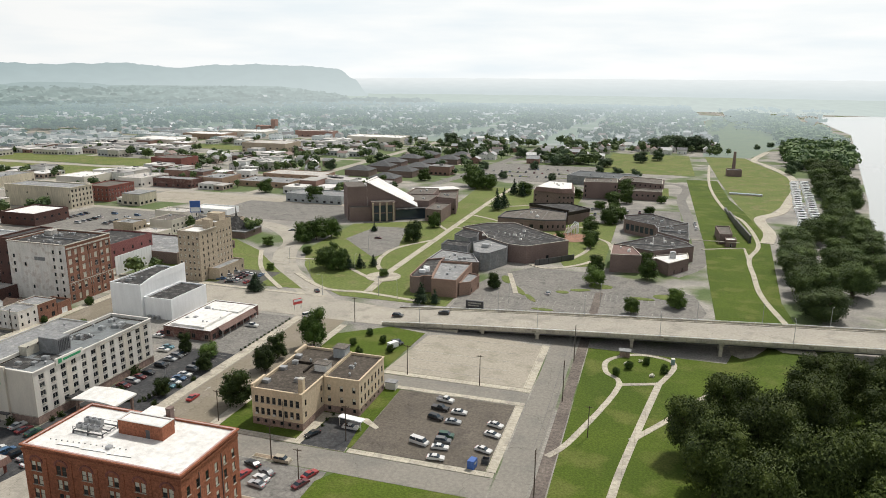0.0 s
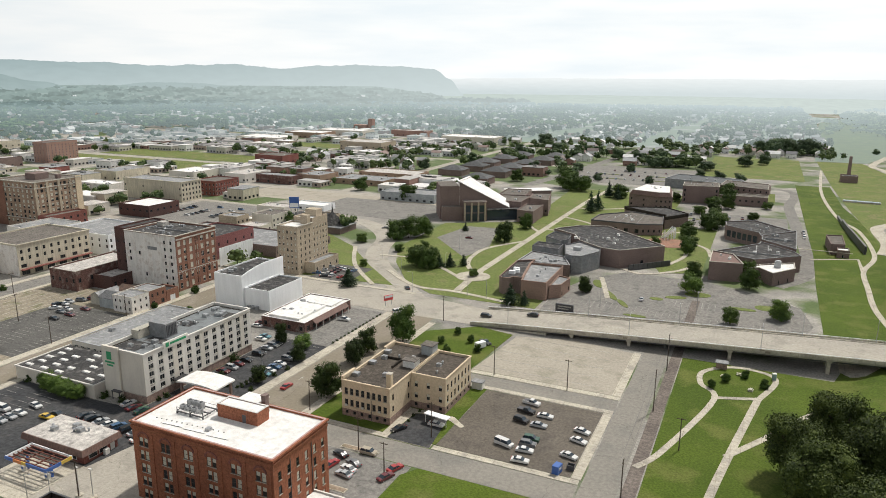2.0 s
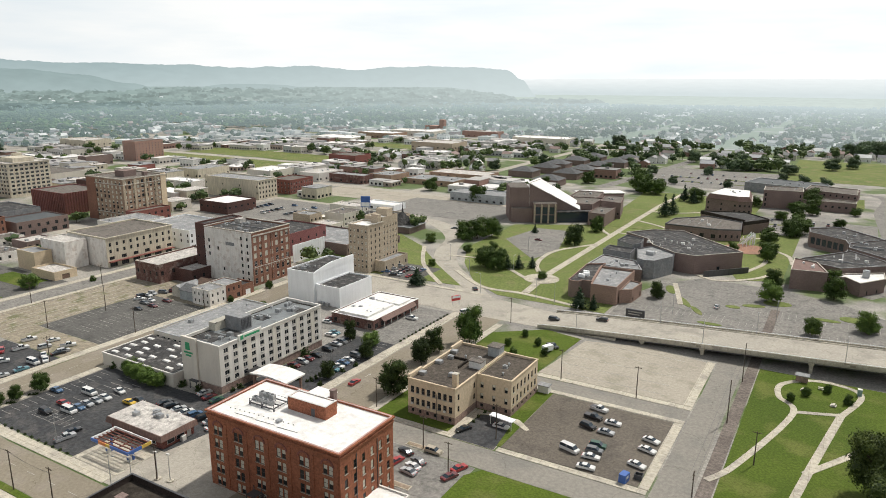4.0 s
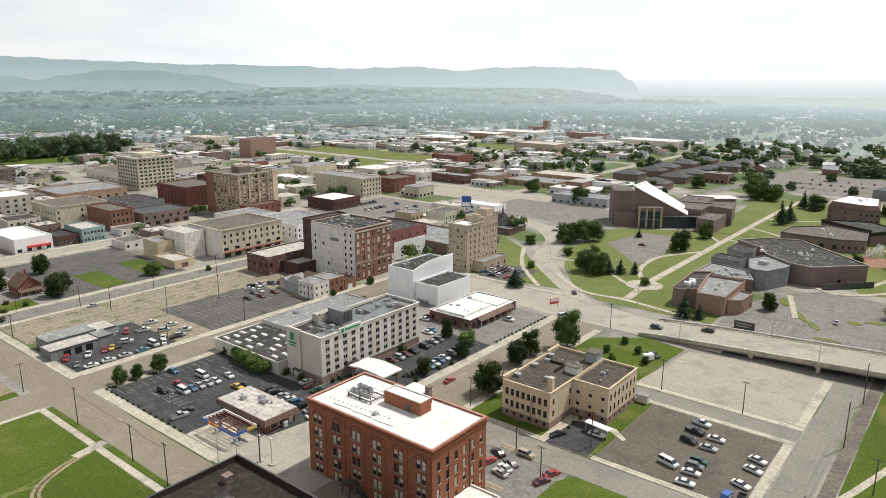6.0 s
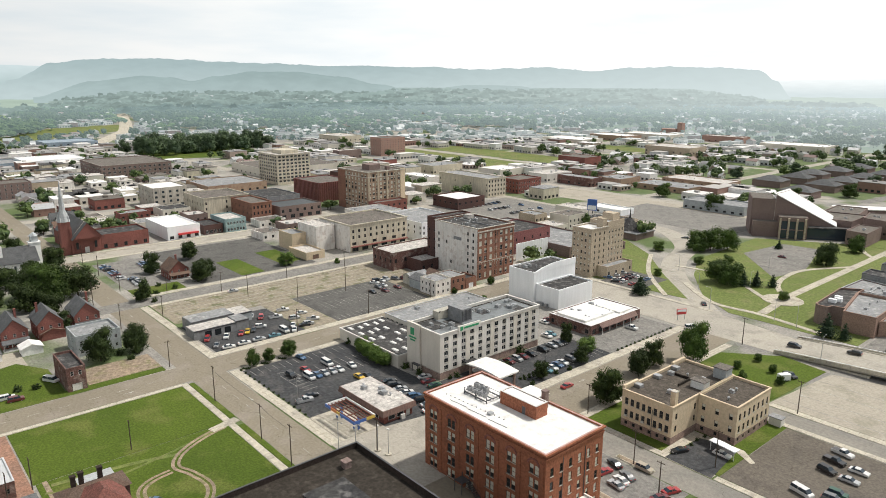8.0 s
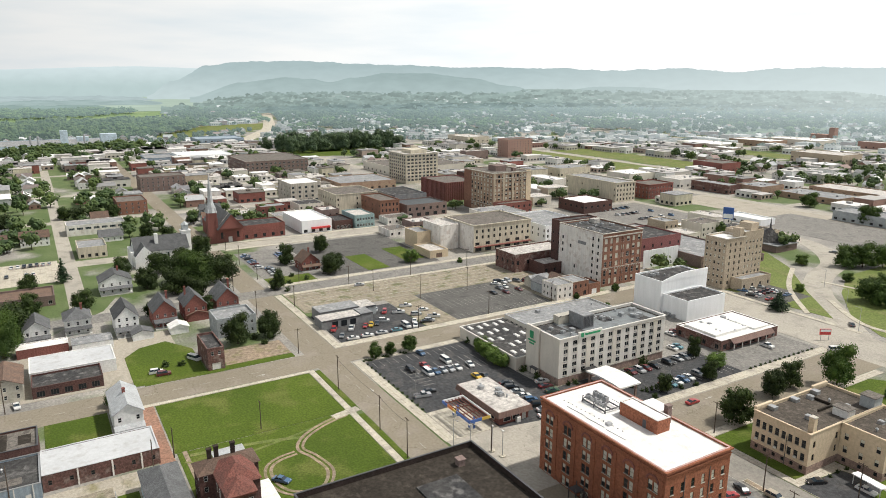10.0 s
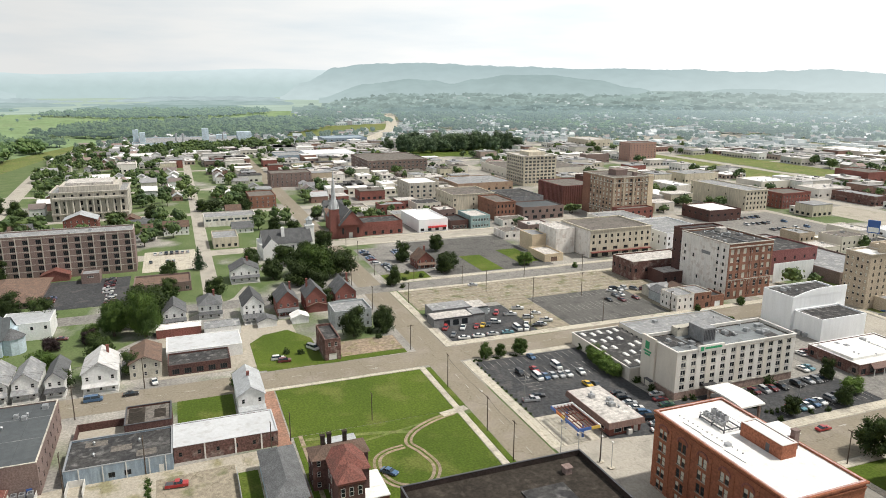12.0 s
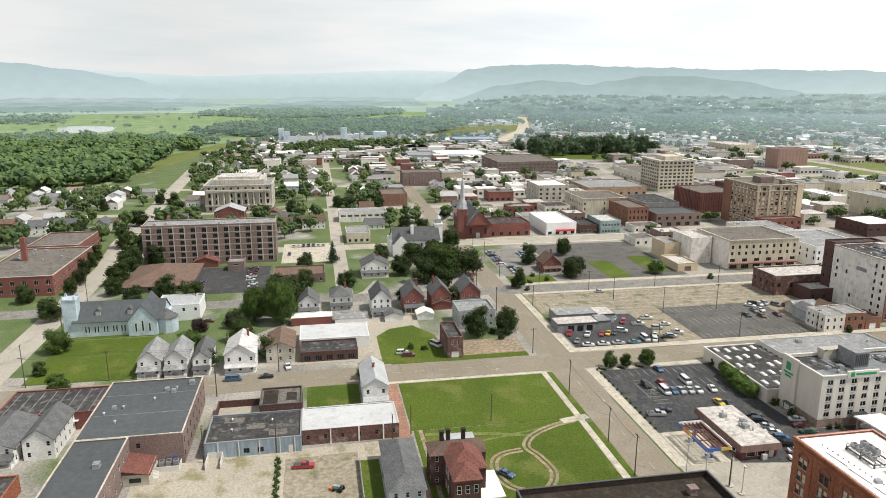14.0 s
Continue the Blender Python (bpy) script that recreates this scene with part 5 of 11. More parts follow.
stalls(s, -36, 20, 300, 305, 20, "x", 0.09)
stalls(s, -30, 18, 318, 328, 17, "x", 0.09)
stalls(s, -172, -154, 392, 397, 8, "x", 0.17)
stalls(s, -178, -156, 412, 422, 9, "x", 0.17)
for k in range(5):
    stalls(s, -84 + k * 0.3, -44, 217 + k * 8, 217.2 + k * 8, 1, "y", 0.078)
stalls(s, -180, -76, 700, 705, 30, "x", 0.09)
stalls(s, -180, -76, 730, 740, 30, "x", 0.09)
stalls(s, -180, -76, 765, 775, 30, "x", 0.09)
for k in range(6):
    s.box(-309 + k * 5, -308.7 + k * 5, 100, 218, 0.07, 0.076)
tagged(part("stall_marking", s, paint_line), "faded white stall lines of the car parks", "marking", kind="structure")


for keep in (rect(-140, 140, 235, 300), rect(-235, 140, 285, 690), rect(-60, 140, 60, 1000), rect(-240, -100, 80, 290), rect(-236, -120, -70, 90)):
    TAKEN.append(keep)


# ---- the bridge ----
def deck_at(x):
    f = (x + 104) / 200
    return 265 + 10.5 * f, 0.6 + 8.2 * min(1, max(0, f)) ** 0.8


e = thing("road_bridge", 0, 0, 0, 0, "long pale concrete road bridge with a railing", "bridge")
stations = [-104 + 6 * i for i in range(52)]


def sweep(o0, o1, lo, hi):
    """One unbroken bar along the deck, between two offsets and two heights."""
    s = Shape()
    v, f = [], []
    for i, x in enumerate(stations):
        y, z = deck_at(x)
        v += [(x, y + o0, z + lo), (x, y + o1, z + lo), (x, y + o1, z + hi), (x, y + o0, z + hi)]
        if i:
            k = 4 * i
            f += [(k - 4 + j, k - 4 + (j + 1) % 4, k + (j + 1) % 4, k + j) for j in range(4)]
    f += [(0, 3, 2, 1), tuple(range(len(v) - 4, len(v)))]
    s.solid(v, [q[::-1] for q in f])
    return s


part("deck", sweep(-10.5, 10.5, -1.1, 0), road_pale, e)
part("kerb", sweep(-10.9, -9.6, -0.5, 0.25), concrete, e)
part("kerb", sweep(9.6, 10.9, -0.5, 0.25), concrete, e)
part("parapet", sweep(-10.8, -10.55, 0.25, 0.75), concrete, e)
part("parapet", sweep(10.55, 10.8, 0.25, 0.75), concrete, e)
part("hand_rail", sweep(-10.75, -10.6, 0.95, 1.1), paint_white, e)
part("hand_rail", sweep(10.6, 10.75, 0.95, 1.1), paint_white, e)
for i in range(60):
    x = -104 + i * 5.1
    y, z = deck_at(x)
    s = Shape()
    s.box(x - 0.06, x + 0.06, y - 10.72, y - 10.6, z + 0.7, z + 0.97)
    part("rail_post", s, steel, e)
for x in (-62, -40, -4, 28, 90, 140):
    y, z = deck_at(x)
    s = Shape()
    s.box(x - 0.9, x + 0.9, y - 10.2, y + 10.2, z - 2.0, z - 1.1)
    for k in (-8.5, 0, 8.5):
        s.box(x - 0.6, x + 0.6, y + k - 0.9, y + k + 0.9, 0, z - 2.0)
    part("pier", s, concrete, e)
s = Shape()
ya, za = deck_at(46)
s.solid([(32, ya - 12, 0), (62, ya - 12, 0), (62, ya + 12, 0), (32, ya + 12, 0), (50, ya - 11, za - 2.1), (60, ya - 11, za - 2.1), (60, ya + 11, za - 2.1), (50, ya + 11, za - 2.1)],
        [(4, 5, 6, 7), (0, 1, 5, 4), (1, 2, 6, 5), (2, 3, 7, 6), (3, 0, 4, 7)])
part("slope_paving", s, concrete, e, "sloping concrete bank paving under the deck")
for k in (-9, -4.5, 0, 4.5, 9):
    part("girder", sweep(k - 0.3, k + 0.3, -2.0, -1.1), steel_dark, e, "dark steel girder under the deck")
s = Shape()
for i in range(24):
    a = -96 + i * 10
    ya, za = deck_at(a)
    yb, zb = deck_at(a + 3.5)
    s.solid([(a, ya - 0.1, za + 0.015), (a + 3.5, yb - 0.1, zb + 0.015), (a + 3.5, yb + 0.1, zb + 0.015), (a, ya + 0.1, za + 0.015)], [(0, 1, 2, 3)])
    if i > 9:
        s.solid([(a, ya + 4.2, za + 0.015), (a + 4.5, yb + 5.6, zb + 0.015), (a + 4.5, yb + 5.9, zb + 0.015), (a, ya + 4.6, za + 0.015)], [(0, 1, 2, 3)])
tagged(part("lane_marking", s, paint_line, e), kind="stuff")
s = Shape()
s.solid([(-104, 255, 0), (-72, 256, 0), (-72, 277, 0), (-104, 276, 0), (-104, 255, -0.6), (-72, 256, 1.0), (-72, 277, 1.0), (-104, 276, -0.6)], [(4, 5, 6, 7), (0, 1, 5, 4), (1, 2, 6, 5), (2, 3, 7, 6)])
part("abutment", s, concrete, e)


# the levee: a grass bank that rises under the bridge and runs along the river
def bank(name, pts, half, h, mat, label):
    s = Shape()
    p = curve_points(pts, 5)
    prof = [(-1.0, 0.0), (-0.7, 0.25), (-0.4, 0.8), (-0.15, 1.0), (0.15, 1.0), (0.4, 0.8), (0.7, 0.25), (1.0, 0.0)]
    ring = []
    for i, q in enumerate(p):
        a, b = p[max(i - 1, 0)], p[min(i + 1, len(p) - 1)]
        d = Vector((b[0] - a[0], b[1] - a[1])).normalized()
        ends = min(1.0, min(i, len(p) - 1 - i) / 4)
        ring.append([(q[0] + d.y * u * half, q[1] - d.x * u * half, 0.08 + h * v * ends) for u, v in prof])
    for i in range(len(ring) - 1):
        for k in range(len(prof) - 1):
            s.face([ring[i][k], ring[i][k + 1], ring[i + 1][k + 1], ring[i + 1][k]])
    return tagged(part(name, s, mat), label, "bank", kind="structure")


bank("levee", [(34, 100), (36, 150), (38, 195), (44, 232), (52, 262), (58, 290)], 20, 4.6, grass, "sunlit grass bank rising beside the park")
bank("dry_bank", [(-18, 279), (0, 281), (20, 283), (36, 284)], 7, 3.0, dirt, "bank of dry grass and bare earth under the bridge")
s = Shape()
for a, b, h in (((54.5, 588), (55, 560), 2.2), ((55, 560), (56.5, 522), 4.4), ((56.5, 522), (60, 468), 5.0)):
    ribbon(s, [a, b], 1.2, 0, h)
tagged(part("flood_wall", s, steel_dark), "dark flood wall set in the levee", "wall", kind="structure")


# ---- the blocks near the camera ----
# red brick block with a white roof
e = block("brick_block", -130, -88.5, 106.5, 127, 20.3, brick_orange, roof_white, "five-storey orange brick block with arched windows and a white roof", "building",
          {"S": [rows_of(6, 5, 1.25, 2.3, 0.5, 3.45, "rail mixed sill glazed", frame_dark, margin=2.0, pair=0.3)],
           "E": [rows_of(6, 5, 1.1, 2.1, 0.6, 3.45, "rail mixed sill glazed", frame_dark, margin=1.6)]}, parapet=0.35, coping=brick_orange, cornice=0.35)
s = Shape()
for k in range(3):
    o = 0.10 + 0.10 * k
    z = 18.3 + 0.42 * k
    s.box(-20.75 - o, 20.75 + o, -10.25 - o, -10.25, z, z + 0.3)
    s.box(20.75, 20.75 + o, -10.25, 10.25, z, z + 0.3)
part("corbel_band", s, brick_orange, e)
for u in bays(41.5, 6, 2.65, 2.2):
    s = Shape()
    arch(s, (u - 20.75, -10.25, 16.5), 1.45, 1.9, -0.16, "x", 12, 0.9)
    part("window_arch", s, brick_red, e, "raised arch of darker brick")
    box_part(e, "pilaster", u - 20.75 + 2.3, u - 20.75 + 3.0, -10.4, -10.25, 0, 17.9, brick_orange)
box_part(e, "parapet_flashing", -20.3, 20.3, -9.95, -9.9, 19.95, 20.25, paint_line)
for x0, x1, y0, y1 in ((-20.6, 20.6, -10.3, -9.9), (-20.6, 20.6, 9.9, 10.3), (-20.7, -20.3, -9.9, 9.9), (20.3, 20.7, -9.9, 9.9)):
    box_part(e, "coping_cap", x0, x1, y0, y1, 20.44, 20.52, cap_pink, "faded pink coping cap")
for k in range(14):
    box_part(e, "pipe_foot", -17 + k * 1.5, -16.8 + k * 1.5, -6.2 + 0.1 * k, -6.0 + 0.1 * k, 19.95, 20.15, steel_dark)
for k in (0, 1):
    box_part(e, "drain_pipe", 20.76, 20.9, -4.5 + k * 8, -4.36 + k * 8, 0, 17.8, steel_dark)
box_part(e, "roof_box", -2, -0.8, -6, -4.8, 19.95, 20.6, steel)
s = Shape()
for k in range(3):
    s.rod((-14 + k * 7, -7.6, 20.02), (-8 + k * 7, -7.2, 20.02), 0.06, 5)
part("roof_pipe", s, steel_dark, e, "thin dark pipe along the roof")
box_part(e, "roof_box", -4.5, -3.7, 1, 2.2, 19.95, 20.6, steel)
part_pent = block("stair_house", -113.5, -101.5, 117.6, 121.8, 3.4, brick_orange, roof_white, "brick stair house on the white roof", "roof house", z=19.95, parapet=0.12, coping=frame_white)
box_part(part_pent, "door", 1.5, 2.6, -2.14, -2.08, 0, 2.1, steel_dark, "dark steel door")
e = thing("cooling_unit", -119.5, 117, 19.95, 0, "pale rooftop cooling units on an open black steel frame", "air unit")
for py in (-2.4, 0.0, 2.4):
    box_part(e, "frame_rail", -4.2, 4.2, py - 0.12, py + 0.12, 0.45, 0.7, steel_dark)
for px in (-4.1, 0.0, 4.1):
    box_part(e, "cross_rail", px - 0.12, px + 0.12, -2.4, 2.4, 0.7, 0.85, steel_dark)
    for py in (-2.4, 2.4):
        box_part(e, "leg", px - 0.14, px + 0.14, py - 0.14, py + 0.14, 0, 0.45, steel_dark)
        box_part(e, "corner_post", px - 0.06, px + 0.06, py - 0.06, py + 0.06, 0.85, 1.7, steel_dark)
for row in (-1.3, 1.1):
    for i in range(4 if row < 0 else 3):
        s = Shape()
        s.box(-3.7 + i * 1.75, -2.45 + i * 1.75, row - 0.55, row + 0.55, 0.85, 2.3 if row > 0 else 2.0)
        s.tube(-3.08 + i * 1.75, row, 2.3 if row > 0 else 2.0, 2.4 if row > 0 else 2.1, 0.42, 0.42, 12, 1)
        part("fan_unit", s, [steel, steel_dark], e)
s = Shape()
s.rod((-4.1, -2.4, 1.65), (4.1, -2.4, 1.65), 0.05, 5)
s.rod((-4.1, 2.4, 1.65), (4.1, 2.4, 1.65), 0.05, 5)
part("guard_rail", s, steel_dark, e)
e = thing("fire_stair", -112, 104.6, 0.06, 0, "dark steel fire stair at the foot of the brick block", "stair")
box_part(e, "landing", -3.2, -0.4, -1.0, 1.7, 3.0, 3.15, steel_dark)
for px in (-3.1, -0.5):
    for py in (-0.9, 1.6):
        box_part(e, "post", px - 0.08, px + 0.08, py - 0.08, py + 0.08, 0, 4.2, steel_dark)
for k in range(10):
    box_part(e, "tread", -0.4 + k * 0.4, 0.0 + k * 0.4, 0.4, 1.7, 2.75 - k * 0.3, 2.83 - k * 0.3, steel_dark)
for py in (0.4, 1.7):
    s = Shape()
    s.rod((-0.4, py, 4.1), (3.6, py, 1.1), 0.05, 5)
    s.rod((-0.4, py, 2.95), (3.6, py, 0.1), 0.08, 5)
    part("stringer", s, steel_dark, e)
e = thing("lift_house", -108.5, 124.6, 19.95, 0, "white rooftop lift house beside a brick chimney", "roof house")
box_part(e, "wall", -3, 3, -2.2, 2.2, 0, 2.6, stucco_white)
box_part(e, "roof", -3.2, 3.2, -2.4, 2.4, 2.6, 2.8, roof_white)
s = Shape()
s.box(3.4, 4.6, -1.0, 0.4, 0, 4.4)
s.box(3.3, 4.7, -1.1, 0.5, 4.4, 4.7)
part("chimney", s, brick_brown, e)

# dark roof below the camera
e = block("dark_block", -124, -66, 38, 81, 18, brick_black, roof_black, "dark brick block with a gravel roof behind a black parapet", "building",
          {"N": [rows_of(7, 3, 1.3, 2.0, 3.5, 4.6, "rail", frame_dark)]}, parapet=1.3, coping=steel_dark)
s = Shape()
s.box(-24, -22.4, 14, 15.6, 16.7, 18.2)
s.box(-24.2, -22.2, 13.8, 15.8, 18.2, 18.4)
part("roof_vent", s, brick_brown, e)
box_part(e, "roof_panel", -20, -6, 2, 12, 16.7, 17.0, roof_tar)

# hotel
e = block("hotel", -184, -167, 143.5, 193, 16.5, stucco_white, roof_bluegrey, "pale six-storey hotel with rows of windows and a grey roof", "hotel",
          {"E": [rows_of(12, 5, 1.9, 1.6, 3.3, 2.55, "mullion glazed sill", frame_white, margin=1.8)]}, parapet=0.9, coping=stucco_white, band=(stone_base, 2.6), cornice=0.2)
box_part(e, "end_bay", -8.52, -1.5, -25.6, -24.78, 0, 17.2, stucco_beige, "beige end bay with the sign")
box_part(e, "end_wall", -1.4, 8.56, -24.95, -24.78, 2.6, 16.4, stucco_beige)
s = Shape()
s.box(-4.6, -1.0, -26.9, -25.62, 2.7, 3.0)
s.box(-4.4, -4.2, -26.8, -26.6, 0, 2.7)
s.box(-1.4, -1.2, -26.8, -26.6, 0, 2.7)
part("entrance_canopy", s, steel_dark, e)
s = Shape()
s.box(-6.4, -4.4, -25.75, -25.62, 12.9, 15.5)
for k in range(2):
    s.box(-7.2 + k * 0.7, -3.2 - k * 0.7, -25.75, -25.62, 11.7 - k * 1.0, 12.3 - k * 1.0)
part("sign", s, sign_green, e, "green emblem and two green sign bars")
s = Shape()
s.box(8.92, 9.0, -16.0, -14.7, 15.9, 17.3)
s.box(8.92, 9.0, -14.2, -7.4, 16.3, 17.0)
part("sign", s, sign_green, e, "green emblem and sign bar on the parapet")
s = Shape()
s.box(8.3, 8.9, -16.8, -6.4, 15.5, 17.6)
part("raised_parapet", s, stucco_white, e)
box_part(e, "lift_house", -5, 2.5, -9.5, -4.5, 15.4, 20.4, block_grey, "dark grey lift house on the roof")
box_part(e, "stair_house", -8.2, -5.2, -14.0, -4.5, 15.4, 18.6, siding_cream)
for x0, x1, y0, y1 in ((-8.1, -7.3, -24.2, 24.2), (7.0, 8.1, -24.2, 24.2), (-7.3, 7.0, -24.2, -23.3), (-7.3, 7.0, 23.3, 24.2)):
    box_part(e, "roof_flashing", x0, x1, y0, y1, 15.6, 15.66, roof_black, "black tar flashing")
for x0, x1, y0, y1 in ((-7, 2, -22, -15), (-3, 6, -14, -10), (-6, 1, 2, 7), (-1, 6, 15, 20)):
    box_part(e, "roof_patch", x0, x1, y0, y1, 15.6, 15.64, roof_tar, "patched dark roofing")
for k in range(7):
    box_part(e, "louvre", 2.52, 2.62, -9.2 + k * 0.65, -8.9 + k * 0.65, 16.2, 19.9, steel_dark)
for k in range(2):
    s = Shape()
    for q in (-13.6, -9.8, -6.0):
        s.rod((-8.1 + k * 0.3, q, 15.6), (-4.6 + k * 0.3, q, 19.0), 0.09, 5)
    part("roof_strut", s, steel_dark, e, "dark steel strut behind the parapet")
cols = bays(49.5, 12, 1.9, 1.8)
for k in (2, 5, 8, 10):
    mid = (cols[k] + cols[k + 1]) / 2 - 24.75
    box_part(e, "bay_strip", 8.505, 8.56, mid - 0.95, mid + 0.95, 2.95, 16.0, stucco_beige, "beige upright strip between the windows")
for k in range(0, 12, 2):
    for fl in range(5):
        box_part(e, "window_unit", 8.5, 8.58, cols[k] - 24.75 - 0.7, cols[k] - 24.75 + 0.1, 2.9 + fl * 2.55, 3.2 + fl * 2.55, steel)
box_part(e, "eave_band", 8.51, 8.66, 0.0, 24.7, 15.2, 15.5, limestone)
box_part(e, "cornice_band", 8.52, 8.68, -15.9, 24.7, 2.55, 2.9, limestone)
box_part(e, "cornice_band", -8.5, 8.5, -25.02, -24.96, 2.55, 2.9, limestone)
rooftop_units(e, 16, 15, 44, 15.6, 3)
e = thing("hotel_wing", -203.5, 149.5, 0, 0, "low hotel wing with a dark roof and white skylights", "building")
s = Shape()
s.box(-18.8, 18.8, -10.5, 10.5, 0, 4.4)
part("wall", s, stucco_beige, e)
box_part(e, "roof", -18.5, 18.5, -10.2, 10.2, 4.4, 4.52, roof_tar)
s = Shape()
s.box(-19, 19, -10.7, -10.2, 4.4, 4.8)
s.box(18.5, 19, -10.2, 10.7, 4.4, 4.8)
s.box(-19, -18.5, -10.2, 10.7, 4.4, 4.8)
part("coping", s, stucco_white, e)
for i in range(5):
    for j in range(5):
        if (i * 3 + j * 5) % 7 != 2:
            x, y = -15.5 + i * 7.2 + (j % 2) * 1.2, -7.6 + j * 3.7
            s = Shape()
            s.prism(rect(x - 1.5, x + 1.5, y - 0.7, y + 0.7), 4.52, 4.85, 0, rect(x - 1.3, x + 1.3, y - 0.5, y + 0.5))
            part("skylight", s, roof_white, e, "white plastic skylight")
e = block("hotel_annex", -222, -196, 160.5, 206, 6.2, stucco_beige, roof_grey, "low hotel annex with a blue-grey roof", "building",
          {"S": [rows_of(8, 1, 1.6, 1.6, 3.0, 3, "mullion")], "W": [rows_of(14, 1, 1.6, 1.6, 3.0, 3, "mullion")]}, parapet=0.4, coping=tin_roof)
rooftop_units(e, 6, 21, 40, 5.8, 8)
e = thing("drive_canopy", -155.2, 156.6, 0, 0, "white arched canopy over the hotel drive", "canopy")
s = Shape()
v, f, n = [], [], 12
for i in range(n + 1):
    u = -8 + 16 * i / n
    z = 4.9 + 0.9 * math.cos(u / 8 * 1.3)
    v += [(u, -4.6, z - 0.5), (u, 4.6, z - 0.5), (u, 4.6, z), (u, -4.6, z)]
    if i:
        k = 4 * i
        f += [(k + j, k + (j + 1) % 4, k - 4 + (j + 1) % 4, k - 4 + j) for j in range(4)]
s.solid(v, f + [(0, 1, 2, 3), (4 * n + 3, 4 * n + 2, 4 * n + 1, 4 * n)])
part("roof", s, roof_white, e)
for px in (-6.8, 6.8):
    for py in (-3.6, 3.6):
        box_part(e, "column", px - 0.35, px + 0.35, py - 0.35, py + 0.35, 0, 4.75, stone_base)
box_part(e, "link_roof", -13, -8, -2.5, 2.5, 3.9, 4.2, roof_tar)

# filling station
e = thing("shop", -165.6, 116, 0, 0, "low brick shop with brown mansard edge and dirty roof", "shop")
s = Shape()
s.box(-11.2, 11.2, -5.2, 5.4, 0, 2.9)
part("wall", s, brick_red, e)
s = Shape()
s.prism(rect(-12.2, 12.2, -6.4, 6.4), 2.7, 4.4, 0, rect(-11.8, 11.8, -6.0, 6.0))
part("mansard", s, mansard_brown, e)
box_part(e, "roof", -11.6, 11.6, -5.8, 5.8, 4.4, 4.46, roof_dirty)
for i in range(4):
    w_ = box_part(e, "window", -10 + i * 5.0, -6.6 + i * 5.0, -5.27, -5.2, 0.7, 2.4, frame_white)
    box_part(w_, "pane", -9.85 + i * 5.0, -6.75 + i * 5.0, -5.29, -5.27, 0.85, 2.25, glass_dark)
box_part(e, "door", 11.2, 11.26, 3.0, 4.4, 0, 2.2, frame_white)
for k in (-3.8, -0.6):
    w_ = box_part(e, "window", 11.2, 11.26, k, k + 2.6, 0.8, 2.2, frame_white)
    box_part(w_, "pane", 11.26, 11.28, k + 0.12, k + 2.48, 0.92, 2.08, glass_dark)
box_part(e, "sign_board", 11.22, 11.3, -3.6, 2.4, 2.3, 2.65, paint_line)
box_part(e, "ice_box", 11.4, 12.4, 0.4, 1.8, 0, 1.6, frame_white)
rooftop_units(e, 6, 20, 8, 4.46, 5)
e = thing("pump_canopy", -161.2, 103.2, 0, 0, "stripped pump canopy of rusty beams with painted edging", "canopy")
for i in range(6):
    box_part(e, "beam", -7.4, 7.4, -3.0 + i * 1.2, -2.75 + i * 1.2, 4.35, 4.6, shingle_red)
for px in (-6.6, -2.2, 2.2, 6.6):
    box_part(e, "cross_beam", px - 0.13, px + 0.13, -3.5, 3.5, 4.1, 4.34, rust)
for px in (-4.5, 4.5):
    box_part(e, "post", px - 0.25, px + 0.25, -0.25, 0.25, 0, 4.1, sign_blue)
    p_ = box_part(e, "pump", px - 0.5, px + 0.5, -1.7, -0.9, 0.15, 1.7, frame_white)
    box_part(p_, "pump_panel", px - 0.4, px + 0.4, -1.74, -1.7, 0.9, 1.5, sign_blue)
    box_part(e, "pump_island", px - 1.6, px + 1.6, -2.1, 0.5, 0, 0.14, concrete)
for x0, x1, m, lab in ((-7.8, -4.6, sign_blue, "blue fascia panel"), (-4.6, -1.4, orange_paint, "orange fascia panel"), (-1.4, 0.4, yellow_paint, "yellow fascia panel"), (0.4, 7.8, sign_blue, "blue fascia panel")):
    box_part(e, "fascia", x0, x1, -3.75, -3.55, 4.0, 4.9, m, lab)
box_part(e, "fascia", -7.8, 7.8, 3.55, 3.75, 4.0, 4.9, paint_white, "white fascia panel")
box_part(e, "fascia", -7.8, -7.6, -3.55, 3.55, 4.0, 4.9, paint_white, "white fascia panel")
box_part(e, "fascia", 7.6, 7.8, -3.55, 0.6, 4.0, 4.9, sign_blue, "blue fascia panel")
box_part(e, "fascia", 7.6, 7.8, 0.6, 3.55, 4.0, 4.9, yellow_paint, "yellow fascia panel")
for x, y in ((-143.4, 100.5), (-139.7, 101.4)):
    e = thing("forecourt_lamp", x, y, 0.06, 0, "slim grey forecourt lamp on a round concrete foot", "lamp", "forecourt lamps")
    s = Shape()
    s.tube(0, 0, 0, 0.3, 0.9, 0.9, 14)
    part("foot", s, concrete, e)
    s = Shape()
    s.tube(0, 0, 0.3, 7.5, 0.1, 0.07, 8)
    part("pole", s, steel, e)
    box_part(e, "lamp_head", -0.5, 0.5, -0.25, 0.25, 7.5, 7.75, frame_white)

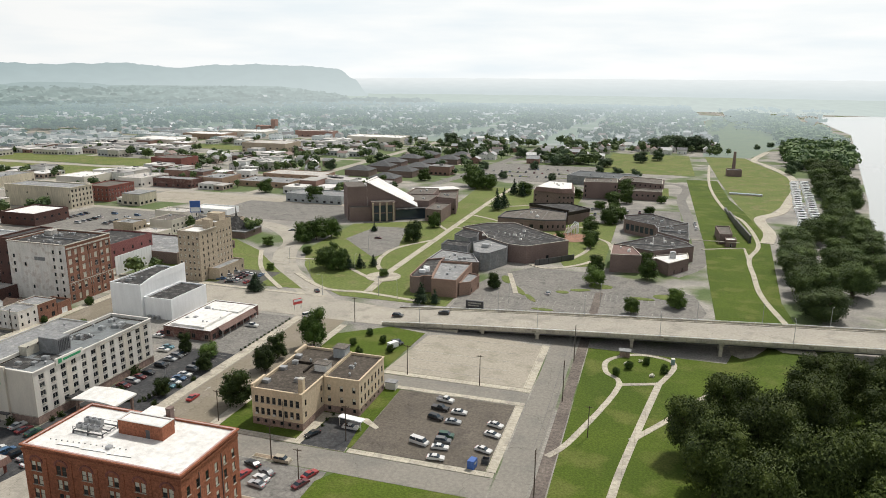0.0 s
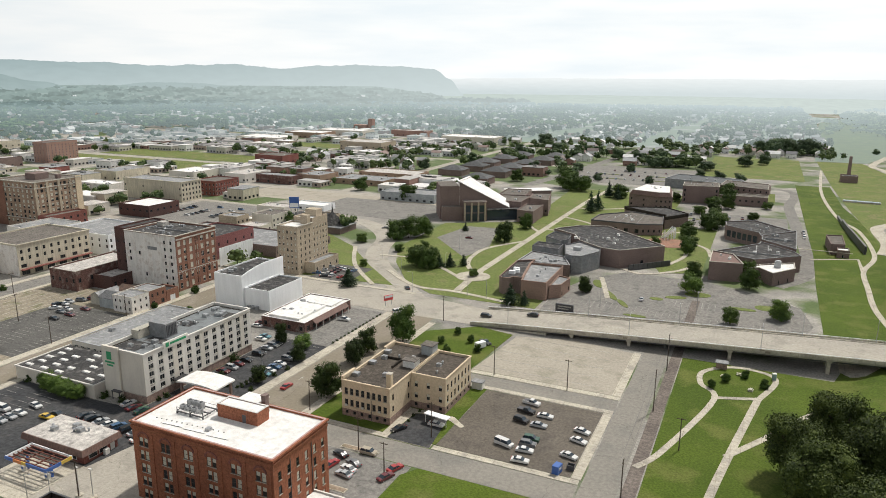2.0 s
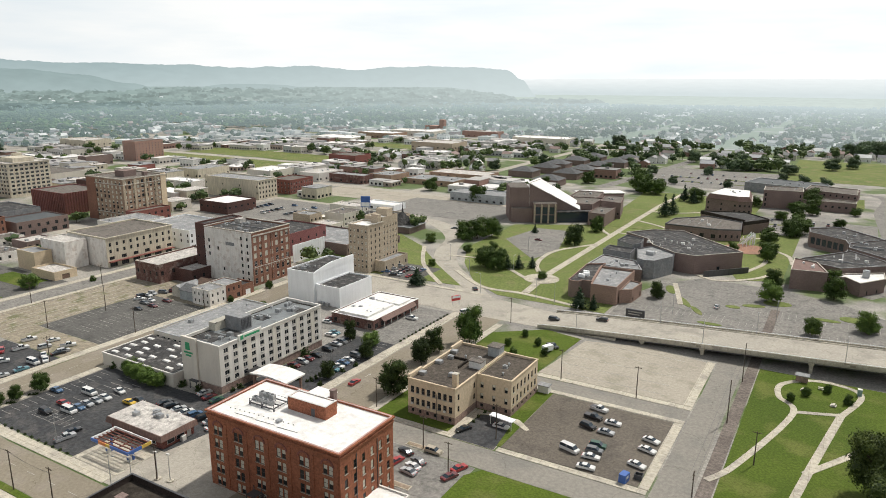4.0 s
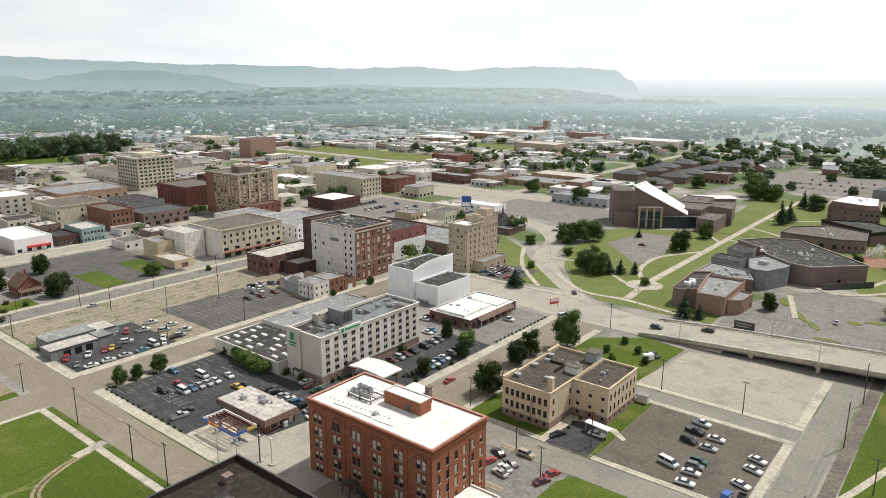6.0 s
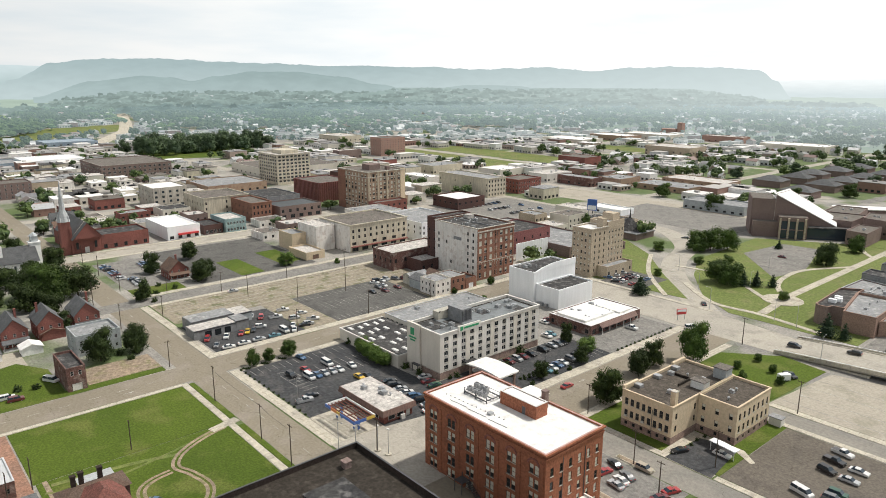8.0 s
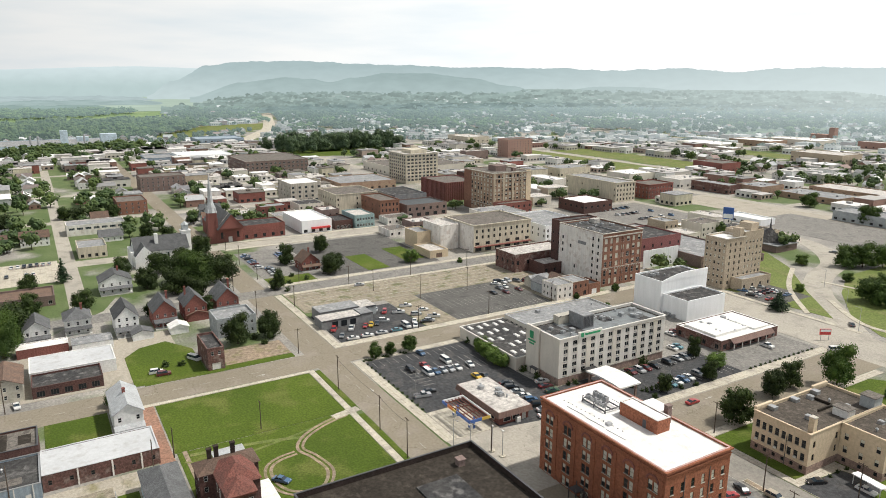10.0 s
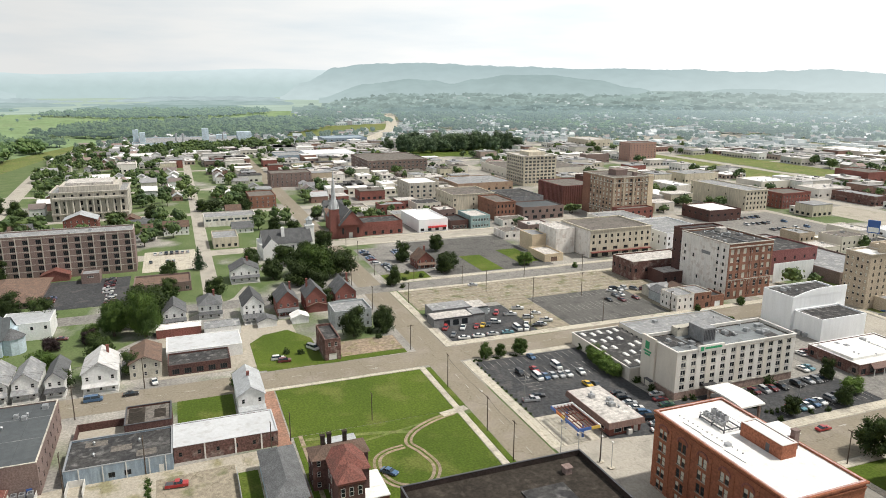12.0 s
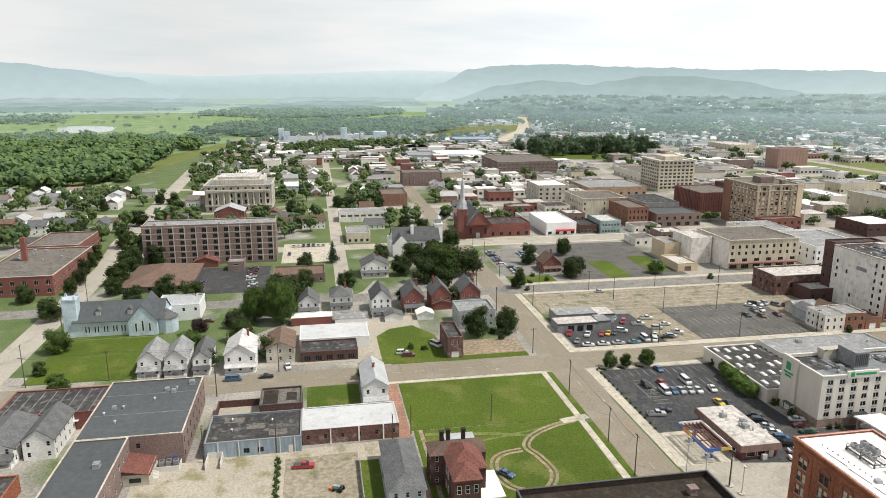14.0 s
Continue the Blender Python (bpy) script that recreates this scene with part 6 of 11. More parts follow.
# tan civic building
e = block("civic_building", -108.5, -92, 164, 198, 11.6, stone_tan, roof_brown, "tan stone civic building with a gravel roof and chimney", "building",
          {"S": [rows_of(8, 2, 1.15, 2.1, 3.5, 3.7, "rail glazed sill", frame_dark, margin=1.0), rows_of(6, 1, 1.0, 1.1, 0.9, 3, "", frame_dark)],
           "E": [rows_of(4, 2, 1.05, 1.9, 3.6, 3.7, "rail", frame_dark, margin=1.6)]}, parapet=0.7, coping=stone_tan, band=(stone_base, 2.4), cornice=0.12)
box_part(e, "chimney", 6.4, 7.9, -15.6, -14.1, 10.9, 15.5, stone_tan)
box_part(e, "chimney_cap", 6.3, 8.0, -15.7, -14.0, 15.5, 15.7, limestone)
for name, x0, x1, y0, y1, z1, m in (("plant_room", 3.2, 7.4, 0.7, 4.2, 13.2, siding_white), ("stair_house", 4.0, 8.0, 12.4, 16.4, 14.2, siding_grey)):
    box_part(e, name, x0, x1, y0, y1, 10.9, z1, m)
    box_part(e, "flat_roof", x0 - 0.3, x1 + 0.3, y0 - 0.3, y1 + 0.3, z1, z1 + 0.2, roof_gravel)
for k in range(3):
    box_part(e, "louvre", 7.4, 7.46, 1.0 + k * 1.1, 1.8 + k * 1.1, 11.3, 12.8, frame_white)
for y0, y1 in ((-16.6, -9.5), (9.5, 16.6)):
    box_part(e, "parapet_step", -8.6, -7.8, y0, y1, 11.6, 12.5, stone_tan)
box_part(e, "roof_ridge", -6.5, 1.0, 4.6, 5.0, 10.9, 11.7, roof_black)
box_part(e, "roof_ridge", 0.6, 1.0, -2.0, 4.6, 10.9, 11.7, roof_black)
for u in bays(16.5, 8, 1.15, 1.0)[::3]:
    box_part(e, "window_unit", u - 8.25 - 0.35, u - 8.25 + 0.35, -17.5, -17.02, 3.5, 4.0, frame_white, "white window air unit")
s = Shape()
s.rod((2.0, -17.1, 0.2), (2.0, -17.1, 8.6), 0.09, 6)
part("downpipe", s, steel_dark, e)
for k in (-12, -2, 8):
    box_part(e, "roof_hatch", -7.8, -5.6, k, k + 1.8, 10.9, 11.9, steel)
rooftop_units(e, 5, 13, 28, 10.9, 6)
e = block("civic_wing", -91.9, -80.2, 177.5, 197.5, 11.6, stone_tan, roof_brown, "east wing of the tan civic building", "building",
          {"S": [rows_of(3, 2, 1.1, 1.9, 3.6, 3.7, "rail blind", frame_dark, margin=1.2), rows_of(3, 1, 1.0, 1.1, 0.9, 3, "", frame_dark)],
           "E": [rows_of(7, 2, 1.15, 2.1, 3.5, 3.7, "rail glazed sill", frame_dark, margin=1.2), rows_of(6, 1, 1.0, 1.1, 0.9, 3, "", frame_dark)]}, parapet=0.7, coping=stone_tan, band=(stone_base, 2.4), cornice=0.12)
rooftop_units(e, 3, 9, 14, 10.9, 16)
e = thing("entrance_canopy", -79.8, 170.8, 0.15, -8, "white flat canopy over a concrete walk", "canopy")
box_part(e, "roof", -4, 4, -1.2, 1.2, 2.7, 2.95, paint_white)
for px in (-3.6, 3.6):
    box_part(e, "post", px - 0.08, px + 0.08, -0.9, -0.74, 0, 2.7, frame_white)
e = thing("shed", -78.2, 199.2, 0.1, 0, "small white utility shed by the lawn", "shed")
box_part(e, "wall", -1.8, 1.8, -1.3, 1.3, 0, 2.4, stucco_white)
box_part(e, "roof", -2.0, 2.0, -1.5, 1.5, 2.4, 2.6, roof_grey)
for x, y in ((-68, 121),):
    e = block("white_roofed_shop", -96, -80, 108.5, 121, 5, stucco_white, roof_white, "small white flat-roofed shop behind the brick block", "shop", parapet=0.3)

# white hall, restaurant, tall buff block
e = block("white_hall", -218.5, -203, 230.5, 260, 14.5, paint_white, roof_tar, "tall windowless white hall with a dark roof", "building", parapet=0.5, coping=paint_white)
s = Shape()
line = [(-14.7 + 16 * i / 10, 14.5 + 2.6 * math.sin(math.pi / 2 * i / 10)) for i in range(11)] + [(14.7, 17.1)]
n = len(line)
s.solid([(7.4, v, 14.1) for v, z in line] + [(7.84, v, 14.1) for v, z in line] + [(7.4, v, z) for v, z in line] + [(7.84, v, z) for v, z in line],
        [q for i in range(n - 1) for q in ((n + i, n + i + 1, 3 * n + i + 1, 3 * n + i), (i + 1, i, 2 * n + i, 2 * n + i + 1), (2 * n + i, 3 * n + i, 3 * n + i + 1, 2 * n + i + 1))]
        + [(0, n, 3 * n, 2 * n), (2 * n - 1, n - 1, 3 * n - 1, 4 * n - 1)])
part("curved_gable", s, paint_white, e)
rooftop_units(e, 5, 10, 24, 14, 4)
e = block("white_hall_annex", -202.9, -189.5, 232, 256, 9, paint_white, roof_tar, "low white annex with a dark flat roof", "building", parapet=0.5, coping=paint_white)
for k in (-4.2, -2.4, 0.2):
    box_part(e, "air_unit", k - 0.7, k + 0.7, -13.4, -12.1, 0, 1.5, steel)
e = block("restaurant", -181, -159.5, 216, 250, 4.4, brick_worn, roof_white, "low brick restaurant with a patched white roof", "restaurant",
          {"E": [rows_of(8, 1, 2.2, 2.2, 0.5, 3, "mullion", frame_dark)], "S": [rows_of(4, 1, 1.6, 1.8, 0.8, 3, "mullion", frame_dark)]}, parapet=0.35, coping=roof_white)
box_part(e, "upper_roof", -8.5, 6.5, -15, 4, 4.05, 5.0, roof_white)
box_part(e, "upper_roof", -4.5, 8.5, 5.5, 15, 4.05, 4.7, roof_white)
s = Shape()
s.solid([(10.8, -12, 4.4), (12.6, -12, 2.9), (12.6, 13, 2.9), (10.8, 13, 4.4), (10.8, -12, 4.2), (12.6, -12, 2.7), (12.6, 13, 2.7), (10.8, 13, 4.2)], [(0, 1, 2, 3), (7, 6, 5, 4), (1, 5, 6, 2), (0, 4, 5, 1), (2, 6, 7, 3)])
part("awning", s, mansard_brown, e, "sloping brown awning over the windows")
for k in range(6):
    box_part(e, "awning_post", 12.3, 12.5, -11.5 + k * 4.8, -11.3 + k * 4.8, 0, 2.8, frame_white)
for x0, x1, y0, y1 in ((-9.6, -4, -16, -12), (2, 9, 6, 9), (-2, 4, -3, 1)):
    box_part(e, "roof_patch", x0, x1, y0, y1, 4.05, 4.09, roof_dirty, "stained patch of roofing")
rooftop_units(e, 9, 18, 28, 4.4, 14)
e = block("buff_tower", -225, -212.5, 284.5, 298, 25.5, brick_buff, roof_white, "tall buff brick block with many small windows", "building",
          {"S": [rows_of(5, 7, 1.0, 1.6, 2.6, 3.15, "rail mixed", frame_dark, margin=0.8)], "E": [rows_of(3, 7, 1.0, 1.6, 2.6, 3.15, "rail", frame_dark, margin=2.5)]}, parapet=0.8, coping=limestone, cornice=0.3)
box_part(e, "stair_tower", 1, 5.2, 3.8, 6.7, 24.7, 29.5, brick_buff)
e = block("buff_tower_wing", -224.5, -212.8, 298.2, 312.5, 27.5, brick_buff, roof_white, "rear wing of the tall buff brick block", "building",
          {"E": [rows_of(5, 7, 1.0, 1.6, 2.6, 3.15, "rail mixed", frame_dark, margin=1.0)], "S": [rows_of(2, 1, 1.0, 1.6, 2.6, 3.15)]}, parapet=0.8, coping=brick_buff)
box_part(e, "stair_house", -4, 3, 1, 6.5, 26.7, 30.5, brick_buff)
e = block("buff_annex", -212.3, -206, 290, 312, 6, brick_buff, roof_grey, "low buff annex beside the tall block", "building", {"E": [rows_of(4, 1, 1.3, 1.8, 1.4, 3, "rail", frame_dark)]})

# red warehouse with the white painted side
e = block("warehouse", -278.8, -246, 236, 262.5, 27.0, brick_rust, roof_tar, "tall rust brick warehouse with arched windows and a painted side", "building",
          {"E": [rows_of(7, 2, 1.7, 2.7, 1.2, 4.2, "rail mixed", frame_white, margin=1.2), rows_of(7, 4, 1.9, 2.5, 10.0, 3.9, "rail mixed mullion", frame_white, margin=1.2)],
           }, parapet=0.8, coping=limestone, cornice=0.25)
box_part(e, "painted_side", -16.38, 16.3, -13.33, -13.26, 0.2, 26.6, paint_worn, "side wall of worn white paint")
for k in range(7):
    for u, n0, n1 in ((9.5, 0, 7), (13.4, 0, 7), (-13.2, 3, 6), (-3.5, 1, 2), (-7, 4, 5)):
        if n0 <= k < n1:
            w_ = box_part(e, "window", u - 0.5, u + 0.5, -13.42, -13.33, 2.2 + k * 3.4, 3.9 + k * 3.4, frame_dark)
            box_part(w_, "pane", u - 0.42, u + 0.42, -13.45, -13.42, 2.3 + k * 3.4, 3.8 + k * 3.4, glass_dark)
for k in range(5):
    box_part(e, "brick_pier", 16.4, 16.55, -13.2 + k * 6.35, -12.5 + k * 6.35, 0, 25.6, brick_rust)
box_part(e, "brick_cornice", 16.4, 16.75, -13.2, 13.2, 24.9, 25.5, limestone)
box_part(e, "sill_course", 16.4, 16.6, -13.2, 13.2, 9.2, 9.5, limestone)
for u in bays(26.5, 7, 1.7, 1.2):
    s = Shape()
    arch(s, (16.4, u - 13.25, 8.2), 0.95, 1.35, 0.14, "y", 10)
    part("window_arch", s, limestone, e)
s = Shape()
s.box(-1.5, 4.5, -13.42, -13.33, 19, 20.6)
part("painted_sign", s, block_grey, e, "dark painted sign panel")
rooftop_units(e, 16, 28, 22, 26.2, 9)
box_part(e, "tank_room", -13, -9, 4, 8, 26.2, 28.2, roof_dirty)
box_part(e, "roof_kerb", -15, 15, -1.2, -0.8, 26.2, 26.8, roof_grey)
block("warehouse_tower", -286.6, -279.1, 237, 262, 27.6, brick_dark, roof_tar, "dark brick tower wall of the warehouse", "building", {"S": [rows_of(2, 4, 0.9, 1.4, 5, 5, "", frame_dark)]})
block("annex_shop", -251, -239.6, 203, 212.4, 7.4, paint_worn, roof_grey, "two-storey shop with worn white painted walls", "shop",
      {"E": [rows_of(3, 2, 0.9, 1.4, 1.2, 3.2, "rail", frame_dark)], "S": [rows_of(4, 2, 0.9, 1.4, 1.2, 3.2, "rail", frame_dark)]}, parapet=0.3, coping=limestone)
block("annex_shop", -251, -239.6, 212.5, 222, 7.6, brick_rust, roof_grey, "two-storey orange brick shop with a grey roof", "shop",
      {"E": [rows_of(3, 1, 1.0, 1.6, 4.4, 3, "rail", frame_dark), rows_of(2, 1, 1.8, 2.1, 0.5, 3, "mullion", frame_dark)]}, parapet=0.3, coping=limestone)
block("garage_shop", -250, -239.7, 222.4, 229.6, 5.2, brick_rust, roof_tar, "low orange brick garage with a pale door", "shop", {"E": [rows_of(1, 1, 3.2, 2.6, 0.1, 3, "mullion", frame_white, paint_white)]})
block("brick_yard", -307, -289, 215, 252, 9.8, brick_worn, roof_dirty, "red brick store with a patched pale roof", "building", {"S": [rows_of(4, 1, 1.4, 2.0, 4, 3, "rail", frame_dark)], "E": [rows_of(6, 1, 1.6, 2.2, 4, 3, "mullion", frame_dark)]}, coping=limestone)
block("brick_yard_wing", -288.7, -276, 224, 250, 6.5, brick_dark, roof_dirty, "lower dark wing of the brick store", "building", {"E": [rows_of(5, 1, 1.4, 1.8, 2, 3, "rail", frame_dark)]})
for x, y, w, d, h, axis, wl_, rf_, lab in ((-256.5, 208.5, 9, 8.6, 4.6, "x", siding_grey, shingle_grey, "grey gabled shed behind the painted shop"),
                                       (-264.5, 211, 7, 11, 4.0, "y", siding_cream, roof_grey, "pale shed with a shallow grey roof"),
                                       (-258, 219.5, 11, 8, 4.4, "x", brick_brown, shingle_brown, "brown brick shed with a worn gable roof")):
    house(x, y, w, d, h, 1.8, wl_, rf_, lab, axis=axis, wins=False, name="rear_shed", category="shed")
e = block("dark_store", -300, -272, 262.8, 322, 13, brick_purple, roof_tar, "long purple-brown brick store behind the warehouse", "building",
          {"E": [rows_of(9, 2, 1.2, 1.8, 2.5, 5.0, "rail", frame_dark)], "S": [rows_of(5, 2, 1.2, 1.8, 2.5, 5.0, "rail", frame_dark)]}, coping=brick_purple)
rooftop_units(e, 7, 22, 50, 12.3, 31)
e = thing("white_fence_wall", -260.6, 280, 0, 0, "tall white panelled wall beside the warehouse", "wall")
for i in range(14):
    box_part(e, "panel", -0.15, 0.15, i * 1.93, i * 1.93 + 1.85, 0, 10.0, paint_white)
sheet("rear_yard", lot_weedy, rect(-281.2, -239.3, 201.2, 231), 0.0703, "cracked yard behind the painted shop", category="yard")
sheet("tower_lot", asphalt_mid, rect(-206, -184, 284, 312), 0.1325, "small dark car park beside the buff tower", category="car park")
for k, col in enumerate(("white", "silver", "red", "black", "white", "blue")):
    car(-201 + (k % 3) * 5.2, 290 + (k // 3) * 13, 90, "sedan", col, "parked beside the buff tower", 0.1325)


# ---- west side: sheds, yards and houses ----
e = block("long_workshop", -216, -179, -65, -38, 9, brick_brown, roof_slate, "large brick workshop with a smooth grey roof and vents", "workshop",
          {"N": [rows_of(8, 2, 1.2, 1.7, 1.4, 3.8, "rail", frame_dark)], "E": [rows_of(2, 1, 1.1, 1.5, 5.4, 3, "rail", frame_dark, margin=15)]}, parapet=0.35, coping=limestone)
rooftop_units(e, 9, 34, 24, 8.65, 21)
for k in (-9, 4):
    box_part(e, "roof_seam", k, k + 0.15, -13, 13, 8.65, 8.69, roof_grey)
box_part(e, "door", 18.5, 18.56, 10.5, 11.8, 0, 2.4, sign_blue, "blue door")
e = block("brick_workshop", -178.8, -120, -65, -51.5, 9, brick_brown, roof_slate, "long brick arm of the workshop with a grey roof", "workshop",
          {"N": [rows_of(14, 2, 1.2, 1.7, 1.4, 3.8, "rail", frame_white)], "S": [rows_of(14, 2, 1.2, 1.7, 1.4, 3.8, "rail", frame_white)]}, parapet=0.35, coping=limestone)
rooftop_units(e, 8, 54, 10, 8.65, 22)
box_part(e, "chimney", 4, 5.2, 3, 4.2, 8.65, 11.5, brick_red)
e = thing("porch_annex", -176.5, -48.2, 0, 0, "small annex with a brown roof and a white stair", "annex")
s = Shape()
s.box(-2.2, 7, -3.2, 3.2, 0, 3.2)
part("wall", s, siding_cream, e)
s = Shape()
s.solid([(-2.4, -3.3, 4.6), (7.4, -3.3, 4.6), (7.4, 3.6, 3.1), (-2.4, 3.6, 3.1), (-2.4, -3.3, 4.4), (7.4, -3.3, 4.4), (7.4, 3.6, 2.9), (-2.4, 3.6, 2.9)], [(0, 1, 2, 3), (7, 6, 5, 4), (4, 5, 1, 0), (5, 6, 2, 1), (6, 7, 3, 2), (7, 4, 0, 3)])
part("roof", s, shingle_red, e)
for k in range(6):
    box_part(e, "step", 2.5 + k * 0.3, 2.8 + k * 0.3, 3.25, 4.6, 0, 1.5 - k * 0.25, frame_white)
box_part(e, "window", 7.0, 7.05, -1.6, 1.2, 1.0, 2.2, glass_dark)
e = thing("bin_screen", -177, -30.2, 0.08, 0, "white board screen round the bins", "fence")
for a in ((-3, 3, -2, -1.85), (-3, 3, 1.85, 2), (-3, -2.85, -1.85, 1.85)):
    box_part(e, "board", a[0], a[1], a[2], a[3], 0, 1.8, frame_white)
e = thing("unit_pen", -177.6, -41.8, 0.08, 0, "white fenced pen with grey cooling units", "pen")
for a in ((-1.6, 2.4, -3.2, -3.08), (2.28, 2.4, -3.08, 3.0), (-1.6, 2.28, 2.88, 3.0)):
    box_part(e, "board", *a, 0, 1.5, frame_white)
for k in range(3):
    s = Shape()
    s.box(-0.9, 0.9, -2.4 + k * 1.8, -1.1 + k * 1.8, 0, 2.0)
    s.tube(0, -1.75 + k * 1.8, 2.0, 2.1, 0.5, 0.5, 12, 1)
    part("cooling_unit", s, [steel, steel_dark], e)
e = block("red_flat_store", -222, -204, -95, -67.5, 5.5, brick_red, roof_tar, "low red brick store with a black seamed roof", "shop", parapet=0.4, coping=brick_red)
for k in range(8):
    box_part(e, "roof_seam", -8.6, 8.6, -12 + k * 3.4, -11.85 + k * 3.4, 5.1, 5.15, roof_grey)
box_part(e, "awning", 9.0, 10.0, 6, 9.4, 3.0, 3.2, paint_white)
e = block("blue_workshop", -196.5, -180, -33, -7.2, 4.6, metal_blue, roof_tar, "low blue metal-sided workshop with a patched black roof", "workshop",
          {"E": [rows_of(2, 1, 1.6, 1.5, 0.8, 3, "mullion", frame_dark, margin=14)]}, parapet=0.4, coping=steel)
for k in (-9.5, -4, 1.5, 7, 11):
    box_part(e, "downpipe", 8.25, 8.45, k, k + 0.25, 0, 4.5, frame_white)
for k in (0, 1, 2):
    box_part(e, "roof_patch", -6.5 + k * 4.4, -3.6 + k * 4.6, -9 + k * 6.5, -3.5 + k * 6.2, 4.2, 4.25, roof_gravel, "worn pale patch of roofing")
box_part(e, "door", 8.25, 8.32, 9.4, 10.6, 0, 2.2, frame_white)
rooftop_units(e, 3, 12, 20, 4.2, 31)
e = block("stained_store", -209, -196.8, -19.6, -7.2, 6.6, brick_dark, roof_gravel, "raised dark store with a stained gravel roof", "workshop", parapet=0.5, coping=steel_dark)
box_part(e, "roof_stain", -5.4, 4.8, -5.4, -1.0, 6.1, 6.14, roof_black, "black tar patch")
box_part(e, "roof_stain", -3.0, 2.6, 1.5, 4.6, 6.1, 6.14, roof_black, "black tar patch")
e = thing("walled_yard", -203.2, -26.4, 0, 0, "sunken pale yard behind a dark wall", "yard")
for a in ((-6.2, 6.2, -6.6, -6.3), (-6.2, -5.9, -6.3, 6.6), (5.9, 6.2, -6.3, 6.6)):
    box_part(e, "wall", *a, 0, 3.2, brick_dark)
box_part(e, "yard_deck", -5.8, 5.8, -6.2, 6.5, 0, 1.0, lot_pale)
e = block("brick_shed", -197, -183, -7, 20.4, 4.6, brick_worn, metal_roof, "low brick shed with a pale white roof", "shed",
          {"E": [rows_of(6, 1, 0.9, 1.3, 1.6, 3, "rail", frame_dark)]}, parapet=0.12, coping=metal_roof)
for k in (-6, 2, 9):
    box_part(e, "pilaster", 7.0, 7.25, k, k + 0.4, 0, 4.5, paint_worn)
house(-212.5, 15.5, 7.8, 18, 7.2, 2.6, siding_white, tin_roof, "narrow white two-storey house with a grey tin roof", turn=90, porch=(1.6, 2.8), chimney=(0, 0))
house(-159.5, 18.3, 8.6, 25, 5.4, 2.6, siding_blue, shingle_grey, "long pale blue house with a grey hip roof", turn=90, style="hip", wins=True)
e = house(-159.9, 32.5, 14.1, 6.6, 8.6, 1.7, brick_dark, shingle_brown, "dark brick house with a red front wing and tall chimneys", turn=90, style="hip")
for x0, x1, y0, y1, rise in ((-3.6, 5.3, -11.0, -3.32, 3.1), (-3.5, 3.0, -15.7, -11.02, 2.2)):
    box_part(e, "wing_wall", x0, x1, y0, y1, 0, 8.6, brick_dark)
    s = Shape()
    hip(s, x1 - x0, y1 - y0 + (4.5 if rise > 3 else 3.0), 8.6, rise, 0.4)
    part("wing_roof", s, shingle_red, e, "rusty red hip roof", at=Matrix.Translation(((x0 + x1) / 2, (y0 + y1) / 2 + (2.25 if rise > 3 else 1.5), 0.004)))
box_part(e, "eave_band", -3.56, 3.06, -15.78, -15.7, 7.9, 8.3, brick_red)
for fl in (1.0, 4.9):
    for u in (-2.3, -0.25, 1.8):
        part("window", window_mesh(1.05, 2.3, frame_white, glass_dark, "rail"), None, e, at=Matrix.Translation((u, -15.74, fl)))
    for u in (-8.6, -6.0):
        part("window", window_mesh(0.95, 2.1, frame_white, glass_dark, "rail"), None, e, at=Matrix.Translation((-3.64, u, fl)) @ Matrix.Rotation(radians(-90), 4, "Z"))
box_part(e, "rear_wing", -1.0, 6.6, 3.32, 11.5, 0, 5.8, brick_dark)
box_part(e, "rear_roof", -1.3, 6.9, 3.32, 11.8, 5.8, 6.0, tin_roof, "flat grey tin roof")
for cx, cy in ((-3.4, 2.2), (2.4, 2.6), (-1.6, 2.8)):
    s = Shape()
    s.box(cx - 0.5, cx + 0.5, cy - 0.45, cy + 0.45, 8, 11.8)
    s.box(cx - 0.62, cx + 0.62, cy - 0.57, cy + 0.57, 11.8, 12.2)
    part("chimney", s, brick_black, e)
e = thing("lean_to", -150.4, 38.9, 0.1, 0, "white-roofed lean-to beside the brick house", "annex")
box_part(e, "wall", -5.8, 1.6, -1.05, 2.7, 0, 2.8, brick_red)
box_part(e, "wall", 1.62, 5.8, -3.3, 2.7, 0, 2.8, brick_red)
s = Shape()
for x0, x1, y0, y1 in ((-6.0, 1.6, -1.08, 2.95), (1.6, 6.1, -3.36, 2.95)):
    s.prism(rect(x0, x1, y0, y1), 2.8, 3.05, 0, rect(x0 + 0.05, x1 - 0.05, y0 + 0.02, y1 - 0.05))
part("roof", s, roof_white, e)
block("corner_shop", -256, -238.7, 45.2, 51, 8.2, brick_worn, roof_tar, "narrow two-storey brick shop with a black roof", "shop", {"E": [rows_of(2, 1, 1.0, 1.6, 5.4, 3, "rail", frame_white), rows_of(1, 1, 3.2, 2.6, 0.1, 3, "", frame_dark, paint_worn)], "S": [rows_of(3, 1, 0.9, 1.4, 5.6, 3, "rail", frame_dark)]})
block("grey_flats", -283, -269, 55.5, 71, 8.0, siding_grey, roof_grey, "pale grey two-storey flats with a flat roof", "house", {"E": [rows_of(4, 2, 1.0, 1.4, 1.1, 3.3, "rail")], "S": [rows_of(4, 2, 1.0, 1.4, 1.1, 3.3, "rail")]})
block("white_garage", -272, -256, -9, 17.5, 4.4, siding_white, metal_roof, "long garage with a pale white roof", "garage", parapet=0.1, coping=roof_white)
